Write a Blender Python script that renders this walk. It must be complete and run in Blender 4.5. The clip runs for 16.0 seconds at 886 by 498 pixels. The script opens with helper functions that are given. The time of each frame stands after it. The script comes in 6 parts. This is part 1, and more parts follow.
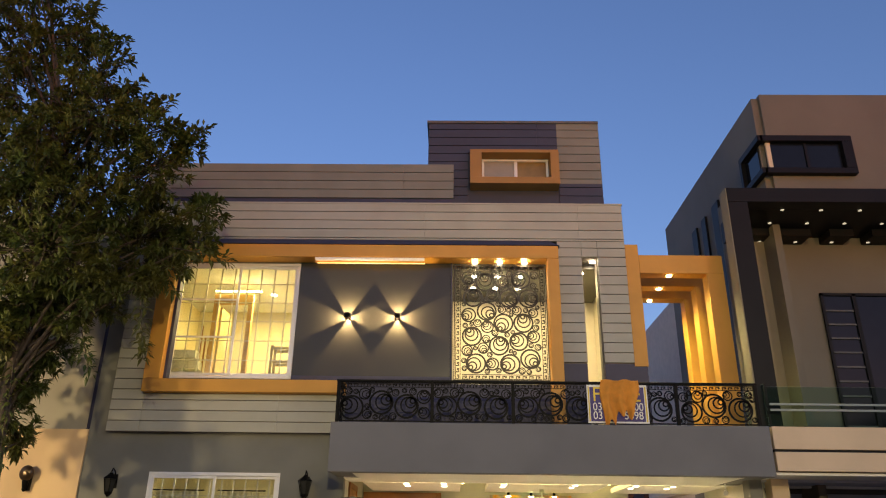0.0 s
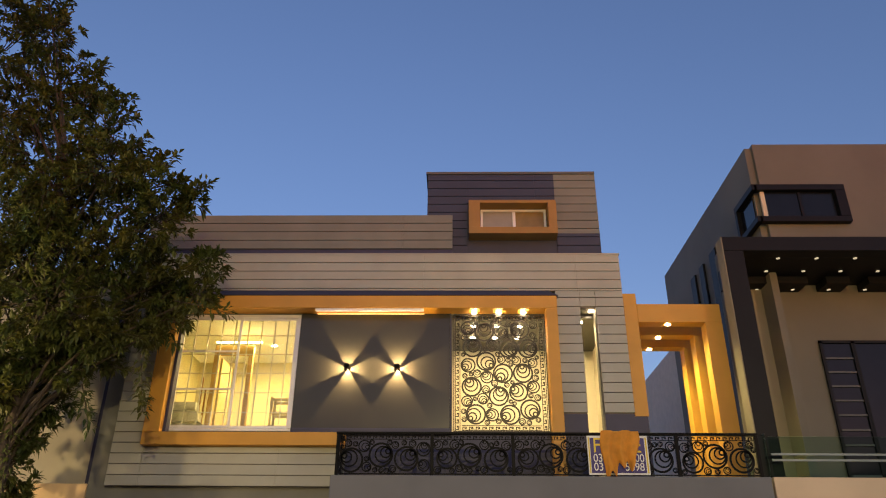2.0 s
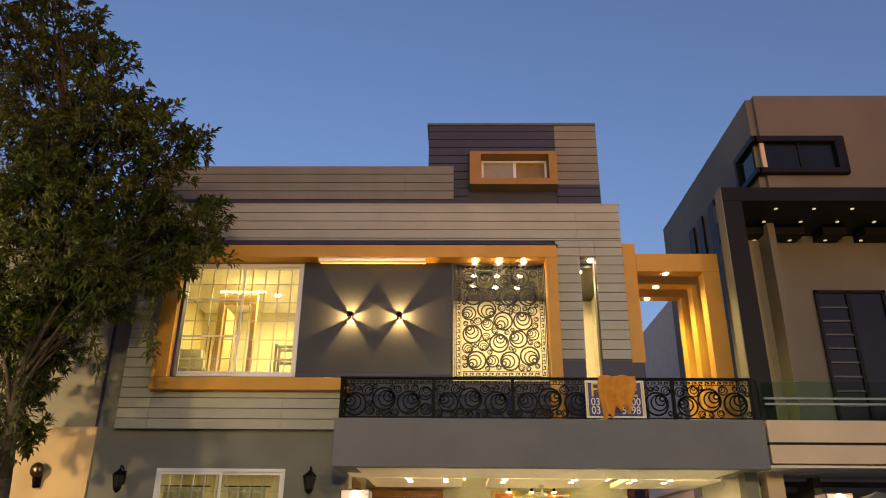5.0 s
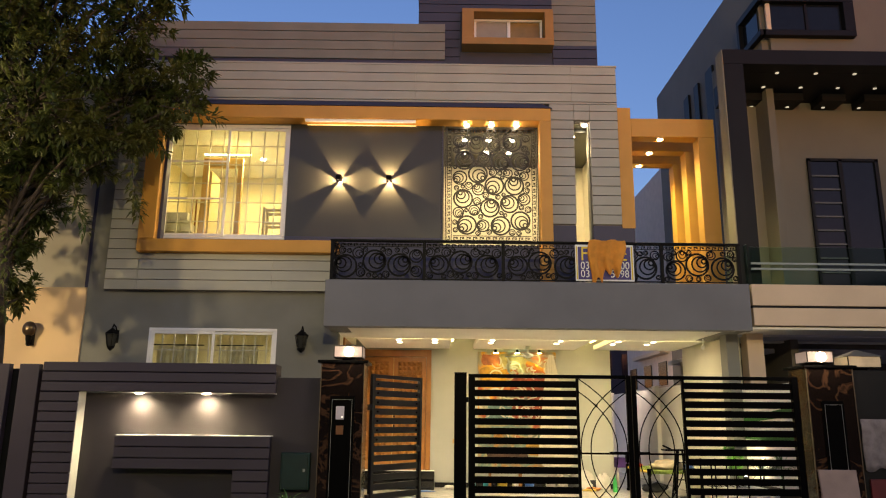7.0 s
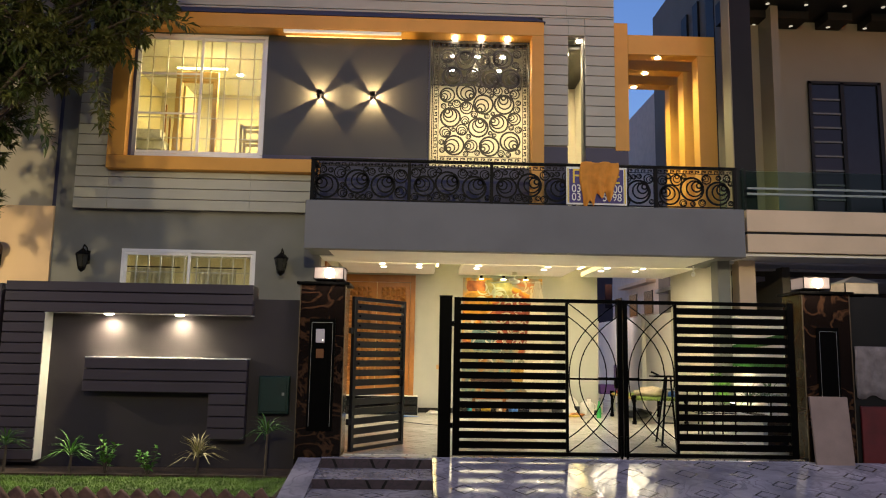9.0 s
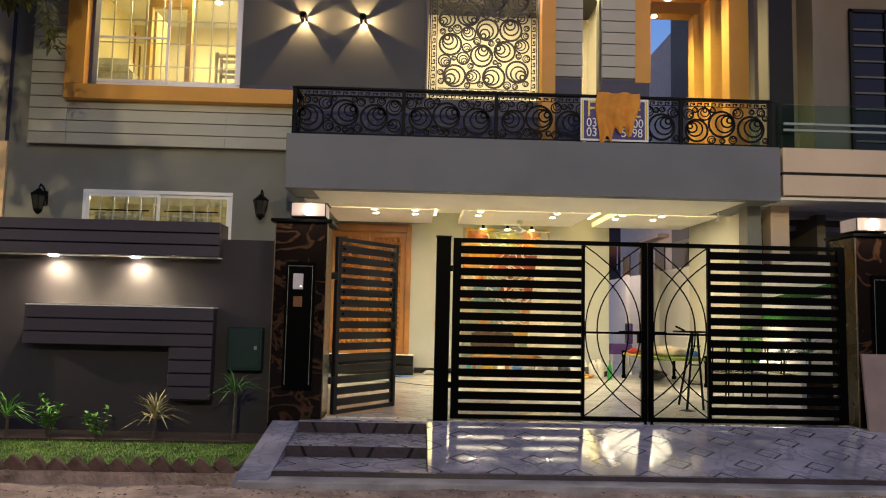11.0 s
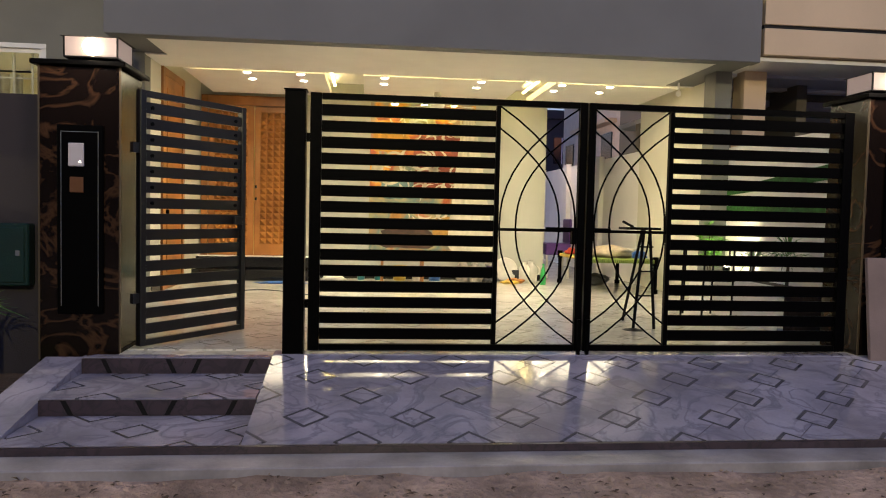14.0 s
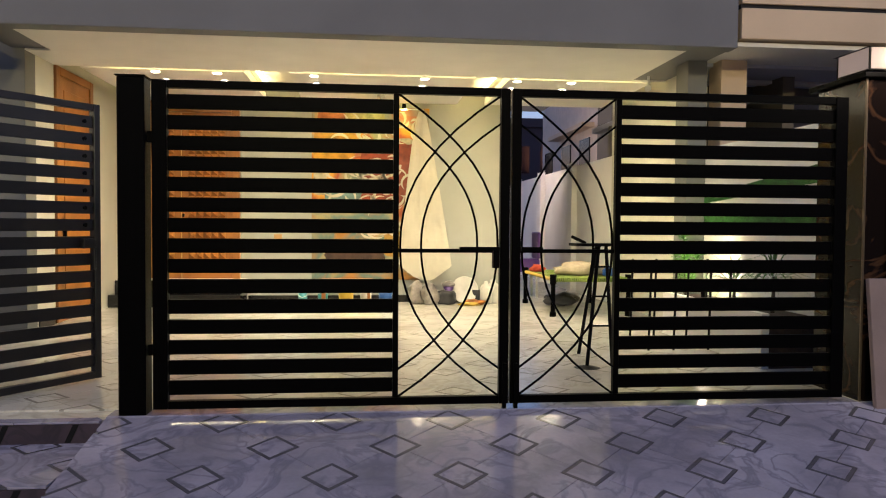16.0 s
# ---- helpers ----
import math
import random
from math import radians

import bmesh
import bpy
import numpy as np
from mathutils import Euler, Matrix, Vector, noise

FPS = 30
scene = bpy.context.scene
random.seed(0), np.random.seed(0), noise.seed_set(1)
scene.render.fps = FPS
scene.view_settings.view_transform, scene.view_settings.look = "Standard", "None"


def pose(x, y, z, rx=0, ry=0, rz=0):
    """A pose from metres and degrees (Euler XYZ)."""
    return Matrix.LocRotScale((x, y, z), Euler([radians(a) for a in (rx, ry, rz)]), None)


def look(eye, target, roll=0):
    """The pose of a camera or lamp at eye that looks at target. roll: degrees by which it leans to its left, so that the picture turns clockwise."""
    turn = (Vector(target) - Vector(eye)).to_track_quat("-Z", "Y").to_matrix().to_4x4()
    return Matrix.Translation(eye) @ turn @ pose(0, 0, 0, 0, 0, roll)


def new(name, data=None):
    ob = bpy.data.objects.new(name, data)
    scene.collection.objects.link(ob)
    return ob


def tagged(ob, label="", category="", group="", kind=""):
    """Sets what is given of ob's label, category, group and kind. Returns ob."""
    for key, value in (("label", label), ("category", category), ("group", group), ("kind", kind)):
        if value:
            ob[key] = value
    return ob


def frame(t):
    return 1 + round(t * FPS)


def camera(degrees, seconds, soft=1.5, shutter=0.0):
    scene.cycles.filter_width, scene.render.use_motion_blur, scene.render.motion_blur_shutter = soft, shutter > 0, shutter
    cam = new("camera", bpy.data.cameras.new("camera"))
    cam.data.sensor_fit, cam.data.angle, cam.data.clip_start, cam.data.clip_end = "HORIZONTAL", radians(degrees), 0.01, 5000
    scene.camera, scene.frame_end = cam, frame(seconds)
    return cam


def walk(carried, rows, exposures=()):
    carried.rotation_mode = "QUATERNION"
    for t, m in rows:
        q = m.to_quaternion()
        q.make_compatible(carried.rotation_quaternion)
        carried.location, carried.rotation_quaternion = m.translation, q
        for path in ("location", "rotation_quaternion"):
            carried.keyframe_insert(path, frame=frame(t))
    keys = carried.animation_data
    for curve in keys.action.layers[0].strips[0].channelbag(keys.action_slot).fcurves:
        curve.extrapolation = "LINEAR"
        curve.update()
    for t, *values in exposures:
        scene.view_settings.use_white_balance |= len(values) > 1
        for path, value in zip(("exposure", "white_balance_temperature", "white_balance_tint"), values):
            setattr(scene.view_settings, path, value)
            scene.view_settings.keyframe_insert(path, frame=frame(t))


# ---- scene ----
cam = camera(62.0, 16.0, 1.1)
PATH = [
    (0, (0.017, 0.41, 2.02), (-0.016, 2.257, 2.786), 0.8),
    (0.5, (0.023, 0.409, 2.066), (-0.009, 2.239, 2.872), 0.8),
    (1, (0.045, 0.367, 2.068), (0.011, 2.18, 2.912), 0.9),
    (1.5, (0.058, 0.304, 2.053), (0.025, 2.106, 2.92), 0.8),
    (2, (0.08, 0.232, 2.076), (0.041, 2.03, 2.952), 0.5),
    (2.5, (0.127, 0.127, 2.085), (0.07, 1.917, 2.974), 0.3),
    (3, (0.107, 0.087, 2.08), (0.042, 1.877, 2.968), 0.5),
    (5.3, (0.005, 0.198, 1.804), (-0.019, 2.057, 2.542), 0.4),
    (5.5, (-0.006, 0.221, 1.788), (-0.022, 2.09, 2.498), 0.3),
    (6, (-0.007, 0.242, 1.755), (-0.011, 2.14, 2.385), 0.3),
    (6.5, (-0.033, 0.327, 1.721), (-0.028, 2.254, 2.256), 0.5),
    (7, (-0.115, 0.435, 1.702), (-0.103, 2.383, 2.155), 0.6),
    (7.5, (-0.124, 0.507, 1.677), (-0.112, 2.468, 2.073), 0.5),
    (8, (-0.065, 0.659, 1.68), (-0.056, 2.628, 2.033), 0.5),
    (8.5, (-0.062, 0.794, 1.652), (-0.037, 2.77, 1.96), 0.9),
    (9, (-0.125, 0.971, 1.64), (-0.068, 2.952, 1.91), 1.0),
    (9.2, (-0.131, 1.1, 1.637), (-0.07, 3.082, 1.899), 0.9),
    (11.3, (-0.024, 2.583, 1.423), (0.039, 4.577, 1.571), 1.4),
    (11.5, (-0.004, 2.732, 1.412), (0.071, 4.726, 1.538), 1.6),
    (12, (0.062, 3.12, 1.424), (0.199, 5.114, 1.495), 0.8),
    (12.5, (0.254, 3.551, 1.41), (0.421, 5.543, 1.422), 0.2),
    (13, (0.396, 3.95, 1.401), (0.645, 5.934, 1.362), 1.0),
    (13.2, (0.488, 4.17, 1.383), (0.749, 6.152, 1.335), 0.7),
    (13.5, (0.576, 4.41, 1.396), (0.827, 6.393, 1.324), 0.6),
    (14, (0.787, 4.877, 1.405), (0.993, 6.864, 1.308), 1.3),
    (14.5, (0.98, 5.293, 1.409), (1.193, 7.28, 1.309), 1.6),
    (15, (1.241, 5.656, 1.418), (1.41, 7.648, 1.339), 1.4),
    (15.5, (1.458, 5.942, 1.435), (1.642, 7.932, 1.376), 1.0),
    (16, (1.648, 6.096, 1.445), (1.856, 8.084, 1.382), 0.4),
]
walk(cam, [(t, look(eye, target, roll)) for t, eye, target, roll in PATH],
     [(0, 0.05, 7300, 10), (1.5, 0.03, 7700, 10), (3, 0.04, 8600, 10), (5.5, 0.0, 8000, 10), (7.5, -0.01, 6950, 10), (9.5, -0.03, 6500, 10), (12, 0.0, 6500, 11), (16, 0.08, 6400, 12)])

# ---- world and large lights ----
world = bpy.data.worlds.new("dusk_sky")
scene.world = world
world.use_nodes = True
wn = world.node_tree
sky = wn.nodes.new("ShaderNodeTexSky")
sky.sky_type = 'NISHITA'
sky.sun_disc = False
sky.sun_elevation = radians(1.0)
sky.sun_rotation = radians(165)
sky.ozone_density = 4.0
sky.dust_density = 0.5
wn.nodes["Background"].inputs[1].default_value = 1.06
tintn = wn.nodes.new("ShaderNodeMix")
tintn.data_type, tintn.blend_type = 'RGBA', 'MULTIPLY'
tintn.inputs["Factor"].default_value = 0.85
tintn.inputs["B"].default_value = (1.62, 0.85, 0.74, 1)
wn.links.new(sky.outputs[0], tintn.inputs["A"])
wn.links.new(tintn.outputs["Result"], wn.nodes["Background"].inputs[0])

WARM = (1.0, 0.76, 0.4)
SOFT = (1.0, 0.87, 0.6)


def lamp(name, kind, at, power, color, size=0.05, target=None, cone=None, blend=0.6):
    data = bpy.data.lights.new(name, kind)
    data.energy, data.color = power, color
    if kind == 'AREA':
        data.shape, data.size = 'DISK', size
    else:
        data.shadow_soft_size = size
    if cone:
        data.spot_size, data.spot_blend = radians(cone), blend
    ob = new(name, data)
    ob.matrix_world = look(at, target or (at[0], at[1] + 0.001, at[2] - 1))
    return ob


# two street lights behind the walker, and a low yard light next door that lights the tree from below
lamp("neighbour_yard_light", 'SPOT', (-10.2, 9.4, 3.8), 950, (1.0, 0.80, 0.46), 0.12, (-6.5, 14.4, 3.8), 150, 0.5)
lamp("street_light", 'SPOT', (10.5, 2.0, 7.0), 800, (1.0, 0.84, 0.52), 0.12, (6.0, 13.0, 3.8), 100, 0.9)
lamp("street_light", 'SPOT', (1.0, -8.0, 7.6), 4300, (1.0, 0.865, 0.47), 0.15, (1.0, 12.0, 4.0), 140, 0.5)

# ---- materials ----


def mat(name, color, rough=0.6, metal=0.0, vary=0.12, scale=6.0, bump=0.15, fine=60.0, coat=0.0, color2=None, island=0.0, obj=0.0, emit=None, strength=0.0):
    m = bpy.data.materials.new(name)
    m.use_nodes = True
    nt = m.node_tree
    b = nt.nodes["Principled BSDF"]
    b.inputs["Roughness"].default_value = rough
    b.inputs["Metallic"].default_value = metal
    b.inputs["Coat Weight"].default_value = coat
    b.inputs["Coat Roughness"].default_value = 0.08
    if emit:
        b.inputs["Emission Color"].default_value = (*emit, 1)
        b.inputs["Emission Strength"].default_value = strength
    n1 = nt.nodes.new("ShaderNodeTexNoise")
    n1.inputs["Scale"].default_value = scale
    n1.inputs["Detail"].default_value = 6
    n2 = nt.nodes.new("ShaderNodeTexNoise")
    n2.inputs["Scale"].default_value = fine
    n2.inputs["Detail"].default_value = 3
    geo = nt.nodes.new("ShaderNodeNewGeometry")
    nt.links.new(geo.outputs["Position"], n1.inputs["Vector"])
    nt.links.new(geo.outputs["Position"], n2.inputs["Vector"])
    mix = nt.nodes.new("ShaderNodeMix")
    mix.data_type = 'RGBA'
    c2 = color2 or tuple(c * (1 - 2.2 * vary) for c in color)
    mix.inputs["A"].default_value = (*color, 1)
    mix.inputs["B"].default_value = (*c2, 1)
    ramp = nt.nodes.new("ShaderNodeMapRange")
    ramp.inputs["From Min"].default_value = 0.35
    ramp.inputs["From Max"].default_value = 0.75
    nt.links.new(n1.outputs["Fac"], ramp.inputs["Value"])
    nt.links.new(ramp.outputs["Result"], mix.inputs["Factor"])
    out = mix.outputs["Result"]
    hsv = nt.nodes.new("ShaderNodeHueSaturation")
    nt.links.new(out, hsv.inputs["Color"])
    fr = nt.nodes.new("ShaderNodeMath")
    fr.operation = 'MULTIPLY_ADD'
    fr.inputs[1].default_value = vary
    fr.inputs[2].default_value = 1 - vary / 2
    nt.links.new(n2.outputs["Fac"], fr.inputs[0])
    val = fr.outputs[0]
    if obj or island:
        add = nt.nodes.new("ShaderNodeMath")
        add.operation = 'MULTIPLY_ADD'
        if obj:
            src = nt.nodes.new("ShaderNodeObjectInfo").outputs["Random"]
        else:
            src = geo.outputs["Random Per Island"]
        add.inputs[1].default_value = obj or island
        nt.links.new(src, add.inputs[0])
        nt.links.new(val, add.inputs[2])
        val = add.outputs[0]
    nt.links.new(val, hsv.inputs["Value"])
    nt.links.new(hsv.outputs["Color"], b.inputs["Base Color"])
    rr = nt.nodes.new("ShaderNodeMath")
    rr.operation = 'MULTIPLY_ADD'
    rr.inputs[1].default_value = 0.12 * rough
    rr.inputs[2].default_value = rough * 0.88
    nt.links.new(n1.outputs["Fac"], rr.inputs[0])
    nt.links.new(rr.outputs[0], b.inputs["Roughness"])
    if bump:
        bp = nt.nodes.new("ShaderNodeBump")
        bp.inputs["Strength"].default_value = bump
        bp.inputs["Distance"].default_value = 0.01
        nt.links.new(n2.outputs["Fac"], bp.inputs["Height"])
        nt.links.new(bp.outputs["Normal"], b.inputs["Normal"])
    return m


def glow(name, color, strength):
    m = bpy.data.materials.new(name)
    m.use_nodes = True
    b = m.node_tree.nodes["Principled BSDF"]
    b.inputs["Base Color"].default_value = (0.8, 0.8, 0.8, 1)
    b.inputs["Emission Color"].default_value = (*color, 1)
    b.inputs["Emission Strength"].default_value = strength
    return m


def glassy(name, tint=(0.9, 0.95, 0.95), rough=0.02):
    m = bpy.data.materials.new(name)
    m.use_nodes = True
    nt = m.node_tree
    nt.nodes.remove(nt.nodes["Principled BSDF"])
    tr = nt.nodes.new("ShaderNodeBsdfTransparent")
    tr.inputs[0].default_value = (*tint, 1)
    gl = nt.nodes.new("ShaderNodeBsdfGlossy")
    gl.inputs["Roughness"].default_value = rough
    fz = nt.nodes.new("ShaderNodeFresnel")
    fz.inputs[0].default_value = 1.45
    mx = nt.nodes.new("ShaderNodeMixShader")
    nt.links.new(fz.outputs[0], mx.inputs[0])
    nt.links.new(tr.outputs[0], mx.inputs[1])
    nt.links.new(gl.outputs[0], mx.inputs[2])
    nt.links.new(mx.outputs[0], nt.nodes["Material Output"].inputs[0])
    return m


def veined(name, base, vein, rough, scale, coat=0.0, width=0.06, obj=0.0, vary=0.15):
    """Polished stone with wavy veins."""
    m = mat(name, base, rough, 0, vary, scale * 0.7, 0.02, 40, coat, obj=obj)
    nt = m.node_tree
    b = nt.nodes["Principled BSDF"]
    old = b.inputs["Base Color"].links[0].from_socket
    geo = nt.nodes.new("ShaderNodeNewGeometry")
    nz = nt.nodes.new("ShaderNodeTexNoise")
    nz.inputs["Scale"].default_value = scale
    nz.inputs["Detail"].default_value = 5
    nz.inputs["Distortion"].default_value = 1.6
    nt.links.new(geo.outputs["Position"], nz.inputs["Vector"])
    d = nt.nodes.new("ShaderNodeMath")
    d.operation = 'SUBTRACT'
    d.inputs[1].default_value = 0.5
    nt.links.new(nz.outputs["Fac"], d.inputs[0])
    a = nt.nodes.new("ShaderNodeMath")
    a.operation = 'ABSOLUTE'
    nt.links.new(d.outputs[0], a.inputs[0])
    r = nt.nodes.new("ShaderNodeMapRange")
    r.inputs["From Min"].default_value = 0.0
    r.inputs["From Max"].default_value = width
    r.inputs["To Min"].default_value = 0.85
    r.inputs["To Max"].default_value = 0.0
    nt.links.new(a.outputs[0], r.inputs["Value"])
    mx = nt.nodes.new("ShaderNodeMix")
    mx.data_type = 'RGBA'
    nt.links.new(r.outputs["Result"], mx.inputs["Factor"])
    nt.links.new(old, mx.inputs["A"])
    mx.inputs["B"].default_value = (*vein, 1)
    nt.links.new(mx.outputs["Result"], b.inputs["Base Color"])
    return m


GREY = mat("grey_weather_coat", (0.185, 0.187, 0.168), 0.75, vary=0.1, scale=1.2, bump=0.15, fine=140)
SLABGREY = mat("slab_grey_paint", (0.16, 0.162, 0.172), 0.75, vary=0.08, scale=0.9, bump=0.15, fine=120)
TAUPE = mat("taupe_board_paint", (0.38, 0.372, 0.31), 0.6, vary=0.07, scale=1.5, bump=0.1, fine=90, obj=0.06)
TAUPE_BACK = mat("board_joint_shadow_gap", (0.16, 0.14, 0.13), 0.8, vary=0.08)
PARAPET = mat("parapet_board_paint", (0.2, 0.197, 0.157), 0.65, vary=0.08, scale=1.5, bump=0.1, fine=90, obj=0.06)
NAVY = mat("navy_paint", (0.035, 0.035, 0.075), 0.55, vary=0.1, scale=2)
OCHRE = mat("ochre_paint", (0.62, 0.3, 0.045), 0.55, vary=0.06, scale=2, bump=0.08)
PANEL = mat("dark_grey_gloss_panel", (0.055, 0.052, 0.04), 0.22, vary=0.05, scale=0.7, bump=0.015, fine=40)
PANEL.node_tree.nodes["Principled BSDF"].inputs["Specular IOR Level"].default_value = 0.3
WHITE = mat("white_paint", (0.78, 0.76, 0.72), 0.6, vary=0.04, scale=2, bump=0.05)
UPVC = mat("white_window_profile", (0.78, 0.78, 0.78), 0.35, vary=0.03, bump=0.0)
CREAM = mat("cream_wall_paint", (0.62, 0.6, 0.49), 0.65, vary=0.05, scale=1.5, bump=0.06)
DKCEIL = mat("dark_ceiling_paint", (0.022, 0.023, 0.02), 0.3, vary=0.06, scale=2)
ROOM = mat("warm_room_paint", (0.75, 0.66, 0.42), 0.7, vary=0.04, scale=1.5, bump=0.05)
BLACK = mat("black_powder_coat", (0.0012, 0.0012, 0.0014), 0.45, vary=0.15, scale=8, bump=0.08, fine=200)
BLACK.node_tree.nodes["Principled BSDF"].inputs["Specular IOR Level"].default_value = 0.03
IRON = mat("black_iron", (0.0025, 0.0025, 0.003), 0.5, 0.0, vary=0.15, scale=8, bump=0.05)
IRON.node_tree.nodes["Principled BSDF"].inputs["Specular IOR Level"].default_value = 0.1
PLUM = mat("plum_grey_board_paint", (0.031, 0.022, 0.037), 0.6, vary=0.1, scale=2, bump=0.1, fine=90, obj=0.05)
PLUMWALL = mat("plum_grey_wall_paint", (0.023, 0.017, 0.023), 0.75, vary=0.12, scale=1.0, bump=0.15, fine=110)
MARBLE = veined("brown_veined_marble", (0.008, 0.005, 0.004), (0.062, 0.031, 0.017), 0.16, 1.7, 0.0, 0.03)
MARBLE.node_tree.nodes["Principled BSDF"].inputs["Specular IOR Level"].default_value = 0.2
TILE = veined("grey_white_marble_tile", (0.34, 0.32, 0.42), (0.19, 0.18, 0.25), 0.1, 2.6, 0.0, 0.06, obj=0.16, vary=0.24)
TILE.node_tree.nodes["Principled BSDF"].inputs["Specular IOR Level"].default_value = 0.8
TILEBACK = mat("tile_grout", (0.16, 0.15, 0.15), 0.8, vary=0.1)
INLAY = mat("dark_inlay_stone", (0.1, 0.096, 0.12), 0.1, vary=0.15, scale=6, bump=0.02)
KERBSTONE = mat("dusty_kerb_stone", (0.37, 0.34, 0.37), 0.45, vary=0.25, scale=3, bump=0.15, fine=40)
RISER = veined("dark_purple_riser_granite", (0.062, 0.043, 0.054), (0.03, 0.024, 0.03), 0.3, 5, 0.0)
FLOOR = veined("pale_marble_floor", (0.7, 0.66, 0.58), (0.45, 0.42, 0.36), 0.2, 2.0, 0.1, 0.05, obj=0.05)
WOOD = mat("carved_teak", (0.36, 0.145, 0.03), 0.4, vary=0.2, scale=3, bump=0.15, fine=50, color2=(0.23, 0.088, 0.02))
DIRT = mat("street_dirt", (0.48, 0.34, 0.285), 0.95, vary=0.6, scale=2.4, bump=1.0, fine=22, color2=(0.10, 0.066, 0.055))
SOIL = mat("garden_soil", (0.06, 0.035, 0.025), 0.95, vary=0.3, scale=5, bump=1.0, fine=30)
GRASS = mat("lawn_green", (0.1, 0.19, 0.02), 0.8, vary=0.35, scale=4, bump=0.6, fine=60)
LEAF = mat("tree_leaf", (0.034, 0.052, 0.013), 0.5, vary=0.2, scale=1.2, bump=0.0, island=0.6, color2=(0.075, 0.07, 0.016))
LEAF.node_tree.nodes["Principled BSDF"].inputs["Specular IOR Level"].default_value = 0.25
BARK = mat("tree_bark", (0.07, 0.05, 0.035), 0.9, vary=0.3, scale=9, bump=0.8, fine=35)
NB_SPEC = 0.15
DIRT.node_tree.nodes["Bump"].inputs["Distance"].default_value = 0.04
PEACH = mat("peach_plaster", (0.72, 0.5, 0.28), 0.75, vary=0.06, scale=1.3, bump=0.1, fine=100)
NBWALL = mat("neighbour_brown_paint", (0.155, 0.133, 0.1), 0.75, vary=0.08, scale=0.8, bump=0.1)
NBBEIGE = mat("neighbour_beige_paint", (0.66, 0.5, 0.34), 0.7, vary=0.06, scale=1.2, bump=0.1)
NBSOFFIT = mat("neighbour_blue_grey_ceiling_paint", (0.5, 0.51, 0.58), 0.7, vary=0.06, scale=1)
NBPIL = mat("neighbour_pilaster_paint", (0.24, 0.2, 0.14), 0.75, vary=0.08, scale=0.9, bump=0.1)
NBGREY = mat("neighbour_grey_paint", (0.13, 0.125, 0.12), 0.8, vary=0.08, scale=1)
NBBLACK = mat("neighbour_black_cladding", (0.009, 0.009, 0.01), 0.5, vary=0.1, scale=2)
NBBLACK.node_tree.nodes["Principled BSDF"].inputs["Specular IOR Level"].default_value = NB_SPEC
GLASS = glassy("window_glass")
DKGLASS = mat("dark_window_glass", (0.01, 0.012, 0.016), 0.1, vary=0.1, bump=0.0)
DKGLASS.node_tree.nodes["Principled BSDF"].inputs["Specular IOR Level"].default_value = 0.2
GREENGLASS = glassy("green_edge_glass", (0.75, 0.88, 0.84), 0.45)
GREENGLASS.node_tree.nodes["Fresnel"].inputs[0].default_value = 1.06
FROST = glow("lit_frosted_glass", (1.0, 0.72, 0.62), 0.2)
FROST.node_tree.nodes["Principled BSDF"].inputs["Base Color"].default_value = (0.2, 0.17, 0.165, 1)
BULB = glow("warm_bulb", (1.0, 0.8, 0.5), 30)
BULBHOT = glow("hot_bulb", (1.0, 0.85, 0.62), 60)
LENS = [(0.056, 0.014), (0.055, 0.003), (0.045, -0.003), (0.02, -0.006), (0.004, -0.007)]
SCREEN = mat("dark_bronze_screen_metal", (0.022, 0.02, 0.016), 0.45, 0.0, vary=0.12, scale=8, bump=0.04)
# ochre darkened to carry the shade on the tower window surround
SHADEOCHRE = mat("shaded_ochre_paint", (0.36, 0.185, 0.04), 0.6, vary=0.08, scale=2, bump=0.08)
DIMCOVE = glow("dim_led_strip", (1.0, 0.6, 0.2), 1.2)
COVE = glow("cove_led_strip", (1.0, 0.78, 0.3), 14.0)

# ---- mesh helpers ----


def box(bm, x0, x1, y0, y1, z0, z1, bevel=0.0):
    v = [bm.verts.new((x, y, z)) for z in (z0, z1) for y in (y0, y1) for x in (x0, x1)]
    fs = [bm.faces.new([v[i] for i in q]) for q in ((0, 2, 3, 1), (4, 5, 7, 6), (0, 1, 5, 4), (2, 6, 7, 3), (0, 4, 6, 2), (1, 3, 7, 5))]
    if bevel:
        es = list({e for f in fs for e in f.edges})
        bmesh.ops.bevel(bm, geom=es, offset=bevel, segments=1, affect='EDGES')
    return v


def prism(bm, pts, axis, a, b):
    """A closed outline in the plane across axis, drawn out from a to b."""
    def at(p, c):
        return {'x': (c, p[0], p[1]), 'y': (p[0], c, p[1]), 'z': (p[0], p[1], c)}[axis]
    lo = [bm.verts.new(at(p, a)) for p in pts]
    hi = [bm.verts.new(at(p, b)) for p in pts]
    n = len(pts)
    bm.faces.new(lo)
    bm.faces.new(hi[::-1])
    for i in range(n):
        bm.faces.new((lo[i], hi[i], hi[(i + 1) % n], lo[(i + 1) % n]))


def tube(bm, p, q, r0, r1=None, n=8):
    r1 = r0 if r1 is None else r1
    p, q = Vector(p), Vector(q)
    m = (q - p).to_track_quat('Z', 'Y').to_matrix()
    ring = [[bm.verts.new(c + m @ Vector((r * math.cos(2 * math.pi * i / n), r * math.sin(2 * math.pi * i / n), 0))) for i in range(n)] for c, r in ((p, r0), (q, r1))]
    for i in range(n):
        bm.faces.new((ring[0][i], ring[0][(i + 1) % n], ring[1][(i + 1) % n], ring[1][i]))
    bm.faces.new(ring[0][::-1])
    bm.faces.new(ring[1])


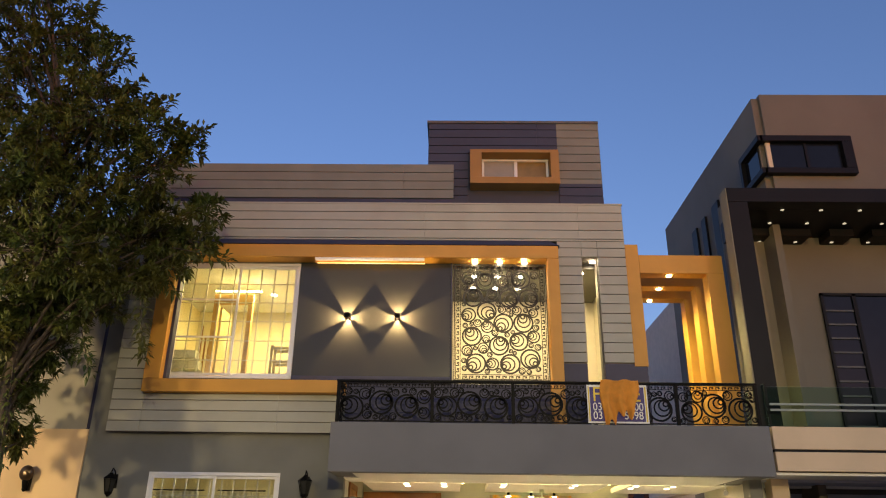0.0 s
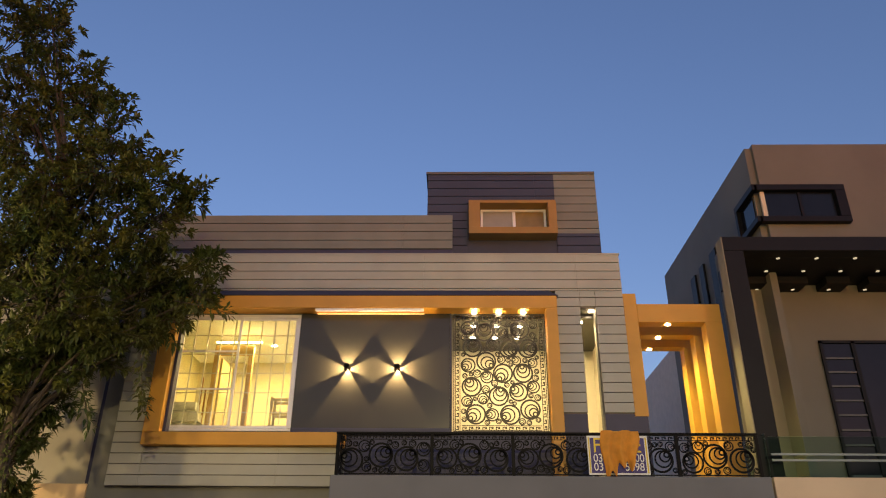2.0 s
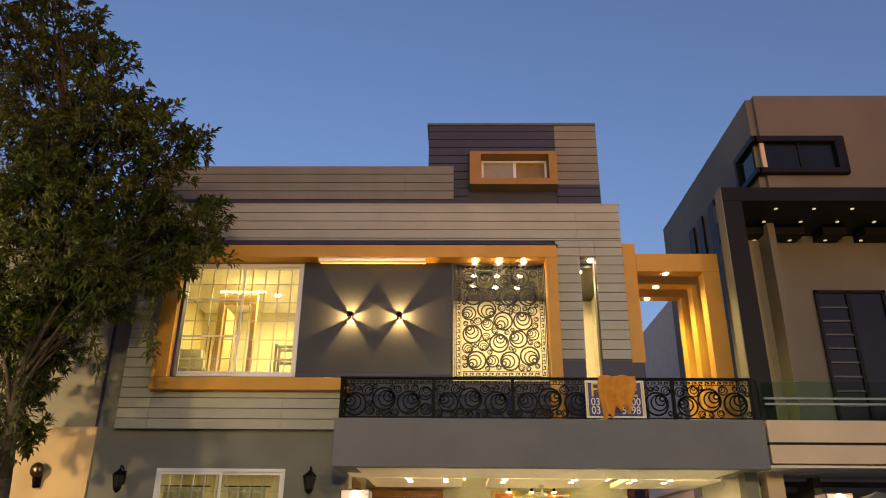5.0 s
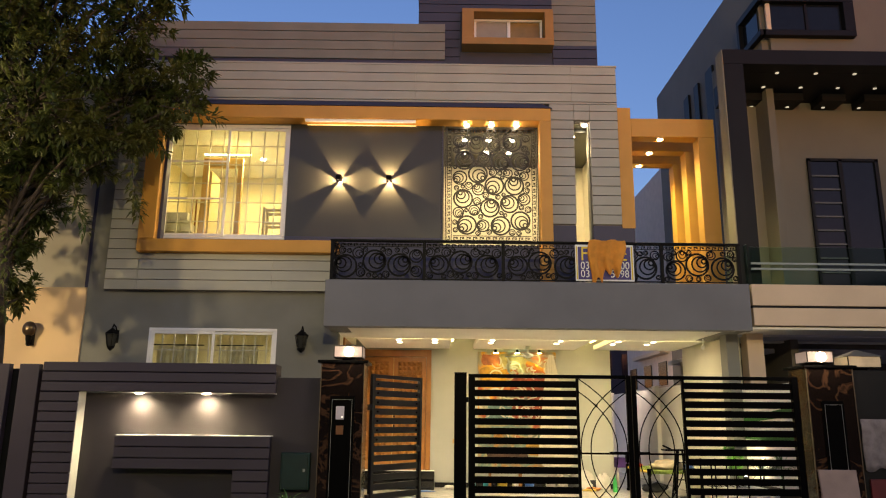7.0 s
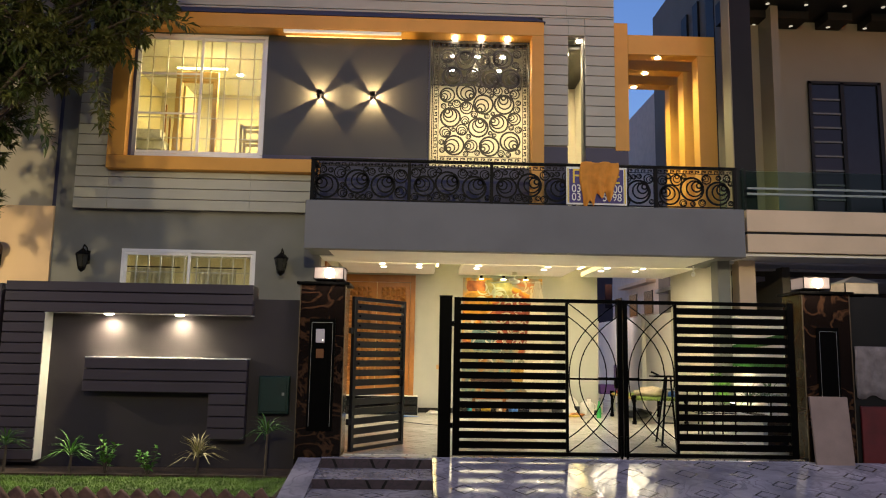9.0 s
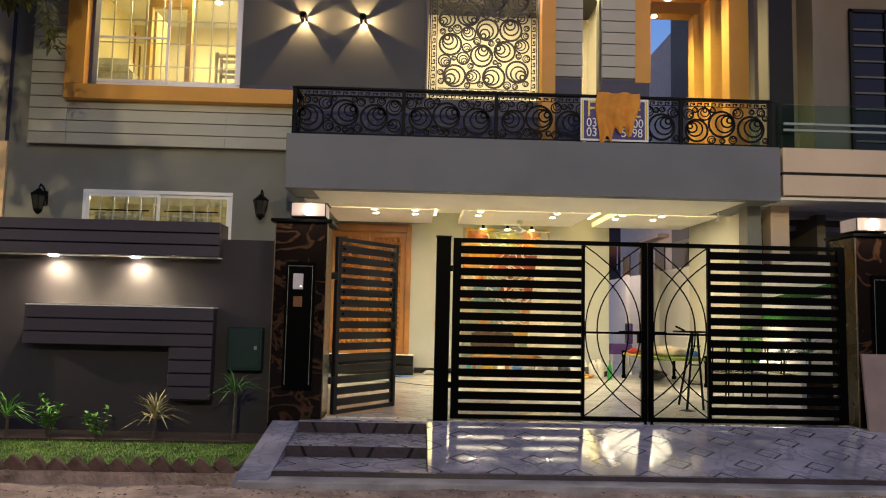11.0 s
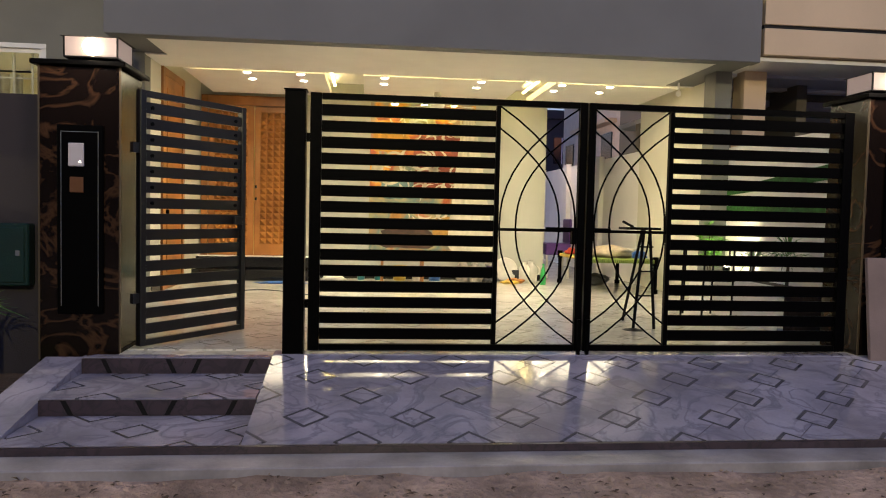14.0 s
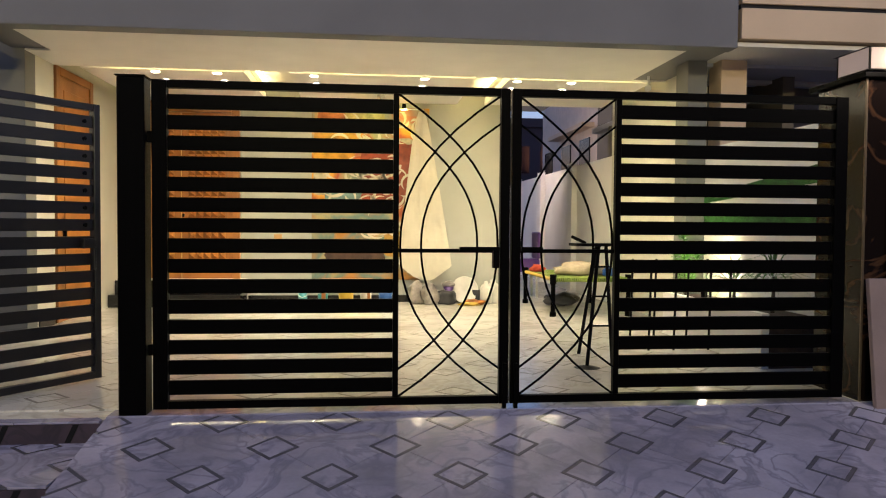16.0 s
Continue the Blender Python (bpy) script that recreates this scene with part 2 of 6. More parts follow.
def lathe(bm, profile, at, n=20):
    """A turned body about the upright through at: profile of (radius, height)."""
    rings = []
    for r, z in profile:
        rings.append([bm.verts.new((at[0] + r * math.cos(2 * math.pi * i / n), at[1] + r * math.sin(2 * math.pi * i / n), at[2] + z)) for i in range(n)])
    for a, b in zip(rings, rings[1:]):
        for i in range(n):
            bm.faces.new((a[i], a[(i + 1) % n], b[(i + 1) % n], b[i]))
    bm.faces.new(rings[0][::-1])
    bm.faces.new(rings[-1])


def mesh_of(name, bm, material, smooth=False):
    bmesh.ops.recalc_face_normals(bm, faces=bm.faces)
    me = bpy.data.meshes.new(name)
    bm.to_mesh(me)
    bm.free()
    me.materials.append(material)
    if smooth:
        for p in me.polygons:
            p.use_smooth = True
    return me


def part(name, bm, material, parent, label="", smooth=False):
    ob = new(name, mesh_of(name, bm, material, smooth))
    if parent:
        ob.parent = parent
    if label:
        ob["label"] = label
    return ob


def boxpart(name, material, parent, x0, x1, y0, y1, z0, z1, bevel=0.0, label=""):
    bm = bmesh.new()
    box(bm, x0, x1, y0, y1, z0, z1, bevel)
    return part(name, bm, material, parent, label)


def thing(name, label, category, group="", kind=""):
    return tagged(new(name), label, category, group, kind)


def structure(name, bm, material, label, category, smooth=False):
    return tagged(part(name, bm, material, None, "", smooth), label, category, "", "structure")


def sbox(name, material, label, category, *dims, bevel=0.0):
    bm = bmesh.new()
    box(bm, *dims, bevel)
    return structure(name, bm, material, label, category)


def holed(bm, x0, x1, z0, z1, y0, y1, holes):
    """An upright wall along x with rectangular openings (x0, x1, z0, z1) through it."""
    xs = sorted({x0, x1, *[h[0] for h in holes], *[h[1] for h in holes]})
    xs = [x for x in xs if x0 <= x <= x1]
    for a, b in zip(xs, xs[1:]):
        cuts = sorted((h[2], h[3]) for h in holes if h[0] < (a + b) / 2 < h[1])
        z = z0
        for lo, hi in cuts + [(z1, z1)]:
            if lo > z + 1e-4:
                box(bm, a, b, y0, y1, z, min(lo, z1))
            z = max(z, hi)


def boards(parent, x0, x1, z0, z1, y0, y1, pitch, material, base, cuts=()):
    """Horizontal boards with open joints, each an object, on one grid of heights."""
    k = math.floor((z0 - base) / pitch)
    while base + k * pitch < z1 - 0.02:
        lo, hi = max(z0, base + k * pitch + 0.007), min(z1, base + (k + 1) * pitch - 0.007)
        k += 1
        if hi - lo < 0.02:
            continue
        spans = [x0, *cuts, x1]
        for a, b in zip(spans, spans[1:]):
            boxpart("board", material, parent, a + (0.002 if a != x0 else 0), b, y0, y1, lo, hi, 0.004)


# ---- ground, lawn, ramp ----
bm = bmesh.new()
xs = [-300, -60, -20] + [-12 + 0.4 * i for i in range(14)] + [-6.4 + 0.11 * i for i in range(127)] + [8 + 0.4 * i for i in range(11)] + [20, 60, 300]
ys = [-300, -60, -20] + [-4 + 0.4 * i for i in range(21)] + [4.4 + 0.09 * i for i in range(52)] + [9.05, 9.3, 30, 80, 300]


def street_height(x, y):
    """Trodden earth: broad swells, clods, and spoil heaped unevenly against the kerb."""
    if not (-12 <= x <= 12.4 and -4 <= y <= 9.0):
        return -0.12
    h = 0.028 * noise.noise((x * 1.3, y * 1.3, 0)) + 0.012 * noise.noise((x * 4.1, y * 4.1, 3)) + 0.008 * noise.noise((x * 9.7, y * 9.7, 7))
    heap = max(0.0, 1 - (9.02 - y) / (0.2 + 0.16 * noise.noise((x * 1.9, 0, 5))))
    return -0.12 + h + heap * (0.035 + 0.045 * noise.noise((x * 2.6, y, 9)))


grid = [[bm.verts.new((x, y, street_height(x, y))) for x in xs] for y in ys]
for j in range(len(ys) - 1):
    for i in range(len(xs) - 1):
        bm.faces.new((grid[j][i], grid[j][i + 1], grid[j + 1][i + 1], grid[j + 1][i]))
structure("ground", bm, DIRT, "dusty brown earthen street surface, worn and uneven", "street", True)

sbox("pavement_kerb", KERBSTONE, "pale marble kerb strip along the dusty street", "kerb", -1.62, 9.0, 9.02, 9.27, -0.3, -0.045, bevel=0.006)
# the threshold and the landing behind the gate belong to the carport floor
sbox("ramp_front_edge", RISER, "dark granite edge under the ramp", "kerb", -1.36, 9.0, 9.268, 9.30, -0.2, -0.002)

# ramp: a tilted bed, its tiles follow at the end of the file
bm = bmesh.new()
prism(bm, [(9.30, -0.25), (9.30, -0.012), (10.80, 0.238), (10.80, -0.25)], 'x', 0.06, 9.0)
ramp = structure("driveway_ramp", bm, TILEBACK, "sloping tiled driveway ramp up to the black gate", "ramp")

# steps in front of the small gate
steps = thing("entrance_steps", "two tiled steps with dark granite risers", "steps", "", "structure")
for z, y0, y1 in ((-0.012, 9.30, 10.70), (0.108, 9.95, 10.70)):
    boxpart("riser", RISER, steps, -1.36, 0.055, y0, y1, z - 0.24 if z < 0 else 0.0, z - 0.002)
boxpart("riser", RISER, steps, -1.36, 0.055, 10.702, 10.798, 0.0, 0.236)
for yr, z0, z1 in ((9.949, 0.004, 0.104), (10.701, 0.124, 0.234)):
    for x in (-1.22, -0.74, -0.5, -0.1):
        bm = bmesh.new()
        sl = -0.05 if x in (-1.22, -0.74) else 0.05
        prism(bm, [(x, z1), (x + 0.035, z1), (x + 0.035 - sl, z0), (x - sl, z0)], 'y', yr - 0.003, yr + 0.002)
        part("riser_inlay", bm, NBBLACK, steps)
bm = bmesh.new()
prism(bm, [(9.05, -0.3), (9.05, -0.05), (10.80, 0.23), (10.80, -0.3)], 'x', -1.66, -1.362)
structure("steps_side_slope", bm, TILE, "sloping marble tiled border beside the steps", "steps border")

bm = bmesh.new()
box(bm, -14, -1.665, 9.32, 10.72, -0.3, 0.02)
structure("lawn_bed", bm, SOIL, "earth bed under the narrow lawn", "lawn")
bm = bmesh.new()
box(bm, -14, -1.7, 10.45, 11.02, -0.3, 0.05)
structure("planting_bed", bm, SOIL, "dark soil strip along the boundary wall", "soil")

# ---- boundary wall ----
sbox("boundary_wall", PLUMWALL, "plum grey rendered boundary wall", "wall", -5.56, -1.73, 11.05, 11.25, -0.3, 2.27)
bw = thing("boundary_wall_boards", "plum grey board-clad frame on the boundary wall", "cladding", "", "structure")
boxpart("backing", PLUMWALL, bw, -5.56, -5.06, 10.86, 11.05, 0.12, 2.03)
boxpart("backing", PLUMWALL, bw, -5.56, -2.37, 10.86, 11.25, 2.045, 2.44)
boxpart("inner_edge", WHITE, bw, -5.062, -5.045, 10.84, 11.045, 0.14, 2.04, label="white painted inner edge")
boxpart("soffit", WHITE, bw, -5.04, -2.37, 10.86, 11.045, 2.036, 2.045)
boxpart("backing", PLUMWALL, bw, -4.47, -2.40, 10.86, 11.045, 1.02, 1.46)
boxpart("backing", PLUMWALL, bw, -2.85, -2.40, 10.86, 11.045, 0.42, 1.02)
boxpart("shelf_cap", WHITE, bw, -4.48, -2.39, 10.82, 11.045, 1.46, 1.472)
boards(bw, -5.58, -5.05, 0.14, 2.03, 10.82, 10.86, 0.135, PLUM, 2.04)
boards(bw, -5.58, -2.35, 2.03, 2.45, 10.82, 10.86, 0.137, PLUM, 2.04)
boards(bw, -4.49, -2.38, 1.02, 1.46, 10.82, 10.86, 0.147, PLUM, 1.02)
boards(bw, -2.86, -2.38, 0.43, 1.02, 10.82, 10.86, 0.147, PLUM, 1.02)

# ---- the house: setting ----
bm = bmesh.new()
box(bm, -1.12, 5.55, 10.80, 11.44, -0.3, 0.25)
box(bm, -2.2, 5.55, 11.44, 26.0, -0.3, 0.25)
structure("floor_carport", bm, FLOOR, "pale marble tiled carport floor", "floor")
# lower front wall with its window opening
LW = (-5.60, -3.17, 1.75, 3.37)
BW = (-5.60, -3.14, 5.11, 7.50)
SC = (-0.02, 1.88, 5.05, 7.50)
NT = (2.59, 2.90, 4.15, 7.60)
bm = bmesh.new()
holed(bm, -6.86, -2.0, -0.2, 4.30, 14.49, 14.74, [LW])
structure("wall_front_lower", bm, GREY, "grey painted lower front wall", "wall")
bm = bmesh.new()
holed(bm, -6.86, 3.45, 4.30, 8.78, 14.49, 14.70, [BW, SC, NT])
structure("wall_front_upper", bm, GREY, "grey painted upper front wall", "wall")
sbox("wall_house_side", GREY, "grey side wall of the house", "wall", -6.86, -6.66, 14.74, 22.0, -0.2, 8.78)
sbox("wall_house_right", CREAM, "cream side wall of the upper floor", "wall", 3.25, 3.45, 14.70, 22.0, 4.30, 8.78)
sbox("roof", WHITE, "flat concrete roof slab", "roof", -6.86, 3.45, 14.70, 22.0, 8.60, 8.78)
sbox("wall_house_rear", CREAM, "rear wall of the house", "wall", -6.86, 3.9, 22.0, 22.2, -0.2, 8.78)
sbox("floor_upper", WHITE, "upper floor slab", "floor", -6.66, 3.45, 14.70, 22.0, 3.95, 4.12)

# cladding on the upper front
clad = thing("front_cladding", "taupe board cladding on the upper front", "cladding", "", "structure")
for x0, x1, z0, z1 in ((-6.48, -5.86, 4.07, 8.80), (-5.86, 2.08, 7.97, 8.80), (-5.86, -2.12, 4.07, 4.79), (2.08, 2.57, 5.43, 8.80), (2.91, 3.47, 5.43, 8.80), (2.57, 2.91, 7.61, 8.80)):
    boxpart("backing", TAUPE_BACK, clad, x0 + 0.01, x1 - 0.01, 14.36, 14.488, z0 + 0.01, z1 - 0.012)
for x0, x1, z0, z1, cuts in ((-6.48, -5.872, 4.07, 7.965, ()), (-6.48, 3.47, 7.985, 8.80, (-0.62, 2.55)), (-5.868, -2.12, 4.07, 4.785, (-3.3,)), (2.092, 2.58, 5.44, 7.975, ()), (2.905, 3.47, 5.44, 7.975, ()), (2.585, 2.9, 7.61, 7.975, ())):
    boards(clad, x0, x1, z0, z1, 14.32, 14.36, 0.198, TAUPE, 4.07, cuts)
for x0, x1 in ((2.092, 2.57), (2.905, 3.47)):
    boxpart("plinth", NAVY, clad, x0, x1, 14.34, 14.488, 4.13, 5.435, label="navy painted base")
boxpart("coping", TAUPE, clad, -6.5, 3.49, 14.31, 14.70, 8.80, 8.835)

# ochre frame round window, panel and screen
fr = thing("ochre_surround", "ochre painted projecting surround of the upper front", "surround", "", "structure")
for dims in ((-5.87, 2.09, 14.14, 14.488, 7.53, 7.80), (-5.87, -2.05, 14.14, 14.488, 4.79, 5.03), (-5.87, -5.56, 14.14, 14.488, 5.032, 7.528), (1.86, 2.09, 14.14, 14.488, 4.14, 7.528)):
    boxpart("surround_bar", OCHRE, fr, *dims, bevel=0.006)
bm = bmesh.new()
lo = [bm.verts.new(p) for p in ((-5.90, 14.12, 7.803), (2.12, 14.12, 7.803), (2.12, 14.318, 7.803), (-5.90, 14.318, 7.803))]
hi = [bm.verts.new(p) for p in ((-5.78, 14.30, 7.97), (1.93, 14.30, 7.97), (1.93, 14.318, 7.97), (-5.78, 14.318, 7.97))]
bm.faces.new(lo[::-1]), bm.faces.new(hi)
for i in range(4):
    bm.faces.new((lo[i], lo[(i + 1) % 4], hi[(i + 1) % 4], hi[i]))
part("sloped_cap", bm, NAVY, fr, "navy sloped top of the surround")
# grey panel with the wall lamps
pn = thing("lamp_panel", "dark grey glossy wall panel between window and screen", "panel", "", "structure")
boxpart("panel", PANEL, pn, -3.125, -0.07, 14.45, 14.488, 5.17, 7.52, 0.003)
boxpart("base_strip", NAVY, pn, -3.125, -0.07, 14.40, 14.488, 5.035, 5.168)
boxpart("edge_strip", NAVY, pn, -0.066, -0.045, 14.43, 14.488, 4.15, 7.52)
boxpart("plinth", NAVY, pn, -2.045, -0.07, 14.45, 14.488, 4.14, 5.033, label="navy painted base")
boxpart("plinth", NAVY, pn, -0.044, 1.857, 14.45, 14.488, 4.14, 5.045, label="navy painted base")
lb = thing("linear_light", "slim white linear light under the surround", "light", "")
boxpart("glow_strip", DIMCOVE, lb, -2.8, -0.6, 14.42, 14.44, 7.50, 7.515)
boxpart("housing", UPVC, lb, -2.80, -0.60, 14.16, 14.22, 7.475, 7.528, 0.004)
boxpart("navy_return", NAVY, fr, -5.556, -5.50, 14.30, 14.488, 5.032, 7.528)

# balcony lobby behind screen and slot
sbox("wall_lobby_rear", CREAM, "cream rear wall of the lit balcony lobby", "wall", -0.4, 3.25, 16.9, 17.1, 4.12, 7.52)
sbox("ceiling_lobby", DKCEIL, "dark ceiling of the balcony lobby with downlights", "ceiling", -0.4, 3.25, 14.70, 17.1, 7.52, 7.62)
sbox("wall_lobby_side", CREAM, "cream side wall of the balcony lobby", "wall", -0.6, -0.4, 14.70, 22.0, 4.12, 8.6)
boxpart("soffit", OCHRE, fr, -0.02, 1.858, 14.49, 14.70, 7.50, 7.518)

# slab over the carport and balcony
bm = bmesh.new()
box(bm, -2.13, 5.46, 13.41, 13.61, 3.30, 4.14, 0.008)
structure("balcony_fascia", bm, SLABGREY, "grey painted concrete balcony fascia", "balcony")
sbox("balcony_floor", SLABGREY, "balcony floor slab over the carport", "balcony", -2.13, 5.46, 13.61, 14.488, 3.95, 4.12)
sbox("balcony_floor_pergola", SLABGREY, "balcony floor under the pergola", "balcony", 3.47, 5.46, 14.488, 22.0, 3.95, 4.12)
sbox("soffit", WHITE, "white painted soffit of the balcony slab", "ceiling", -1.73, 5.0, 13.62, 15.25, 3.302, 3.4)
sbox("soffit_side", SLABGREY, "grey soffit strip beside the column", "ceiling", 5.0, 5.46, 13.62, 15.25, 3.32, 3.4)
sbox("soffit_end", SLABGREY, "grey soffit strip at the wall", "ceiling", -2.13, -1.73, 13.62, 14.488, 3.32, 3.4)
sbox("soffit_inner", WHITE, "white soffit strip inside the carport wall", "ceiling", -2.0, -1.73, 14.49, 15.25, 3.302, 3.4)
bm = bmesh.new()
box(bm, -2.0, 5.46, 15.25, 17.6, 3.56, 3.66)
for x0, x1 in ((-1.75, 0.16), (0.70, 3.02), (3.45, 5.30)):
    box(bm, x0, x1, 15.36, 17.35, 3.302, 3.40)
box(bm, -1.95, 5.46, 15.252, 15.27, 3.302, 3.56)
structure("ceiling_carport", bm, WHITE, "white false ceiling with lit recessed coves", "ceiling")
sbox("ceiling_rear", WHITE, "white ceiling edge at the passage", "ceiling", 3.9, 5.46, 17.6, 17.75, 3.5, 3.95)

# carport walls
REARPAINT = mat("pale_grey_green_wall_paint", (0.44, 0.44, 0.375), 0.65, vary=0.05, scale=1.5, bump=0.06)
sbox("wall_carport_rear", REARPAINT, "pale rear wall of the carport", "wall", -2.2, 3.88, 17.6, 17.8, 0.25, 3.95)
sbox("wall_carport_left", CREAM, "pale side wall of the carport", "wall", -2.2, -2.0, 14.74, 17.6, 0.25, 3.95)
sbox("wall_passage", CREAM, "side wall of the passage beside the house", "wall", 3.68, 3.88, 17.8, 22.0, 0.25, 3.95)
sbox("column_carport", GREY, "grey painted carport column", "column", 5.24, 5.46, 14.10, 14.42, 0.25, 3.318)
sbox("wall_boundary_right", WHITE, "white boundary wall beside the driveway", "wall", 5.46, 5.62, 11.39, 14.1, -0.2, 2.34)
sbox("wall_carport_right", CREAM, "pale side wall of the carport", "wall", 5.46, 5.62, 14.42, 17.3, -0.2, 3.95)
sbox("wall_boundary_rear", WHITE, "pale boundary wall of the passage with piers", "wall", 5.46, 5.62, 17.3, 38.0, -0.2, 2.55)
for y in (19.2, 21.6, 24.0, 26.4, 28.8):
    sbox("pier_boundary", WHITE, "pier of the passage boundary wall", "wall", 5.36, 5.46, y, y + 0.3, 0.25, 2.6)
FARDARK = mat("far_dark_plaster", (0.022, 0.024, 0.034), 0.85, vary=0.1, scale=0.6)
far = thing("far_building", "dark three-storey building behind the passage, unlit windows", "building")
boxpart("wall", FARDARK, far, 2.0, 22.0, 44.0, 52.0, -0.2, 7.0)
boxpart("cornice", FARDARK, far, 1.9, 22.1, 43.85, 43.998, 6.6, 7.05)
for k in range(7):
    for z in (1.0, 4.2):
        w_ = boxpart("window", DKGLASS, far, 6.2 + 1.5 * k, 7.1 + 1.5 * k, 43.95, 43.998, z, z + 1.4)
        boxpart("frame", NBSOFFIT, w_, 6.62 + 1.5 * k, 6.68 + 1.5 * k, 43.92, 43.949, z, z + 1.4)
# unseen blocks behind the walker, added to keep horizon glow off black surfaces
bm = bmesh.new()
for k in range(9):
    x0 = -44 + 10 * k
    box(bm, x0, x0 + 9.6, -19 - (k % 3) * 0.7, -12 - (k % 3) * 0.7, -0.3, 7.5 + (k * 37 % 5) * 0.7)
structure("unseen_street_blocks", bm, NBGREY, "unseen row of dark blocks across the street, hiding the bright horizon", "buildings")

# parapet and roof tower
pa = thing("roof_parapet", "taupe board parapet on the roof with a navy base", "parapet", "", "structure")
boxpart("base", NAVY, pa, -6.84, -0.03, 15.08, 15.25, 8.78, 9.30)
boxpart("backing", TAUPE_BACK, pa, -6.86, -0.04, 15.09, 15.25, 9.30, 10.14)
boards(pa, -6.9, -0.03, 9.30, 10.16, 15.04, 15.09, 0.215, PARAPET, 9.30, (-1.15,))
# dark tower boards: a shadow across the tower is put into this colour
SHADESLATE = mat("shaded_slate_paint", (0.033, 0.04, 0.07), 0.6, vary=0.08, scale=1.5, bump=0.1, obj=0.05)
tw = thing("roof_tower", "stair tower on the roof with board cladding and a window", "tower", "", "structure")
TWW = (0.62, 2.14, 9.83, 10.47)
bm = bmesh.new()
holed(bm, -0.60, 3.32, 8.78, 11.40, 15.36, 15.6, [TWW])
part("wall", bm, SHADESLATE, tw)
boxpart("side_wall", SHADESLATE, tw, 3.1, 3.32, 15.6, 19.0, 8.78, 11.40)
boxpart("side_wall", NBGREY, tw, -0.60, -0.4, 15.6, 19.0, 8.78, 11.40)
boxpart("top", NBGREY, tw, -0.66, 3.34, 15.28, 19.0, 11.40, 11.46)
boards(tw, -0.62, 0.30, 9.3, 11.40, 15.31, 15.358, 0.215, SHADESLATE, 9.30)
boards(tw, 0.30, 2.36, 10.62, 11.40, 15.31, 15.358, 0.215, SHADESLATE, 9.30, (1.9,))
# paler boards paint in the lit patch at the tower's right
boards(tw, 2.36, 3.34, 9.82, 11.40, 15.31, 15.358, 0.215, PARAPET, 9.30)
boards(tw, 2.36, 3.34, 8.80, 9.82, 15.31, 15.358, 0.215, SHADESLATE, 9.30)
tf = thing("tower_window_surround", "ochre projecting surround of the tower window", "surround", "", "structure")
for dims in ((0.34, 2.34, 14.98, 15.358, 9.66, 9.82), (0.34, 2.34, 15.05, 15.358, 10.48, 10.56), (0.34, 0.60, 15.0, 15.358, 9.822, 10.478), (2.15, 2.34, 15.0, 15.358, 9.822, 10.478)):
    boxpart("surround_bar", SHADEOCHRE, tf, *dims, bevel=0.005)

# pergola
for i, y in enumerate((14.35, 15.15, 15.95)):
    pg = thing("pergola_frame", "ochre painted portal frame of the balcony pergola, lit from its beam", "pergola", "pergola frames", "structure")
    if i == 0:
        boxpart("post", OCHRE, pg, 3.475, 3.74, y, y + 0.3, 5.40, 7.93, 0.005)
        boxpart("post_base", NAVY, pg, 3.475, 3.72, y + 0.01, y + 0.29, 4.12, 5.398, 0.0)
    boxpart("beam", OCHRE, pg, 3.742 if i == 0 else 3.46, 5.42, y, y + 0.3, 7.31, 7.70, 0.005)
    boxpart("post", OCHRE, pg, 5.08, 5.42, y, y + 0.3, 4.12, 7.308, 0.005)
    bm = bmesh.new()
    lathe(bm, LENS[::-1], (4.36, y + 0.15, 7.296), 16)
    part("light_lens", bm, BULBHOT, pg)

# ---- neighbour to the right ----
nb = thing("neighbour_house", "brown two-storey house with a black portal and glass balcony", "house")
boxpart("wall", NBWALL, nb, 6.0, 16, 15.4, 15.7, 3.2, 9.4)
boxpart("upper_wall", NBWALL, nb, 6.87, 16, 14.6, 22.0, 9.0, 11.75)
boxpart("side_wall", NBWALL, nb, 6.72, 6.868, 14.7, 22.0, -0.2, 11.70)
boxpart("rear_block", mat("rear_plaster", (0.66, 0.55, 0.46), 0.8, vary=0.06), nb, 6.75, 12, 22.02, 27.2, -0.2, 9.4)
boxpart("rear_ledge", NBBEIGE, nb, 6.45, 6.748, 22.3, 25.4, 3.7, 3.8)
for ya in (22.6, 24.2, 26.0):
    boxpart("rear_window", DKGLASS, nb, 6.72, 6.749, ya, ya + 0.8, 2.8, 3.5)
boxpart("portal_leg", NBBLACK, nb, 5.42, 5.80, 13.62, 13.97, 4.15, 8.56, 0.005)
boxpart("portal_leg_side", NBPIL, nb, 5.40, 5.418, 13.63, 13.97, 4.15, 8.87)
boxpart("portal_header", NBBLACK, nb, 5.42, 16, 13.62, 13.97, 8.562, 8.87, 0.005)
boxpart("portal_soffit", NBBLACK, nb, 5.9, 16, 13.972, 15.398, 8.562, 8.865)
boxpart("pilaster", NBPIL, nb, 6.5, 7.12, 15.25, 15.398, 4.15, 8.55)
for x0, x1 in ((5.9, 7.6), (8.0, 8.5), (8.9, 16)):
    boxpart("soffit_step", NBBLACK, nb, x0, x1, 14.9, 15.398, 8.40, 8.56)
for y0, y1, z0, z1 in ((17.33, 17.80, 4.2, 10.45), (18.33, 18.66, 8.2, 10.45), (19.08, 19.47, 8.2, 10.45)):
    boxpart("fin", NBBLACK, nb, 6.66, 6.719, y0, y1, z0, z1, 0.004)
boxpart("slab", NBBEIGE, nb, 5.50, 16, 13.41, 13.9, 3.76, 4.14, 0.005)
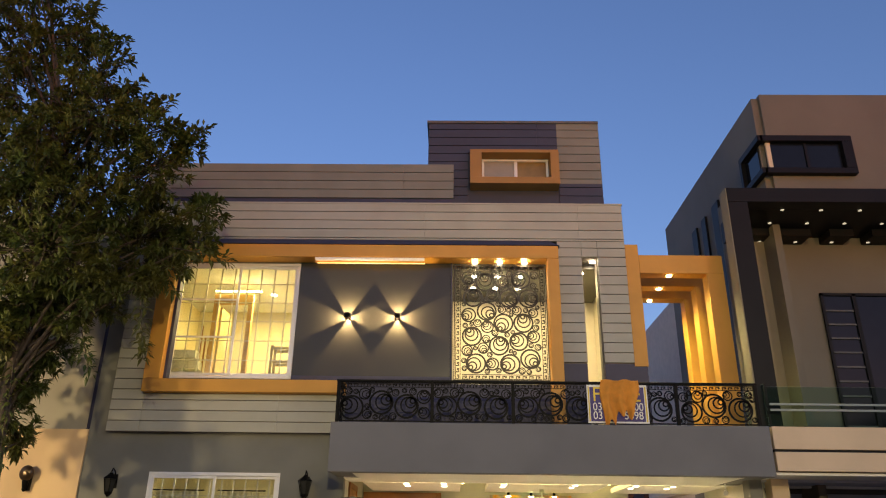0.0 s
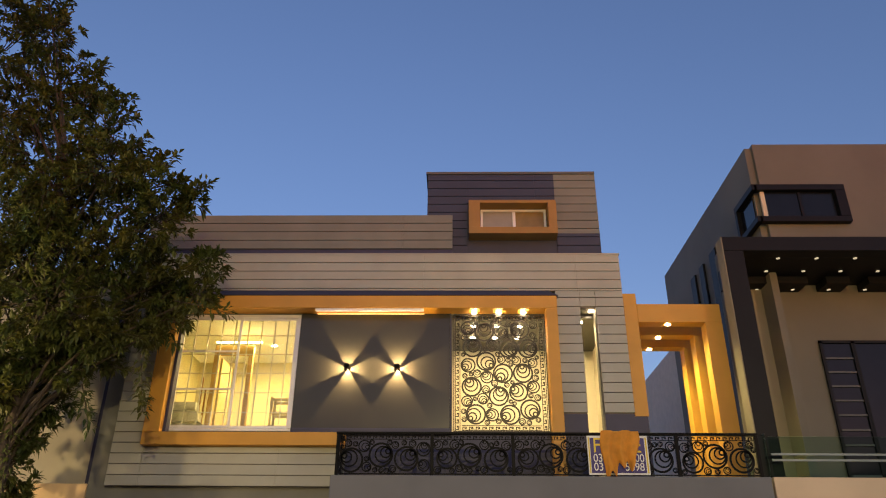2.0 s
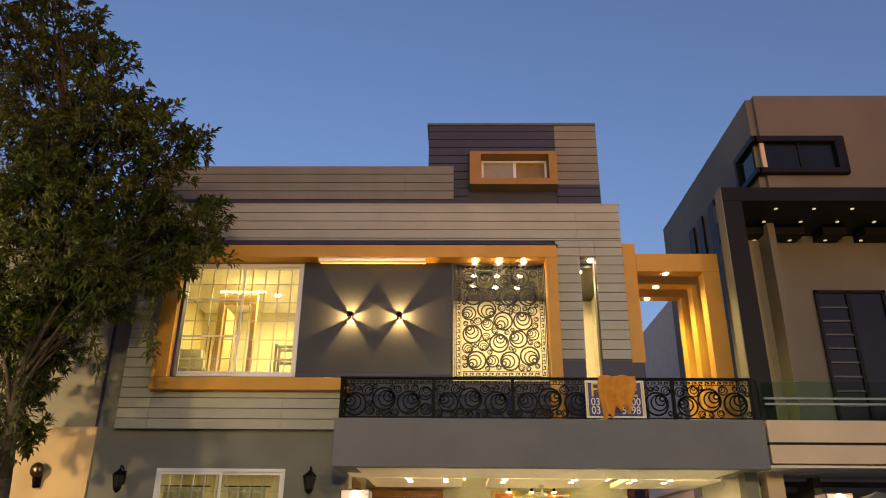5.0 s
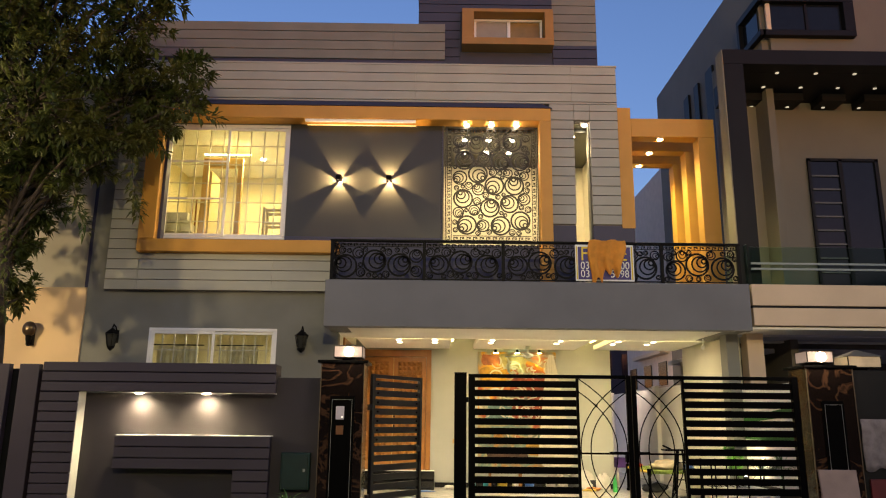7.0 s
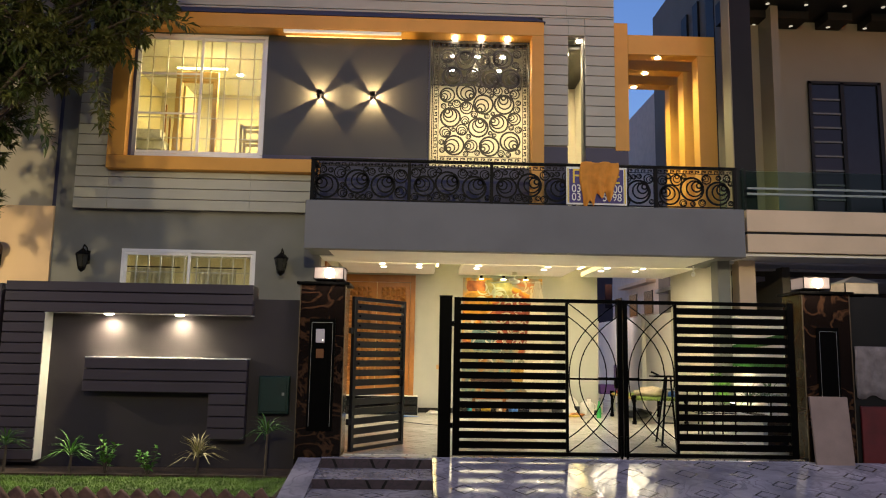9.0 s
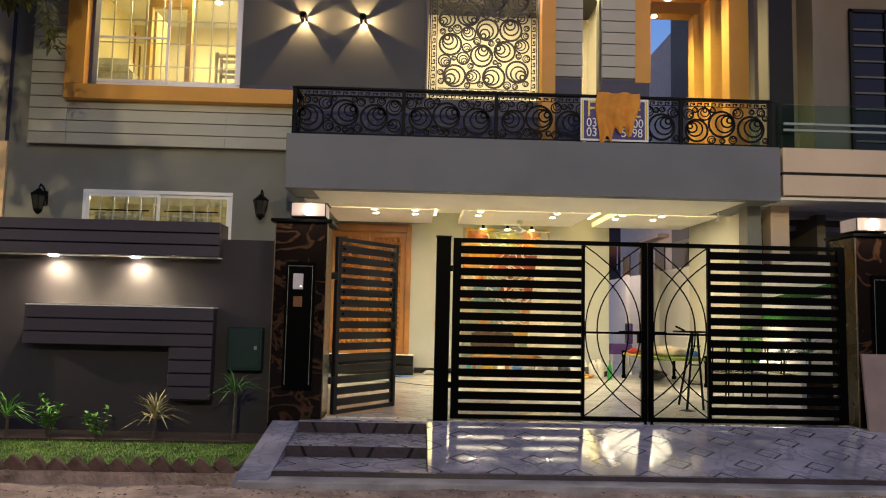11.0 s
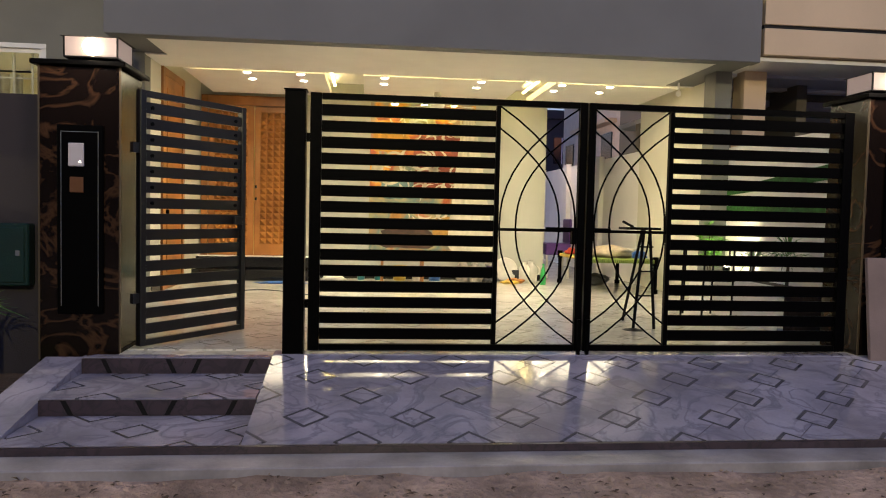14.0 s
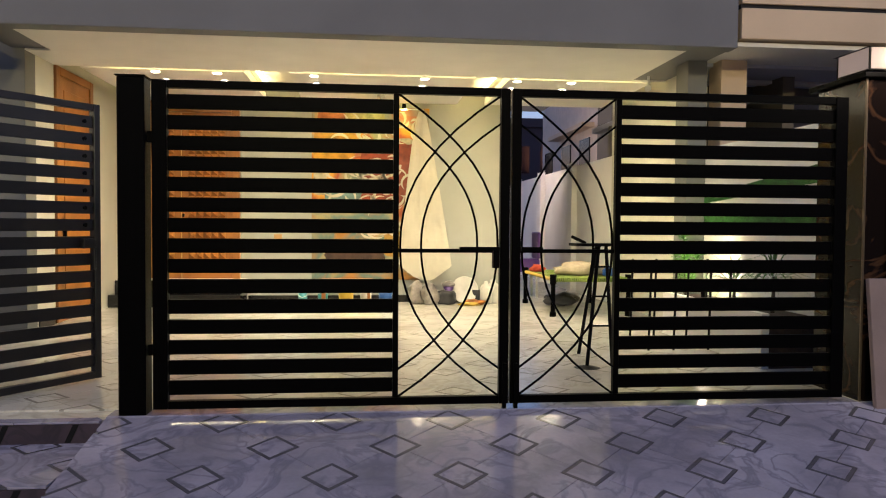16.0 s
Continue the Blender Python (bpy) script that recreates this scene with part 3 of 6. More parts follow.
boxpart("slab", NBBEIGE, nb, 5.50, 16, 13.41, 13.9, 3.40, 3.715, 0.005)
boxpart("groove", NBBLACK, nb, 5.50, 16, 13.44, 13.9, 3.7152, 3.7598)
boxpart("floor_slab", NBBEIGE, nb, 5.50, 16, 13.9, 18.0, 3.9, 4.13)
boxpart("soffit", WHITE, nb, 5.50, 16, 13.5, 14.3, 3.34, 3.385)
boxpart("soffit", NBSOFFIT, nb, 5.50, 16, 14.302, 15.4, 3.30, 3.385)
boxpart("soffit_bead", WHITE, nb, 5.66, 16, 14.95, 15.1, 3.26, 3.298)
boxpart("soffit_strip", NBSOFFIT, nb, 5.66, 16, 15.4, 19, 3.1, 3.19)
boxpart("column", NBBEIGE, nb, 5.63, 5.93, 14.1, 14.4, -0.2, 3.338)
boxpart("rear_wall", NBWALL, nb, 5.63, 16, 17.8, 18.0, -0.2, 3.1)
# box window
for dims in ((6.66, 8.64, 14.45, 14.598, 10.46, 10.60), (6.66, 8.64, 14.45, 14.598, 9.67, 9.80), (8.42, 8.64, 14.45, 14.598, 9.802, 10.458)):
    boxpart("box_frame", NBBLACK, nb, *dims, bevel=0.005)
for dims in ((6.60, 6.718, 14.45, 15.6, 10.46, 10.60), (6.60, 6.718, 14.45, 15.6, 9.67, 9.80), (6.60, 6.718, 15.48, 15.6, 9.802, 10.458)):
    boxpart("box_frame", NBBLACK, nb, *dims, bevel=0.005)
boxpart("box_window_pane", DKGLASS, nb, 6.9, 8.40, 14.56, 14.597, 9.81, 10.45)
boxpart("box_window_pane", DKGLASS, nb, 6.69, 6.7185, 14.75, 15.46, 9.81, 10.45)
boxpart("box_window_mullion", NBBLACK, nb, 7.62, 7.68, 14.53, 14.559, 9.81, 10.45)
boxpart("box_window_post", NBBEIGE, nb, 6.8, 6.89, 14.54, 14.597, 9.802, 10.458)
# louvred window
wf = boxpart("window", DKGLASS, nb, 7.80, 9.3, 15.36, 15.40, 4.3, 7.2)
for x0, x1 in ((7.76, 7.82), (8.42, 8.50), (9.2, 9.28)):
    boxpart("frame", NBBLACK, wf, x0, x1, 15.32, 15.358, 4.3, 7.25)
LOUVRE = mat("grey_louvre_blade", (0.09, 0.085, 0.075), 0.5, vary=0.1, bump=0)
for i in range(9):
    boxpart("bar", LOUVRE, wf, 7.83, 8.41, 15.325, 15.355, 4.45 + 0.3 * i, 4.485 + 0.3 * i)
boxpart("frame", NBBLACK, wf, 7.76, 9.28, 15.32, 15.36, 7.2, 7.26)
LAMPOFF = glow("dim_downlight", (1.0, 0.9, 0.7), 0.45)
for j, y in enumerate((13.98, 14.62, 15.25)):
    for i in range(4):
        bm = bmesh.new()
        lathe(bm, [(0.038, 0), (0.038, 0.012)], (6.63 + 0.78 * i, y, 8.39 if j == 2 else 8.548), 12)
        part("downlight", bm, LAMPOFF, nb)
gb = thing("glass_balustrade", "clear green-edged glass balcony balustrade with steel rails", "balustrade", "", "structure")
boxpart("pane", GREENGLASS, gb, 5.56, 16, 13.5, 13.512, 4.15, 4.85)
DULLRAIL = mat("dull_rail_steel", (0.2, 0.24, 0.24), 0.5, 0.2, vary=0.05, bump=0)
STEEL = mat("brushed_steel", (0.5, 0.52, 0.52), 0.3, 0.9, vary=0.05, bump=0)
for z in (4.42, 4.52):
    boxpart("rail", DULLRAIL, gb, 5.56, 16, 13.47, 13.498, z, z + 0.035)
boxpart("side_pane", GREENGLASS, gb, 5.50, 5.512, 13.5, 14.5, 4.15, 4.9)

# ---- neighbour to the left ----
nl = thing("left_neighbour_house", "house with peach plaster below and grey wall above", "house")
boxpart("lower_wall", PEACH, nl, -14, -6.862, 14.45, 14.7, -0.2, 4.12)
boxpart("upper_wall", mat("taupe_plaster", (0.42, 0.38, 0.3), 0.8, vary=0.1, scale=1, bump=0.15), nl, -14, -6.93, 14.6, 14.9, 4.12, 8.6)
boxpart("corner_strip", NAVY, nl, -6.93, -6.862, 14.5, 14.6, 4.12, 8.6)
fence = thing("left_fence", "dark fence of broad upright slats", "fence")
for i in range(8):
    boxpart("slat", PLUM, fence, -5.98 - 0.42 * i, -5.70 - 0.42 * i, 10.95, 11.05, 0.0, 2.42, 0.005)
boxpart("backing", NBBLACK, fence, -9.2, -5.58, 11.08, 11.14, -0.1, 2.36)

# lights of the house
for x in (-0.90, -0.17, 1.0, 2.38, 3.56, 4.27):
    for y in (15.42, 15.92):
        dl = thing("downlight", "round recessed ceiling downlight, lit warm white", "downlight", "carport downlights")
        bm = bmesh.new()
        lathe(bm, [(0.062, 0), (0.062, 0.012), (0.05, 0.014)], (x, y, 3.29), 16)
        part("trim", bm, WHITE, dl)
        bm = bmesh.new()
        lathe(bm, LENS[::-1], (x, y, 3.289), 16)
        part("lens", bm, BULBHOT, dl)
for x in (-0.90, -0.17, 1.0, 2.38, 3.56, 4.27):
    lamp("carport_lamp", 'SPOT', (x, 15.42, 3.27), 105, SOFT, 0.05, None, 116, 0.5)
for x in (-0.6, 1.0, 2.6, 4.2):
    lamp("carport_lamp", 'AREA', (x, 15.92, 3.27), 21, SOFT, 1.3)
for x0, x1 in ((0.2, 0.24), (2.95, 2.99), (3.36, 3.40)):
    sbox("cove_light", COVE, "warm cove light strip in the ceiling recess", "light", x0, x1, 15.40, 17.3, 3.46, 3.48)
sbox("cove_light", COVE, "warm cove light strip in the ceiling recess", "light", -1.6, 5.2, 15.28, 15.30, 3.42, 3.45)
for x in (0.42, 0.92, 1.42):
    for y, z in ((14.32, 7.515), (15.2, 7.505), (15.95, 7.505)):
        dl = thing("downlight", "round lit downlight over the pierced screen", "downlight", "balcony downlights")
        bm = bmesh.new()
        lathe(bm, LENS[::-1], (x, y, 7.506 if y > 14.6 else 7.486), 16)
        part("lens", bm, BULBHOT, dl)
for x in (2.66, 2.83):
    dl = thing("downlight", "round lit downlight over the wall slot", "downlight", "balcony downlights")
    bm = bmesh.new()
    lathe(bm, LENS[::-1], (x, 14.95 if x < 2.7 else 14.5, 7.505 if x < 2.7 else 7.585), 16)
    part("lens", bm, BULBHOT, dl)
# unseen lamp, added to brighten the passage wall and the block behind it
lamp("passage_fill_lamp", 'SPOT', (4.0, 20.2, 3.5), 190, (1.0, 0.8, 0.7), 0.05, (6.5, 24.0, 3.0), 150, 0.8)
lamp("lobby_lamp", 'AREA', (0.9, 15.7, 7.46), 75, WARM, 0.5)
lamp("lobby_lamp", 'AREA', (2.7, 15.4, 7.46), 55, WARM, 0.3)
lamp("screen_lamp", 'SPOT', (0.92, 14.24, 7.46), 40, WARM, 0.03, (0.92, 14.26, 4.0), 100, 1.0)
for y in (14.5, 15.3, 16.1):
    lamp("pergola_lamp", 'SPOT', (4.36, y, 7.27), 230, (1, 0.94, 0.48), 0.04, (4.7, y, 4.0), 130, 1.0)
# rooms behind the windows
lamp("upper_room_lamp", 'AREA', (-4.2, 16.6, 7.6), 225, (1, 0.79, 0.36), 1.2)
lamp("lower_room_lamp", 'AREA', (-4.3, 16.2, 3.5), 80, (1, 0.9, 0.68), 1.0)
for z0, z1 in ((4.12, 7.75), (0.25, 3.7)):
    sbox("wall_room_rear", ROOM, "warm lit rear wall of a front room", "wall", -6.66, -0.6, 18.6, 18.75, z0, z1)
    sbox("ceiling_room", WHITE, "white ceiling of a front room", "ceiling", -6.66, -0.6 if z0 > 1 else -2.2, 14.74, 18.6, z1, z1 + 0.08)
    sbox("wall_room_left", ROOM, "warm side wall of a front room", "wall", -6.655, -6.58, 14.75, 18.6, z0, z1)
    sbox("wall_room_right", ROOM, "warm side wall of a front room", "wall", -2.32, -2.21, 14.75, 18.6, z0, z1)
sbox("floor_room", FLOOR, "pale floor of the lower front room", "floor", -6.66, -2.2, 14.74, 18.6, 0.1, 0.25)
# boundary wall spots
for x in (-4.26, -3.33):
    sp = thing("wall_spot", "small lit downlight under the boundary wall beam", "downlight", "boundary wall spots")
    bm = bmesh.new()
    lathe(bm, LENS[::-1], (x, 10.93, 2.022), 16)
    part("lens", bm, BULBHOT, sp)
    lamp("wall_spot_lamp", 'SPOT', (x, 10.93, 2.005), 150, (1, 0.87, 0.54), 0.03, (x, 10.97, 1.0), 165, 1.0)
# ---- gate ----


def slats(parent, x0, x1, y, z0, z1, n, wide):
    gap = (z1 - z0 - n * wide) / (n + 1)
    for i in range(n):
        z = z0 + gap + i * (wide + gap)
        boxpart("slat", BLACK, parent, x0, x1, y - 0.012, y + 0.012, z, z + wide, 0.003)


def arc_bar(bm, x0, x1, z0, z1, y, r=0.008, n=18):
    """A bowed rod that leaves x0 at z0, reaches x1 at mid height and returns to x0 at z1."""
    pts = []
    for i in range(n + 1):
        u = -1 + 2 * i / n
        pts.append((x0 + (x1 - x0) * (1 - abs(u) ** 2.3), y, (z0 + z1) / 2 + u * (z1 - z0) / 2))
    for p, q in zip(pts, pts[1:]):
        tube(bm, p, q, r, n=6)


def gate_leaf(x0, x1, xm, flip):
    g = thing("gate_leaf", "black steel driveway gate leaf, closed, slatted with curved rods", "gate", "driveway gate leaves")
    y, z0, z1 = 10.87, 0.28, 2.34
    wa, wb = (0.062, 0.09)[not flip], (0.09, 0.062)[not flip]
    for a, b in ((x0, x0 + wa), (x1 - wb, x1)):
        boxpart("stile", BLACK, g, a, b, y - 0.03, y + 0.03, z0, z1, 0.003)
    boxpart("rail", BLACK, g, x0 + wa + 0.001, x1 - wb - 0.001, y - 0.025, y + 0.025, z0, z0 + 0.05, 0.003)
    boxpart("rail", BLACK, g, x0 + wa + 0.001, x1 - wb - 0.001, y - 0.025, y + 0.025, z1 - 0.05, z1, 0.003)
    boxpart("mullion", BLACK, g, xm - 0.018, xm + 0.018, y - 0.024, y + 0.024, z0 + 0.051, z1 - 0.051, 0.002)
    sa, sb = (x0 + wa + 0.001, xm - 0.019) if not flip else (xm + 0.019, x1 - wb - 0.001)
    ca, cb = (xm + 0.018, x1 - wb - 0.001) if not flip else (x0 + wa + 0.001, xm - 0.018)
    slats(g, sa, sb, y, z0 + 0.05, z1 - 0.05, 15, 0.091)
    boxpart("lock_rail", BLACK, g, ca, cb, y - 0.012, y + 0.012, 1.27, 1.295)
    zb, zt, w = z0 + 0.05, z1 - 0.05, cb - ca
    for a, b, ins in ((ca, cb - 0.01, 0), (ca, ca + 0.78 * w, 0.18), (cb, ca + 0.01, 0), (cb, cb - 0.78 * w, 0.18)):
        bm = bmesh.new()
        arc_bar(bm, a, b, zb + ins, zt - ins, y + (0.008 if a == ca else -0.008))
        part("curved_rod", bm, BLACK, g)
    return g


gl_ = gate_leaf(0.325, 2.582, 1.84, False)
gr_ = gate_leaf(2.594, 4.925, 3.312, True)
boxpart("latch_box", BLACK, gl_, 2.475, 2.514, 10.83, 10.90, 1.17, 1.29, 0.004)
boxpart("bolt", BLACK, gl_, 2.25, 2.514, 10.82, 10.838, 1.285, 1.31)
boxpart("bolt", BLACK, gr_, 2.66, 2.80, 10.82, 10.838, 1.285, 1.31)
for g, x in ((gl_, 2.55), (gr_, 2.625)):
    boxpart("drop_bolt", BLACK, g, x - 0.012, x + 0.012, 10.80, 10.838, 0.23, 0.55)
gp = thing("gate_post", "broad black steel gate post", "post")
boxpart("post", BLACK, gp, 0.13, 0.295, 10.80, 10.94, 0.22, 2.345, 0.006)
boxpart("cap", BLACK, gp, 0.122, 0.303, 10.79, 10.95, 2.346, 2.356, 0.003)
for z in (0.62, 1.95):
    boxpart("hinge", BLACK, gp, 0.296, 0.324, 10.85, 10.89, z, z + 0.07)
sbox("gate_threshold", TILE, "pale marble gate threshold", "threshold", 0.06, 5.02, 10.79, 10.96, 0.2, 0.256, bevel=0.004)

# small gate, standing open inwards
# gate black made lighter: sky and pillar lamp light put into the colour
SIDEPAINT = mat("skylit_black_gate_paint", (0.006, 0.006, 0.008), 0.4, vary=0.15, scale=8, bump=0.08, fine=200)
sg = thing("side_gate", "black slatted steel pedestrian gate standing open", "gate")
W = 1.14
for a, b in ((0, 0.055), (W - 0.05, W)):
    boxpart("stile", SIDEPAINT, sg, a, b, -0.03, 0.03, 0, 2.05, 0.003)
boxpart("rail", SIDEPAINT, sg, 0.056, W - 0.051, -0.024, 0.024, 0, 0.05, 0.003)
boxpart("rail", SIDEPAINT, sg, 0.056, W - 0.051, -0.024, 0.024, 2.0, 2.05, 0.003)
gap = (1.95 - 15 * 0.088) / 16
for i in range(15):
    z = 0.05 + gap + i * (0.088 + gap)
    boxpart("slat", SIDEPAINT, sg, 0.056, W - 0.051, -0.012, 0.012, z, z + 0.088, 0.003)
    if i > 7:
        for x in (0.12, W - 0.12):
            bm = bmesh.new()
            tube(bm, (x, -0.012, z + 0.044), (x, -0.022, z + 0.044), 0.016, n=10)
            part("bolt_head", bm, IRON, sg)
boxpart("lock", SIDEPAINT, sg, W - 0.16, W - 0.06, -0.06, -0.013, 0.98, 1.05, 0.004)
boxpart("handle", SIDEPAINT, sg, W - 0.09, W - 0.07, -0.075, -0.03, 0.82, 0.98, 0.004)
for z in (0.35, 1.55):
    boxpart("hinge", SIDEPAINT, sg, -0.06, -0.001, -0.02, 0.02, z, z + 0.08)
sg.matrix_world = pose(-1.03, 10.98, 0.28, 0, 0, 54)

# ---- pillars ----
BEAD = mat("bronze_bead", (0.12, 0.09, 0.06), 0.4, 0.6, vary=0.1, bump=0)


def pillar(x0, x1, y0, y1, lit):
    p = thing("gate_pillar", "gate pillar clad in polished brown veined marble", "pillar", "gate pillars")
    boxpart("shaft", MARBLE, p, x0, x1, y0, y1, -0.2, 2.47, 0.004)
    for x in (x0, x1):
        boxpart("corner_bead", BEAD, p, x - 0.006, x + 0.006, y0 - 0.008, y0 + 0.006, 0.2, 2.47)
    boxpart("cap", BLACK, p, x0 - 0.05, x1 + 0.05, y0 - 0.05, y1 + 0.05, 2.472, 2.51, 0.005)
    return p


pl = pillar(-1.73, -1.13, 10.86, 11.42, True)
pr = pillar(5.05, 5.70, 10.84, 11.38, True)
for p, x0, x1, y in ((pl, -1.59, -1.25, 10.858), (pr, 5.22, 5.52, 10.838)):
    zz = 0.56 if p is pl else 0.30
    boxpart("black_panel", BLACK, p, x0, x1, y - 0.025, y, zz, 2.02, 0.004)
    for a in (x0 + 0.03, x1 - 0.036):
        boxpart("bead", STEEL, p, a, a + 0.004, y - 0.029, y - 0.0255, zz + 0.06, 1.96)
    boxpart("bead", STEEL, p, x0 + 0.03, x1 - 0.03, y - 0.029, y - 0.0255, 1.965, 1.969)
bell = thing("doorbell", "white doorbell panel on the marble pillar", "doorbell")
boxpart("plate", mat("pale_grey_plastic", (0.45, 0.42, 0.47), 0.4, vary=0.05, bump=0), bell, -1.50, -1.385, 10.812, 10.8305, 1.70, 1.88, 0.006)
bm = bmesh.new()
tube(bm, (-1.41, 10.8115, 1.735), (-1.41, 10.806, 1.735), 0.008, n=10)
part("button", bm, glow("bell_led", (1, 0.9, 0.7), 4), bell)
keyp = thing("copper_plate", "small copper-brown plate on the marble pillar", "plate")
boxpart("plate", mat("copper_plate", (0.22, 0.1, 0.05), 0.35, 0.6, vary=0.1, bump=0), keyp, -1.49, -1.39, 10.816, 10.8305, 1.50, 1.62, 0.004)


def pillar_lamp(x0, x1, y0, y1, z, lit):
    t = thing("pillar_lamp", "square pillar lamp with lit frosted panes" if lit else "unlit square pillar lamp with a hipped metal top", "lamp", "pillar lamps")
    boxpart("foot", BLACK, t, (x0 + x1) / 2 - 0.09, (x0 + x1) / 2 + 0.09, (y0 + y1) / 2 - 0.09, (y0 + y1) / 2 + 0.09, z, z + 0.04)
    boxpart("base", IRON, t, x0, x1, y0, y1, z + 0.04, z + 0.052, 0.002)
    pane = FROST if lit else mat("smoked_pane", (0.5, 0.42, 0.3), 0.3, vary=0.1)
    for dims in ((x0 + 0.012, x1 - 0.012, y0 + 0.004, y0 + 0.01), (x0 + 0.012, x1 - 0.012, y1 - 0.01, y1 - 0.004), (x0 + 0.004, x0 + 0.01, y0 + 0.012, y1 - 0.012), (x1 - 0.01, x1 - 0.004, y0 + 0.012, y1 - 0.012)):
        boxpart("pane", pane, t, *dims, z + 0.053, z + 0.20)
    for x in (x0, x1 - 0.012):
        for y in (y0, y1 - 0.012):
            boxpart("corner_post", IRON, t, x, x + 0.012, y, y + 0.012, z + 0.053, z + 0.20)
    bm = bmesh.new()
    b = [bm.verts.new(p) for p in ((x0 - 0.02, y0 - 0.02, z + 0.201), (x1 + 0.02, y0 - 0.02, z + 0.201), (x1 + 0.02, y1 + 0.02, z + 0.201), (x0 - 0.02, y1 + 0.02, z + 0.201))]
    ap = bm.verts.new(((x0 + x1) / 2, (y0 + y1) / 2, z + (0.24 if lit else 0.31)))
    bm.faces.new(b[::-1])
    for i in range(4):
        bm.faces.new((b[i], b[(i + 1) % 4], ap))
    part("hood", bm, IRON if lit else STEEL, t)
    if lit:
        bm = bmesh.new()
        bmesh.ops.create_icosphere(bm, subdivisions=2, radius=0.07, matrix=Matrix.Translation(((x0 + x1) / 2 + 0.01, y0 + 0.005, z + 0.125)))
        part("bulb", bm, BULB, t, "", True)
    return t


pillar_lamp(-1.58, -1.17, 10.93, 11.30, 2.511, True)
pillar_lamp(5.13, 5.51, 10.93, 11.29, 2.511, True)
for x, y, e in ((-1.37, 10.5, 15), (5.25, 10.45, 20)):
    lamp("pillar_lamp_light", 'POINT', (x, y, 2.66), e, (1, 0.8, 0.62), 0.08)
# neighbour's gate pillar with a dead lamp, hung cloth and red shutter
sbox("pillar_neighbour", NBBLACK, "dark neighbouring gate pillar", "pillar", 5.72, 6.45, 10.9, 11.4, -0.2, 2.45)
pillar_lamp(5.72, 6.2, 10.95, 11.35, 2.451, False)
sbox("wall_neighbour_front", NBBLACK, "dark neighbouring front wall", "wall", 6.46, 14, 11.1, 11.3, -0.2, 2.3)
CLOTHG = mat("faded_grey_cloth", (0.16, 0.14, 0.16), 0.9, vary=0.25, scale=7, bump=0.4, fine=80)
bm = bmesh.new()
n = 16
rows = [[bm.verts.new((5.76 + 0.62 * i / n, 10.885 - 0.012 * math.sin(i * 1.9 + j), 1.78 - 0.085 * j - (0.03 * math.sin(i * 0.8) if j == 8 else 0))) for i in range(n + 1)] for j in range(9)]
for a, b in zip(rows, rows[1:]):
    for i in range(n):
        bm.faces.new((a[i], a[i + 1], b[i + 1], b[i]))
hc = thing("hanging_cloth", "faded grey cloth hung on the neighbouring pillar", "cloth")
ob = part("cloth", bm, CLOTHG, hc, "", True)
ob.modifiers.new("thick", 'SOLIDIFY').thickness = 0.006
rs = thing("red_shutter", "dark red metal panel leaning at the neighbouring pillar", "panel")
boxpart("panel", mat("dark_red_metal", (0.09, 0.008, 0.01), 0.5, vary=0.2, scale=5), rs, 5.80, 6.42, 10.86, 10.895, 0.13, 0.98, 0.005)
st = thing("stone_slab", "pinkish stone slab leaning against the marble pillar", "stone slab")
bm = bmesh.new()
box(bm, 5.07, 5.58, -0.02, 0.02, 0, 0.97, 0.004)
o = part("slab", bm, mat("pink_stone", (0.22, 0.16, 0.155), 0.7, vary=0.1, scale=4, bump=0.2), st)
o.matrix_basis = pose(0, 10.70, 0.14, -7, 0, 0)

# ---- pierced metalwork ----


def ring(bm, cx, cz, r, w, y0, y1, ox=0.0, oz=0.0, n=22):
    """A flat ring whose hole sits off centre by ox, oz."""
    vs = []
    for y in (y0, y1):
        vs.append([bm.verts.new((cx + r * math.cos(2 * math.pi * i / n), y, cz + r * math.sin(2 * math.pi * i / n))) for i in range(n)])
        vs.append([bm.verts.new((cx + ox + (r - w) * math.cos(2 * math.pi * i / n), y, cz + oz + (r - w) * math.sin(2 * math.pi * i / n))) for i in range(n)])
    o0, i0, o1, i1 = vs
    for i in range(n):
        j = (i + 1) % n
        bm.faces.new((o0[i], o0[j], i0[j], i0[i]))
        bm.faces.new((o1[j], o1[i], i1[i], i1[j]))
        bm.faces.new((o0[j], o0[i], o1[i], o1[j]))
        bm.faces.new((i0[i], i0[j], i1[j], i1[i]))


def motif(bm, cx, cz, r, y0, y1, a):
    """A ring with ever smaller rings inside, each touching the last on one side."""
    w = 0.12 * r + 0.010
    ring(bm, cx, cz, r, w, y0, y1)
    c, s, d, inner = math.cos(a), math.sin(a), 0.0, r - 0.6 * w
    for k in ((0.70, 0.47, 0.26) if r > 0.11 else (0.66, 0.36)):
        rr = r * k
        d += inner - rr
        inner = rr
        ring(bm, cx + d * c, cz + d * s, rr, 0.10 * r + 0.006, y0, y1, 0, 0, 18)
        c, s = math.cos(a + 0.25), math.sin(a + 0.25)


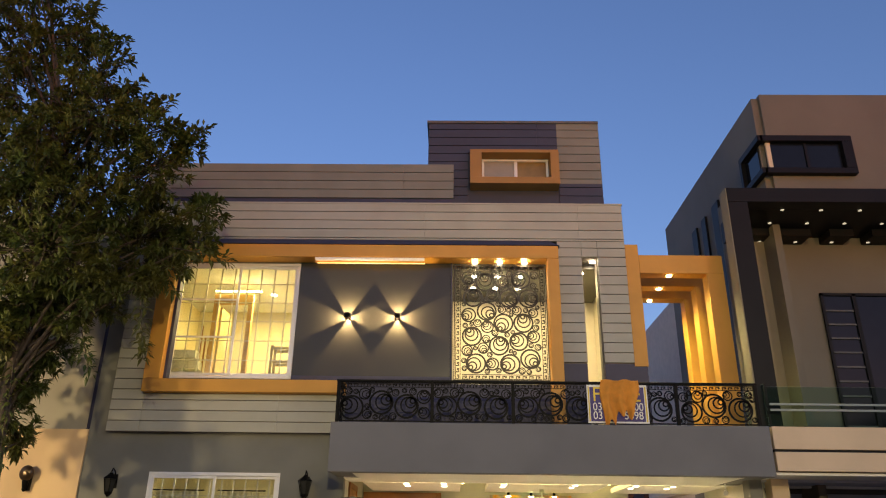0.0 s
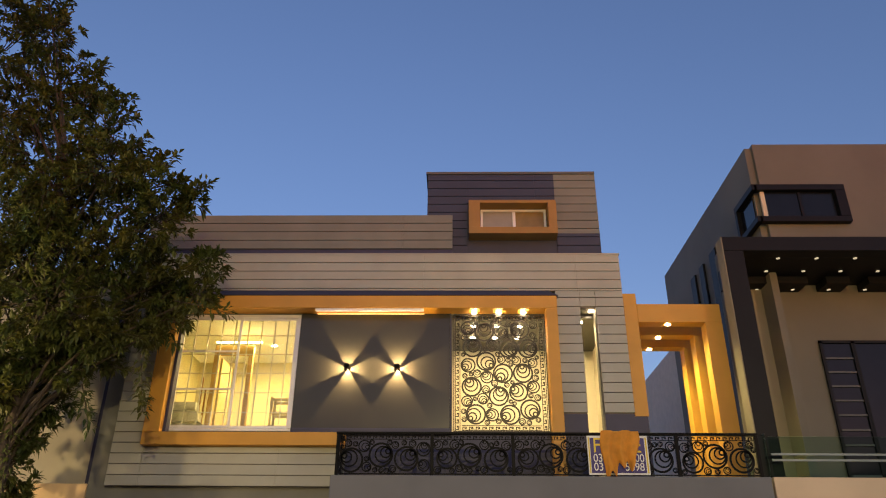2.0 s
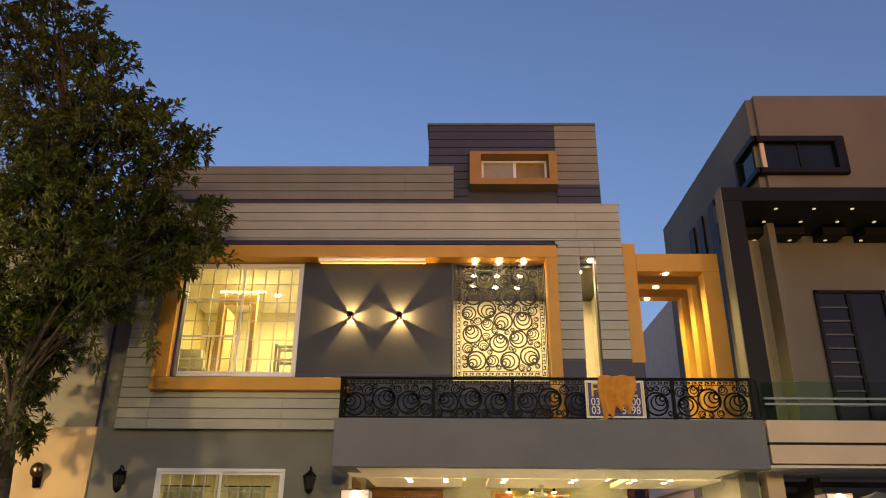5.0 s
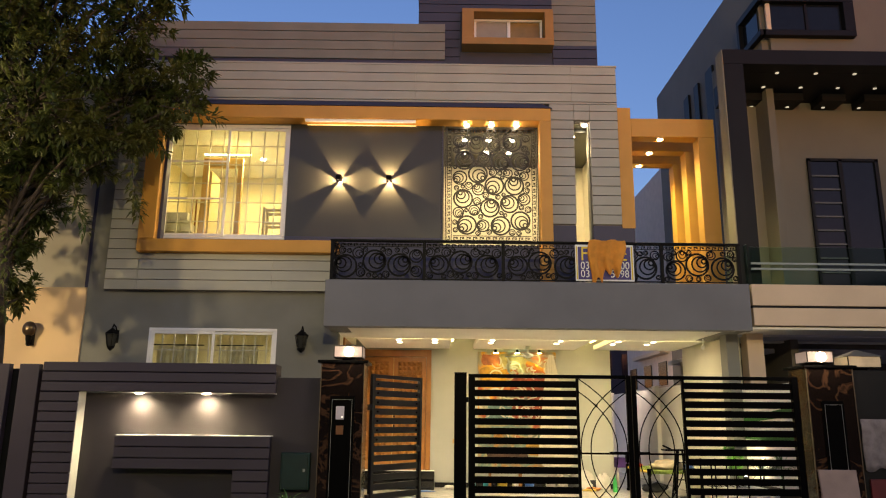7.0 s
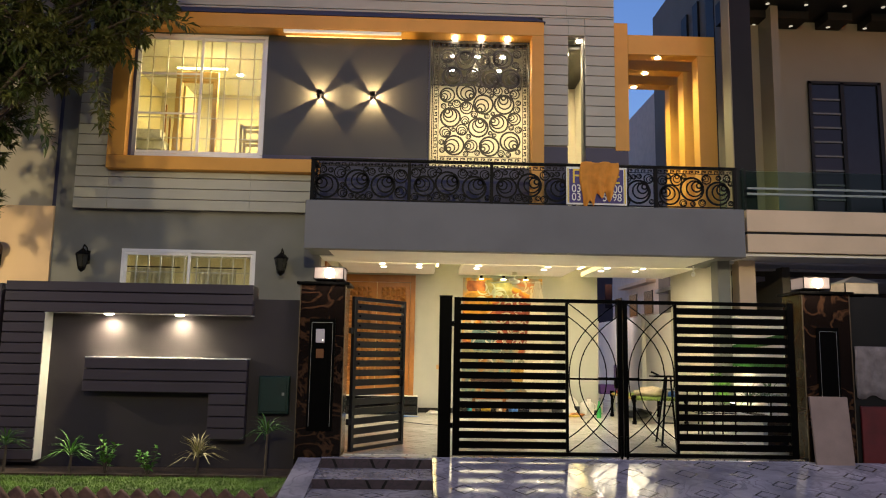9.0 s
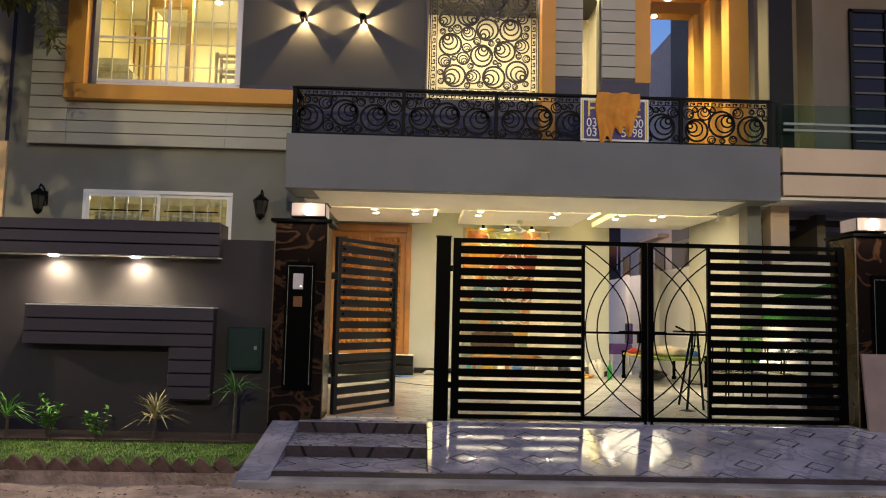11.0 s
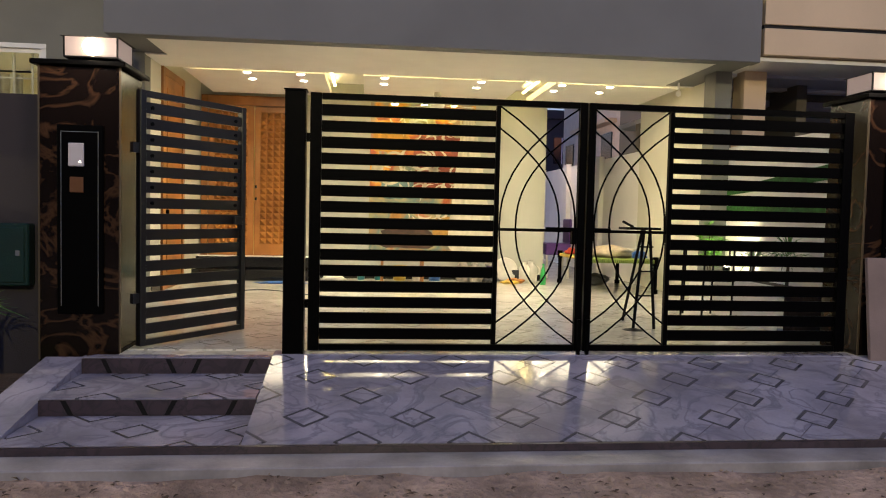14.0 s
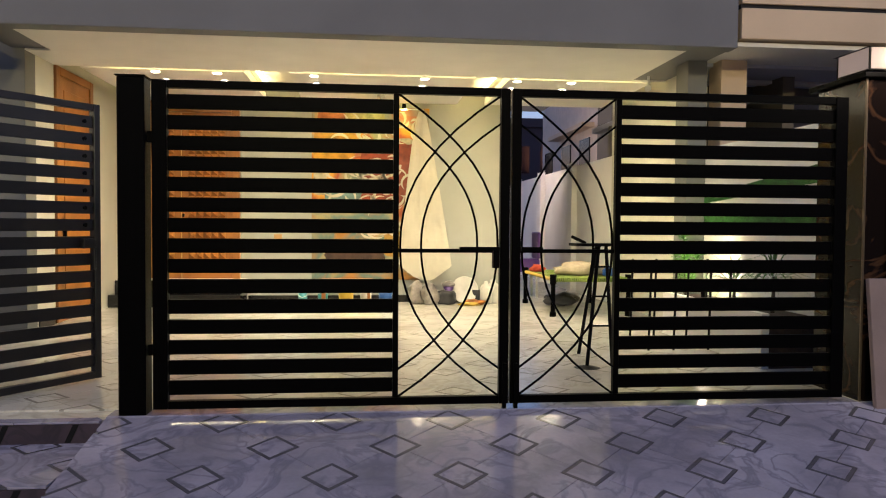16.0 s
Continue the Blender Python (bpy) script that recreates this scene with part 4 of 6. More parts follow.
def swirl_field(bm, x0, x1, z0, z1, y0, y1, sizes, seed, tries):
    """Nested circles packed side by side."""
    rd = random.Random(seed)
    put = []
    for r in sizes:
        for _ in range(tries):
            x, z = rd.uniform(x0 + 0.4 * r, x1 - 0.4 * r), rd.uniform(z0 + 0.4 * r, z1 - 0.4 * r)
            if x - r < x0 - 0.01 or x + r > x1 + 0.01 or z - r < z0 - 0.01 or z + r > z1 + 0.01:
                continue
            if all((x - a) ** 2 + (z - b) ** 2 > (r + c - 0.014) ** 2 for a, b, c in put):
                put.append((x, z, r))
    for x, z, r in put:
        motif(bm, x, z, r, y0, y1, rd.uniform(0, 6.28))


def key_row(bm, x0, x1, z0, z1, y0, y1, upright=False):
    """A meander of thin bars in the strip; upright: the strip runs along z."""
    def bar(a, b, c, d):
        if upright:
            box(bm, z0 + c, z0 + d, y0, y1, x0 + a, x0 + b)
        else:
            box(bm, x0 + a, x0 + b, y0, y1, z0 + c, z0 + d)
    h, length = z1 - z0, x1 - x0
    t = h * 0.17
    nu = max(1, round(length / (h * 1.25)))
    u = length / nu
    bar(0, length, 0, t * 0.8), bar(0, length, h - t * 0.8, h)
    for i in range(nu):
        a = i * u
        bar(a + 0.1 * u, a + 0.1 * u + t, 0, h * 0.72)
        bar(a + 0.1 * u, a + 0.75 * u, h * 0.72 - t, h * 0.72)
        bar(a + 0.75 * u - t, a + 0.75 * u, h * 0.30, h * 0.72)
        bar(a + 0.42 * u, a + 0.75 * u, h * 0.30, h * 0.30 + t)


sc = thing("pierced_screen", "black laser-cut metal screen of nested circles with a meander border", "screen")
x0, x1, z0, z1, ya, yb = 0.0, 1.855, 5.09, 7.49, 14.395, 14.405
for nm, d in (("frame_bar", (x0, x1, z0, z0 + 0.03)), ("frame_bar", (x0, x1, z1 - 0.03, z1)), ("frame_bar", (x0, x0 + 0.02, z0 + 0.031, z1 - 0.031)), ("frame_bar", (x1 - 0.02, x1, z0 + 0.031, z1 - 0.031))):
    boxpart(nm, SCREEN, sc, d[0], d[1], ya - 0.008, yb + 0.008, d[2], d[3])
for d, up in (((x0 + 0.16, x1 - 0.16, z0 + 0.035, z0 + 0.135), False), ((x0 + 0.16, x1 - 0.16, z1 - 0.135, z1 - 0.035), False), ((z0 + 0.035, z1 - 0.035, x0 + 0.035, x0 + 0.135), True), ((z0 + 0.035, z1 - 0.035, x1 - 0.135, x1 - 0.035), True)):
    bm = bmesh.new()
    key_row(bm, *d, ya, yb, up)
    part("meander_border", bm, SCREEN, sc)
bm = bmesh.new()
swirl_field(bm, x0 + 0.15, x1 - 0.15, z0 + 0.14, z1 - 0.14, ya, yb, (0.2, 0.19, 0.17, 0.15, 0.13, 0.115, 0.1, 0.085, 0.07, 0.055, 0.045), 5, 2600)
part("circle_field", bm, SCREEN, sc)

# balcony railing
rl = thing("balcony_railing", "black laser-cut iron balcony railing with swirls and meander strip", "railing")
posts = (-2.04, -0.37, 1.06, 2.50, 3.94, 5.34)
for x in posts:
    boxpart("post", IRON, rl, x - 0.03, x + 0.03, 13.47, 13.53, 4.10, 4.86, 0.003)
boxpart("top_rail", IRON, rl, -2.08, 5.38, 13.465, 13.535, 4.862, 4.90, 0.004)
boxpart("top_rail", IRON, rl, -2.075, -2.005, 13.537, 14.13, 4.862, 4.90, 0.004)
boxpart("bottom_rail", IRON, rl, -2.0, 5.34, 13.485, 13.515, 4.165, 4.185)
panel_mesh = {}
for a, b in zip(posts, posts[1:]):
    w = round(b - a - 0.06, 2)
    if w not in panel_mesh:
        bm = bmesh.new()
        key_row(bm, 0, w, 0.58, 0.67, -0.004, 0.004)
        swirl_field(bm, 0, w, 0.0, 0.575, -0.004, 0.004, (0.22, 0.19, 0.16, 0.13, 0.11, 0.09, 0.07, 0.05), 11, 1200)
        panel_mesh[w] = mesh_of("infill", bm, IRON)
    o = new("infill_panel", panel_mesh[w])
    o.parent = rl
    o.location = (a + 0.03, 13.5, 4.187)
bm = bmesh.new()
key_row(bm, 0, 0.58, 0.58, 0.67, -0.004, 0.004)
swirl_field(bm, 0, 0.58, 0.0, 0.575, -0.004, 0.004, (0.19, 0.13, 0.1, 0.07, 0.05), 4, 600)
o = part("infill_panel", bm, IRON, rl)
o.matrix_basis = pose(-2.04, 13.54, 4.187, 0, 0, 90)

# banner and cloth on the railing
bn = thing("sale_banner", "white, yellow and blue sale banner on the railing, half covered", "banner")
BANNER = mat("banner_blue", (0.035, 0.02, 0.16), 0.5, vary=0.06, bump=0.02)
BWHITE = mat("banner_white", (0.75, 0.75, 0.72), 0.5, vary=0.04, bump=0.02)
BYELL = mat("banner_yellow", (0.75, 0.55, 0.04), 0.5, vary=0.05, bump=0.02)
X0, X1, Z0, Z1 = 2.36, 3.42, 4.17, 4.84
boxpart("sheet", BWHITE, bn, X0, X1, 13.452, 13.458, Z0, Z1)
boxpart("blue_field", BANNER, bn, X0 + 0.05, X1 - 0.06, 13.449, 13.4515, Z0 + 0.03, Z1 - 0.04)
boxpart("edge_stripe", BYELL, bn, X0 + 0.02, X0 + 0.04, 13.449, 13.4515, Z0 + 0.03, Z1 - 0.03)
boxpart("edge_stripe", BYELL, bn, X1 - 0.045, X1 - 0.02, 13.449, 13.4515, Z0 + 0.03, Z1 - 0.03)


def word(text, x, z, size, material, parent, y, squeeze=1.0):
    cu = bpy.data.curves.new("word", 'FONT')
    cu.body, cu.size, cu.extrude = text, size, 0.001
    tmp = bpy.data.objects.new("word", cu)
    scene.collection.objects.link(tmp)
    me = bpy.data.meshes.new_from_object(tmp.evaluated_get(bpy.context.evaluated_depsgraph_get()))
    bpy.data.objects.remove(tmp)
    me.materials.clear()
    me.materials.append(material)
    o = new("lettering", me)
    o.parent = parent
    o.matrix_basis = pose(x, y, z, 90, 0, 0) @ Matrix.Diagonal((squeeze, 1.15, 1, 1))
    return o


word("F", X0 + 0.09, Z1 - 0.29, 0.32, BYELL, bn, 13.447)
word("E", X1 - 0.26, Z1 - 0.29, 0.32, BYELL, bn, 13.447, 0.9)
word("03", X0 + 0.09, Z1 - 0.45, 0.17, BWHITE, bn, 13.447)
word("03", X0 + 0.09, Z1 - 0.60, 0.17, BWHITE, bn, 13.447)
word("00", X1 - 0.25, Z1 - 0.45, 0.17, BWHITE, bn, 13.447)
word("5098", X1 - 0.43, Z1 - 0.60, 0.17, BWHITE, bn, 13.447)
oc = thing("orange_cloth", "crumpled orange cloth draped over the railing and banner", "cloth")
bm = bmesh.new()
n, m_ = 26, 22
rows = []
for j in range(m_ + 1):
    v = j / m_
    row = []
    for i in range(n + 1):
        u = i / n
        wdt = 0.325 - 0.04 * v + 0.03 * math.sin(5 * v)
        fold = 0.06 * math.sin(u * 17 + 2 * math.sin(v * 3)) * (0.35 + v) + 0.012 * math.sin(u * 41 + v * 6)
        drop = 0.68 + 0.10 * math.sin(u * 6.5 + 0.6) - 0.12 * max(0, u - 0.75) * 4 + 0.08 * math.sin(u * 23)
        row.append(bm.verts.new((2.94 + (u - 0.5) * 2 * wdt - 0.04 * v, 13.415 + 0.6 * fold - 0.02 * v, 4.92 - drop * v + 0.012 * math.sin(u * 12) * (1 - v))))
    rows.append(row)
for a, b in zip(rows, rows[1:]):
    for i in range(n):
        bm.faces.new((a[i], a[i + 1], b[i + 1], b[i]))
o = part("cloth", bm, mat("orange_cotton", (0.72, 0.29, 0.035), 0.85, vary=0.15, scale=6, bump=0.3, fine=180), oc, "", True)
o.modifiers.new("thick", 'SOLIDIFY').thickness = 0.005
boxpart("fold_over_rail", o.data.materials[0], oc, 2.62, 3.26, 13.42, 13.55, 4.902, 4.915, 0.005)

# ---- windows ----


def sliding_window(name, x0, x1, z0, z1, y, bars_x, bars_z, label):
    w = thing(name, label, "window", "", "structure")
    f = 0.06
    for d in ((x0, x1, z1 - f, z1), (x0, x1, z0, z0 + f * 0.8), (x0, x0 + f, z0 + f, z1 - f), (x1 - f, x1, z0 + f, z1 - f)):
        boxpart("window_frame", UPVC, w, d[0], d[1], y - 0.04, y + 0.05, d[2] + 0.0005, d[3] - 0.0005, 0.003)
    mid = (x0 + x1) / 2
    for k, (a, b) in enumerate(((x0 + f, mid + 0.03), (mid - 0.03, x1 - f))):
        yy = y - 0.015 if k == 0 else y + 0.02
        s = boxpart("sash", UPVC, w, a, a + 0.045, yy - 0.012, yy + 0.012, z0 + f, z1 - f, 0.002)
        boxpart("stile", UPVC, s, b - 0.045, b, yy - 0.012, yy + 0.012, z0 + f, z1 - f, 0.002)
        boxpart("rail", UPVC, s, a + 0.046, b - 0.046, yy - 0.012, yy + 0.012, z0 + f, z0 + f + 0.05, 0.002)
        boxpart("rail", UPVC, s, a + 0.046, b - 0.046, yy - 0.012, yy + 0.012, z1 - f - 0.05, z1 - f, 0.002)
        g = boxpart("pane", GLASS, s, a + 0.046, b - 0.046, yy - 0.002, yy + 0.002, z0 + f + 0.05, z1 - f - 0.05)
        g.visible_shadow = False
        if k == 0 and bars_z > 3:
            for z in (z0 + (z1 - z0) * 0.34, z0 + (z1 - z0) * 0.665):
                boxpart("glazing_bar", UPVC, s, a + 0.046, b - 0.046, yy - 0.013, yy - 0.003, z, z + 0.035)
    gr = mat("window_grille_" + name, (0.55, 0.5, 0.42), 0.5, 0.2, vary=0.05, bump=0)
    for i in range(1, bars_x + 1):
        x = x0 + (x1 - x0) * i / (bars_x + 1)
        boxpart("grille_bar", gr, w, x - 0.011, x + 0.011, y + 0.10, y + 0.122, z0 + 0.02, z1 - 0.02)
    for i in range(1, bars_z + 1):
        z = z0 + (z1 - z0) * i / (bars_z + 1)
        boxpart("grille_bar", gr, w, x0 + 0.02, x1 - 0.02, y + 0.124, y + 0.14, z - 0.009, z + 0.009)
    return w


sliding_window("window_1", -5.60, -3.14, 5.115, 7.50, 14.51, 8, 5, "white-framed sliding window with grille, room lit warm behind")
sliding_window("window_2", -5.60, -3.17, 1.76, 3.37, 14.53, 10, 3, "white-framed lower sliding window with grille and pale curtains")
boxpart("left_jamb", NAVY, fr, -5.62, -5.602, 14.42, 14.488, 5.032, 7.528)
w3 = thing("window_3", "small white-framed sliding window in the roof tower", "window", "", "structure")
for d in ((0.62, 2.14, 10.42, 10.47), (0.62, 2.14, 9.83, 9.88), (0.62, 0.67, 9.882, 10.418), (2.09, 2.14, 9.882, 10.418), (1.36, 1.43, 9.882, 10.418)):
    boxpart("window_frame", UPVC, w3, d[0], d[1], 15.36, 15.42, d[2], d[3], 0.002)
boxpart("pane", mat("grey_blind", (0.3, 0.29, 0.26), 0.5, vary=0.06), w3, 0.671, 1.359, 15.40, 15.41, 9.881, 10.419)
boxpart("pane", mat("yellow_blind", (0.25, 0.17, 0.05), 0.4, vary=0.1), w3, 1.431, 2.089, 15.40, 15.41, 9.881, 10.419)

# curtains in the lower window
CURT = mat("cream_figured_curtain", (0.6, 0.52, 0.33), 0.85, vary=0.25, scale=9, bump=0.1, color2=(0.42, 0.34, 0.2))
for a, b in ((-5.55, -4.75), (-4.3, -3.6)):
    c = thing("curtain", "cream figured curtain drawn in the lower window", "curtain", "lower window curtains")
    bm = bmesh.new()
    n = 40
    cols = [(a + (b - a) * i / n, 14.85 + 0.03 * math.sin(i * 1.1)) for i in range(n + 1)]
    lo = [bm.verts.new((x, y, 0.252)) for x, y in cols]
    hi = [bm.verts.new((x, y, 3.05)) for x, y in cols]
    for i in range(n):
        bm.faces.new((lo[i], lo[i + 1], hi[i + 1], hi[i]))
    o = part("drape", bm, CURT, c, "", True)
    o.modifiers.new("thick", 'SOLIDIFY').thickness = 0.006
    bm = bmesh.new()
    tube(bm, (a - 0.1, 14.85, 3.08), (b + 0.1, 14.85, 3.08), 0.012)
    part("rod", bm, IRON, c)

# room behind the upper window
HONEY = mat("honey_pine_frame", (0.55, 0.33, 0.11), 0.5, vary=0.12, scale=4, bump=0.1)
dr = thing("door_frame", "orange-brown wooden door frame in the lit room", "door frame")
for d in ((-5.42, -5.30, 16.2, 16.32, 4.12, 7.2), (-4.64, -4.54, 16.2, 16.32, 4.12, 7.2), (-5.42, -4.54, 16.2, 16.32, 7.202, 7.42)):
    boxpart("frame_bar", HONEY, dr, *d, bevel=0.004)
boxpart("open_leaf", mat("tan_door_veneer", (0.45, 0.33, 0.16), 0.5, vary=0.15, scale=3), dr, -5.295, -5.25, 16.33, 17.1, 4.13, 7.15, 0.004, "tan door leaf standing open")
stairs = thing("staircase", "pale stone staircase climbing in the lit room", "stairs", "", "structure")
for i in range(11):
    boxpart("step", FLOOR, stairs, -6.5, -5.5, 18.3 - 0.26 * i, 18.56 - 0.26 * i, 4.12 + 0.17 * i, 4.29 + 0.17 * i)
for i in range(10):
    boxpart("baluster", WOOD, stairs, -5.56, -5.53, 18.4 - 0.26 * i, 18.43 - 0.26 * i, 4.292 + 0.17 * i, 5.1 + 0.17 * i)
sbox("cove_light", COVE, "warm cove light over the door in the lit room", "light", -5.4, -4.35, 16.14, 16.18, 7.46, 7.49)
ch = thing("wooden_rack", "pale wooden rack with three rails near the upper window", "rack")
PALEWOOD = mat("pale_pine", (0.5, 0.38, 0.2), 0.6, vary=0.15, scale=4, bump=0.1)
for x in (-3.72, -3.28):
    for y in (15.1, 15.4):
        boxpart("post", PALEWOOD, ch, x - 0.025, x + 0.025, y - 0.02, y + 0.02, 4.12, 5.95, 0.004)
for z in (5.30, 5.58, 5.86):
    for y in (15.1, 15.4):
        boxpart("rail", PALEWOOD, ch, -3.694, -3.306, y - 0.012, y + 0.012, z, z + 0.06, 0.003)
for z in (4.5, 5.0):
    boxpart("shelf", PALEWOOD, ch, -3.74, -3.26, 15.122, 15.378, z, z + 0.025, 0.003)
for x, y in ((-4.34, 17.2), (-3.76, 17.2)):
    dl = thing("downlight", "round lit downlight in the upper room", "downlight", "room downlights")
    bm = bmesh.new()
    lathe(bm, [(0.06, 0), (0.06, 0.012)], (x, y, 7.736), 14)
    part("lens", bm, BULBHOT, dl)

# ---- wall lamps ----
for i, (x, z) in enumerate(((-2.10, 6.345), (-1.11, 6.345))):
    wl = thing("star_wall_lamp", "black cube wall lamp throwing a star of light", "wall lamp", "star wall lamps")
    y = 14.449
    boxpart("back_plate", BLACK, wl, x - 0.05, x + 0.05, y - 0.012, y, z - 0.05, z + 0.05)
    for k in range(4):
        a0, hw = radians((42, 138, 222, 318)[k]), radians(15)
        bm = bmesh.new()
        prism(bm, [(x + 0.012 * math.cos(a0), z + 0.012 * math.sin(a0)), (x + 0.055 * math.cos(a0 - hw), z + 0.055 * math.sin(a0 - hw)), (x + 0.07 * math.cos(a0), z + 0.07 * math.sin(a0)), (x + 0.055 * math.cos(a0 + hw), z + 0.055 * math.sin(a0 + hw))], 'y', y - 0.205, y - 0.0125)
        part("shutter", bm, BLACK, wl)
    bm = bmesh.new()
    prism(bm, [(x + 0.058 * math.cos(radians(60 * k)), z + 0.058 * math.sin(radians(60 * k))) for k in range(6)], 'y', y - 0.22, y - 0.2055)
    part("front_plate", bm, BLACK, wl)
    bm = bmesh.new()
    bmesh.ops.create_icosphere(bm, subdivisions=1, radius=0.014, matrix=Matrix.Translation((x, y - 0.19, z)))
    part("bulb", bm, BULBHOT, wl)
    lamp("star_lamp_light", 'POINT', (x, y - 0.155, z), 95, (1, 0.72, 0.4), 0.003)


def lantern(x, y, z, side):
    t = thing("wall_lantern", "black wrought wall lantern, unlit, on a scroll arm", "wall lantern", "wall lanterns")
    bm = bmesh.new()
    pts = [(x - side * 0.0, y, z + 0.1), (x, y - 0.06, z + 0.22), (x, y - 0.16, z + 0.26), (x, y - 0.2, z + 0.2)]
    for p, q in zip(pts, pts[1:]):
        tube(bm, p, q, 0.012, n=8)
    part("arm", bm, IRON, t)
    boxpart("back_plate", IRON, t, x - 0.04, x + 0.04, y - 0.015, y, z - 0.05, z + 0.18, 0.004)
    c = (x, y - 0.2, z - 0.15)
    bm = bmesh.new()
    lathe(bm, [(0.02, 0.34), (0.05, 0.31), (0.13, 0.25), (0.135, 0.235)][::-1], c, 6)
    part("hood", bm, IRON, t)
    bm = bmesh.new()
    lathe(bm, [(0.06, 0.03), (0.105, 0.234)], c, 6)
    part("glass", bm, mat("lantern_glass", (0.04, 0.04, 0.035), 0.1, vary=0.1, bump=0), t)
    bm = bmesh.new()
    lathe(bm, [(0.015, -0.05), (0.07, 0.0), (0.075, 0.03)], c, 6)
    part("base", bm, IRON, t)
    for k in range(6):
        a = math.pi * k / 3
        bm = bmesh.new()
        tube(bm, (x + 0.07 * math.cos(a), c[1] + 0.07 * math.sin(a), c[2] + 0.03), (x + 0.115 * math.cos(a), c[1] + 0.115 * math.sin(a), c[2] + 0.235), 0.007, n=5)
        part("bar", bm, IRON, t)
    return t


for x in (-6.2, -2.66):
    p = Vector((x, 14.49, 3.12))
    lantern(p.x, p.y, p.z, 1).matrix_world = Matrix.Translation(p) @ Matrix.Diagonal((1.0, 1.1, 1.08, 1)) @ Matrix.Translation(-p)
rlamp = thing("round_wall_lamp", "round bronze wall lamp on peach plaster", "wall lamp")
bm = bmesh.new()
bmesh.ops.create_icosphere(bm, subdivisions=3, radius=0.13, matrix=Matrix.Translation((-7.78, 14.32, 3.30)) @ Matrix.Diagonal((1, 0.6, 1.1, 1)))
part("globe", bm, mat("bronze", (0.12, 0.08, 0.05), 0.3, 0.7, vary=0.2), rlamp, "", True)
bm = bmesh.new()
lathe(bm, [(0.02, -0.32), (0.05, -0.2), (0.06, -0.12)], (-7.78, 14.34, 3.30), 12)
part("stem", bm, IRON, rlamp)
boxpart("back_plate", IRON, rlamp, -7.84, -7.72, 14.36, 14.452, 3.0, 3.3, 0.01)

gbx = thing("meter_box", "dark green metal meter box on the boundary wall", "meter box")
GREENBOX = mat("dark_green_enamel", (0.003, 0.024, 0.02), 0.4, vary=0.15, scale=6)
boxpart("body", GREENBOX, gbx, -2.24, -1.84, 10.93, 11.048, 0.76, 1.25, 0.01)
boxpart("door", GREENBOX, gbx, -2.21, -1.87, 10.918, 10.9295, 0.79, 1.22, 0.004)
boxpart("lock", STEEL, gbx, -1.93, -1.90, 10.91, 10.9175, 1.0, 1.04)
cam_ = thing("security_camera", "small white security camera under the carport ceiling", "camera")
bm = bmesh.new()
tube(bm, (5.13, 15.0, 3.18), (5.07, 14.86, 3.14), 0.035, 0.04, 12)
part("body", bm, UPVC, cam_)
bm = bmesh.new()
tube(bm, (5.13, 15.0, 3.325), (5.12, 14.97, 3.17), 0.015, n=8)
part("bracket", bm, UPVC, cam_)
# ---- carport: door, picture, sheet, ceiling fan ----
door = thing("door_1", "carved teak double door, closed, with rows of raised pyramids", "door", "", "structure")
y = 17.56
for d in ((-1.97, -1.86, 0.62, 3.28), (-0.36, -0.25, 0.62, 3.28), (-1.86, -0.36, 3.12, 3.28)):
    boxpart("door_frame", WOOD, door, d[0], d[1], y - 0.06, 17.598, d[2], d[3], 0.006)
leaf_parts = []
for x0, x1 in ((-1.855, -1.115), (-1.105, -0.365)):
    lf = boxpart("door_leaf", WOOD, door, x0, x1, y - 0.02, y + 0.03, 0.625, 3.115, 0.004)
    leaf_parts.append((lf, x0, x1))
boxpart("meeting_bead", mat("brass", (0.6, 0.42, 0.15), 0.3, 0.9, vary=0.05, bump=0), door, -1.114, -1.106, y - 0.03, y - 0.021, 0.63, 3.11)
for zz in (1.55, 1.75):
    boxpart("door_handle", IRON, door, -1.09, -1.06, y - 0.07, y - 0.021, zz, zz + 0.05)
bm = bmesh.new()
b4 = [bm.verts.new(p) for p in ((-0.05, 0, -0.05), (0.05, 0, -0.05), (0.05, 0, 0.05), (-0.05, 0, 0.05))]
ap = bm.verts.new((0, -0.062, 0))
bm.faces.new(b4)
for i in range(4):
    bm.faces.new((b4[i], b4[(i + 1) % 4], ap))
pyr = mesh_of("pyramid", bm, WOOD)
for lf, x0, x1 in leaf_parts:
    for i in range(5):
        for j in range(21):
            o = new("pyramid", pyr)
            o.parent = lf
            o.location = (x0 + 0.145 + 0.112 * i, y - 0.0205, 0.87 + 0.105 * j)
GRANITE = mat("black_granite", (0.01, 0.01, 0.011), 0.12, vary=0.2, scale=20, bump=0.0)
ds = thing("door_steps", "two black granite door steps", "steps", "", "structure")
boxpart("step", GRANITE, ds, -1.99, -0.15, 16.95, 17.598, 0.25, 0.43, 0.006)
boxpart("step", GRANITE, ds, -1.99, -0.15, 17.25, 17.598, 0.431, 0.615, 0.006)
boxpart("nosing", WHITE, ds, -1.99, -0.15, 17.24, 17.6, 0.616, 0.622)
sd = thing("door_2", "plain teak side door in the carport wall", "door", "", "structure")
boxpart("door_leaf", WOOD, sd, -2.002, -1.985, 15.33, 16.29, 0.26, 3.2, 0.004)
for z0_, z1_ in ((0.5, 1.3), (1.45, 3.05)):
    boxpart("panel", WOOD, sd, -1.9848, -1.975, 15.46, 16.16, z0_, z1_, 0.006)
for a, b in ((15.22, 15.329), (16.291, 16.4)):
    boxpart("door_frame", WOOD, sd, -2.002, -1.965, a, b, 0.26, 3.3, 0.005)
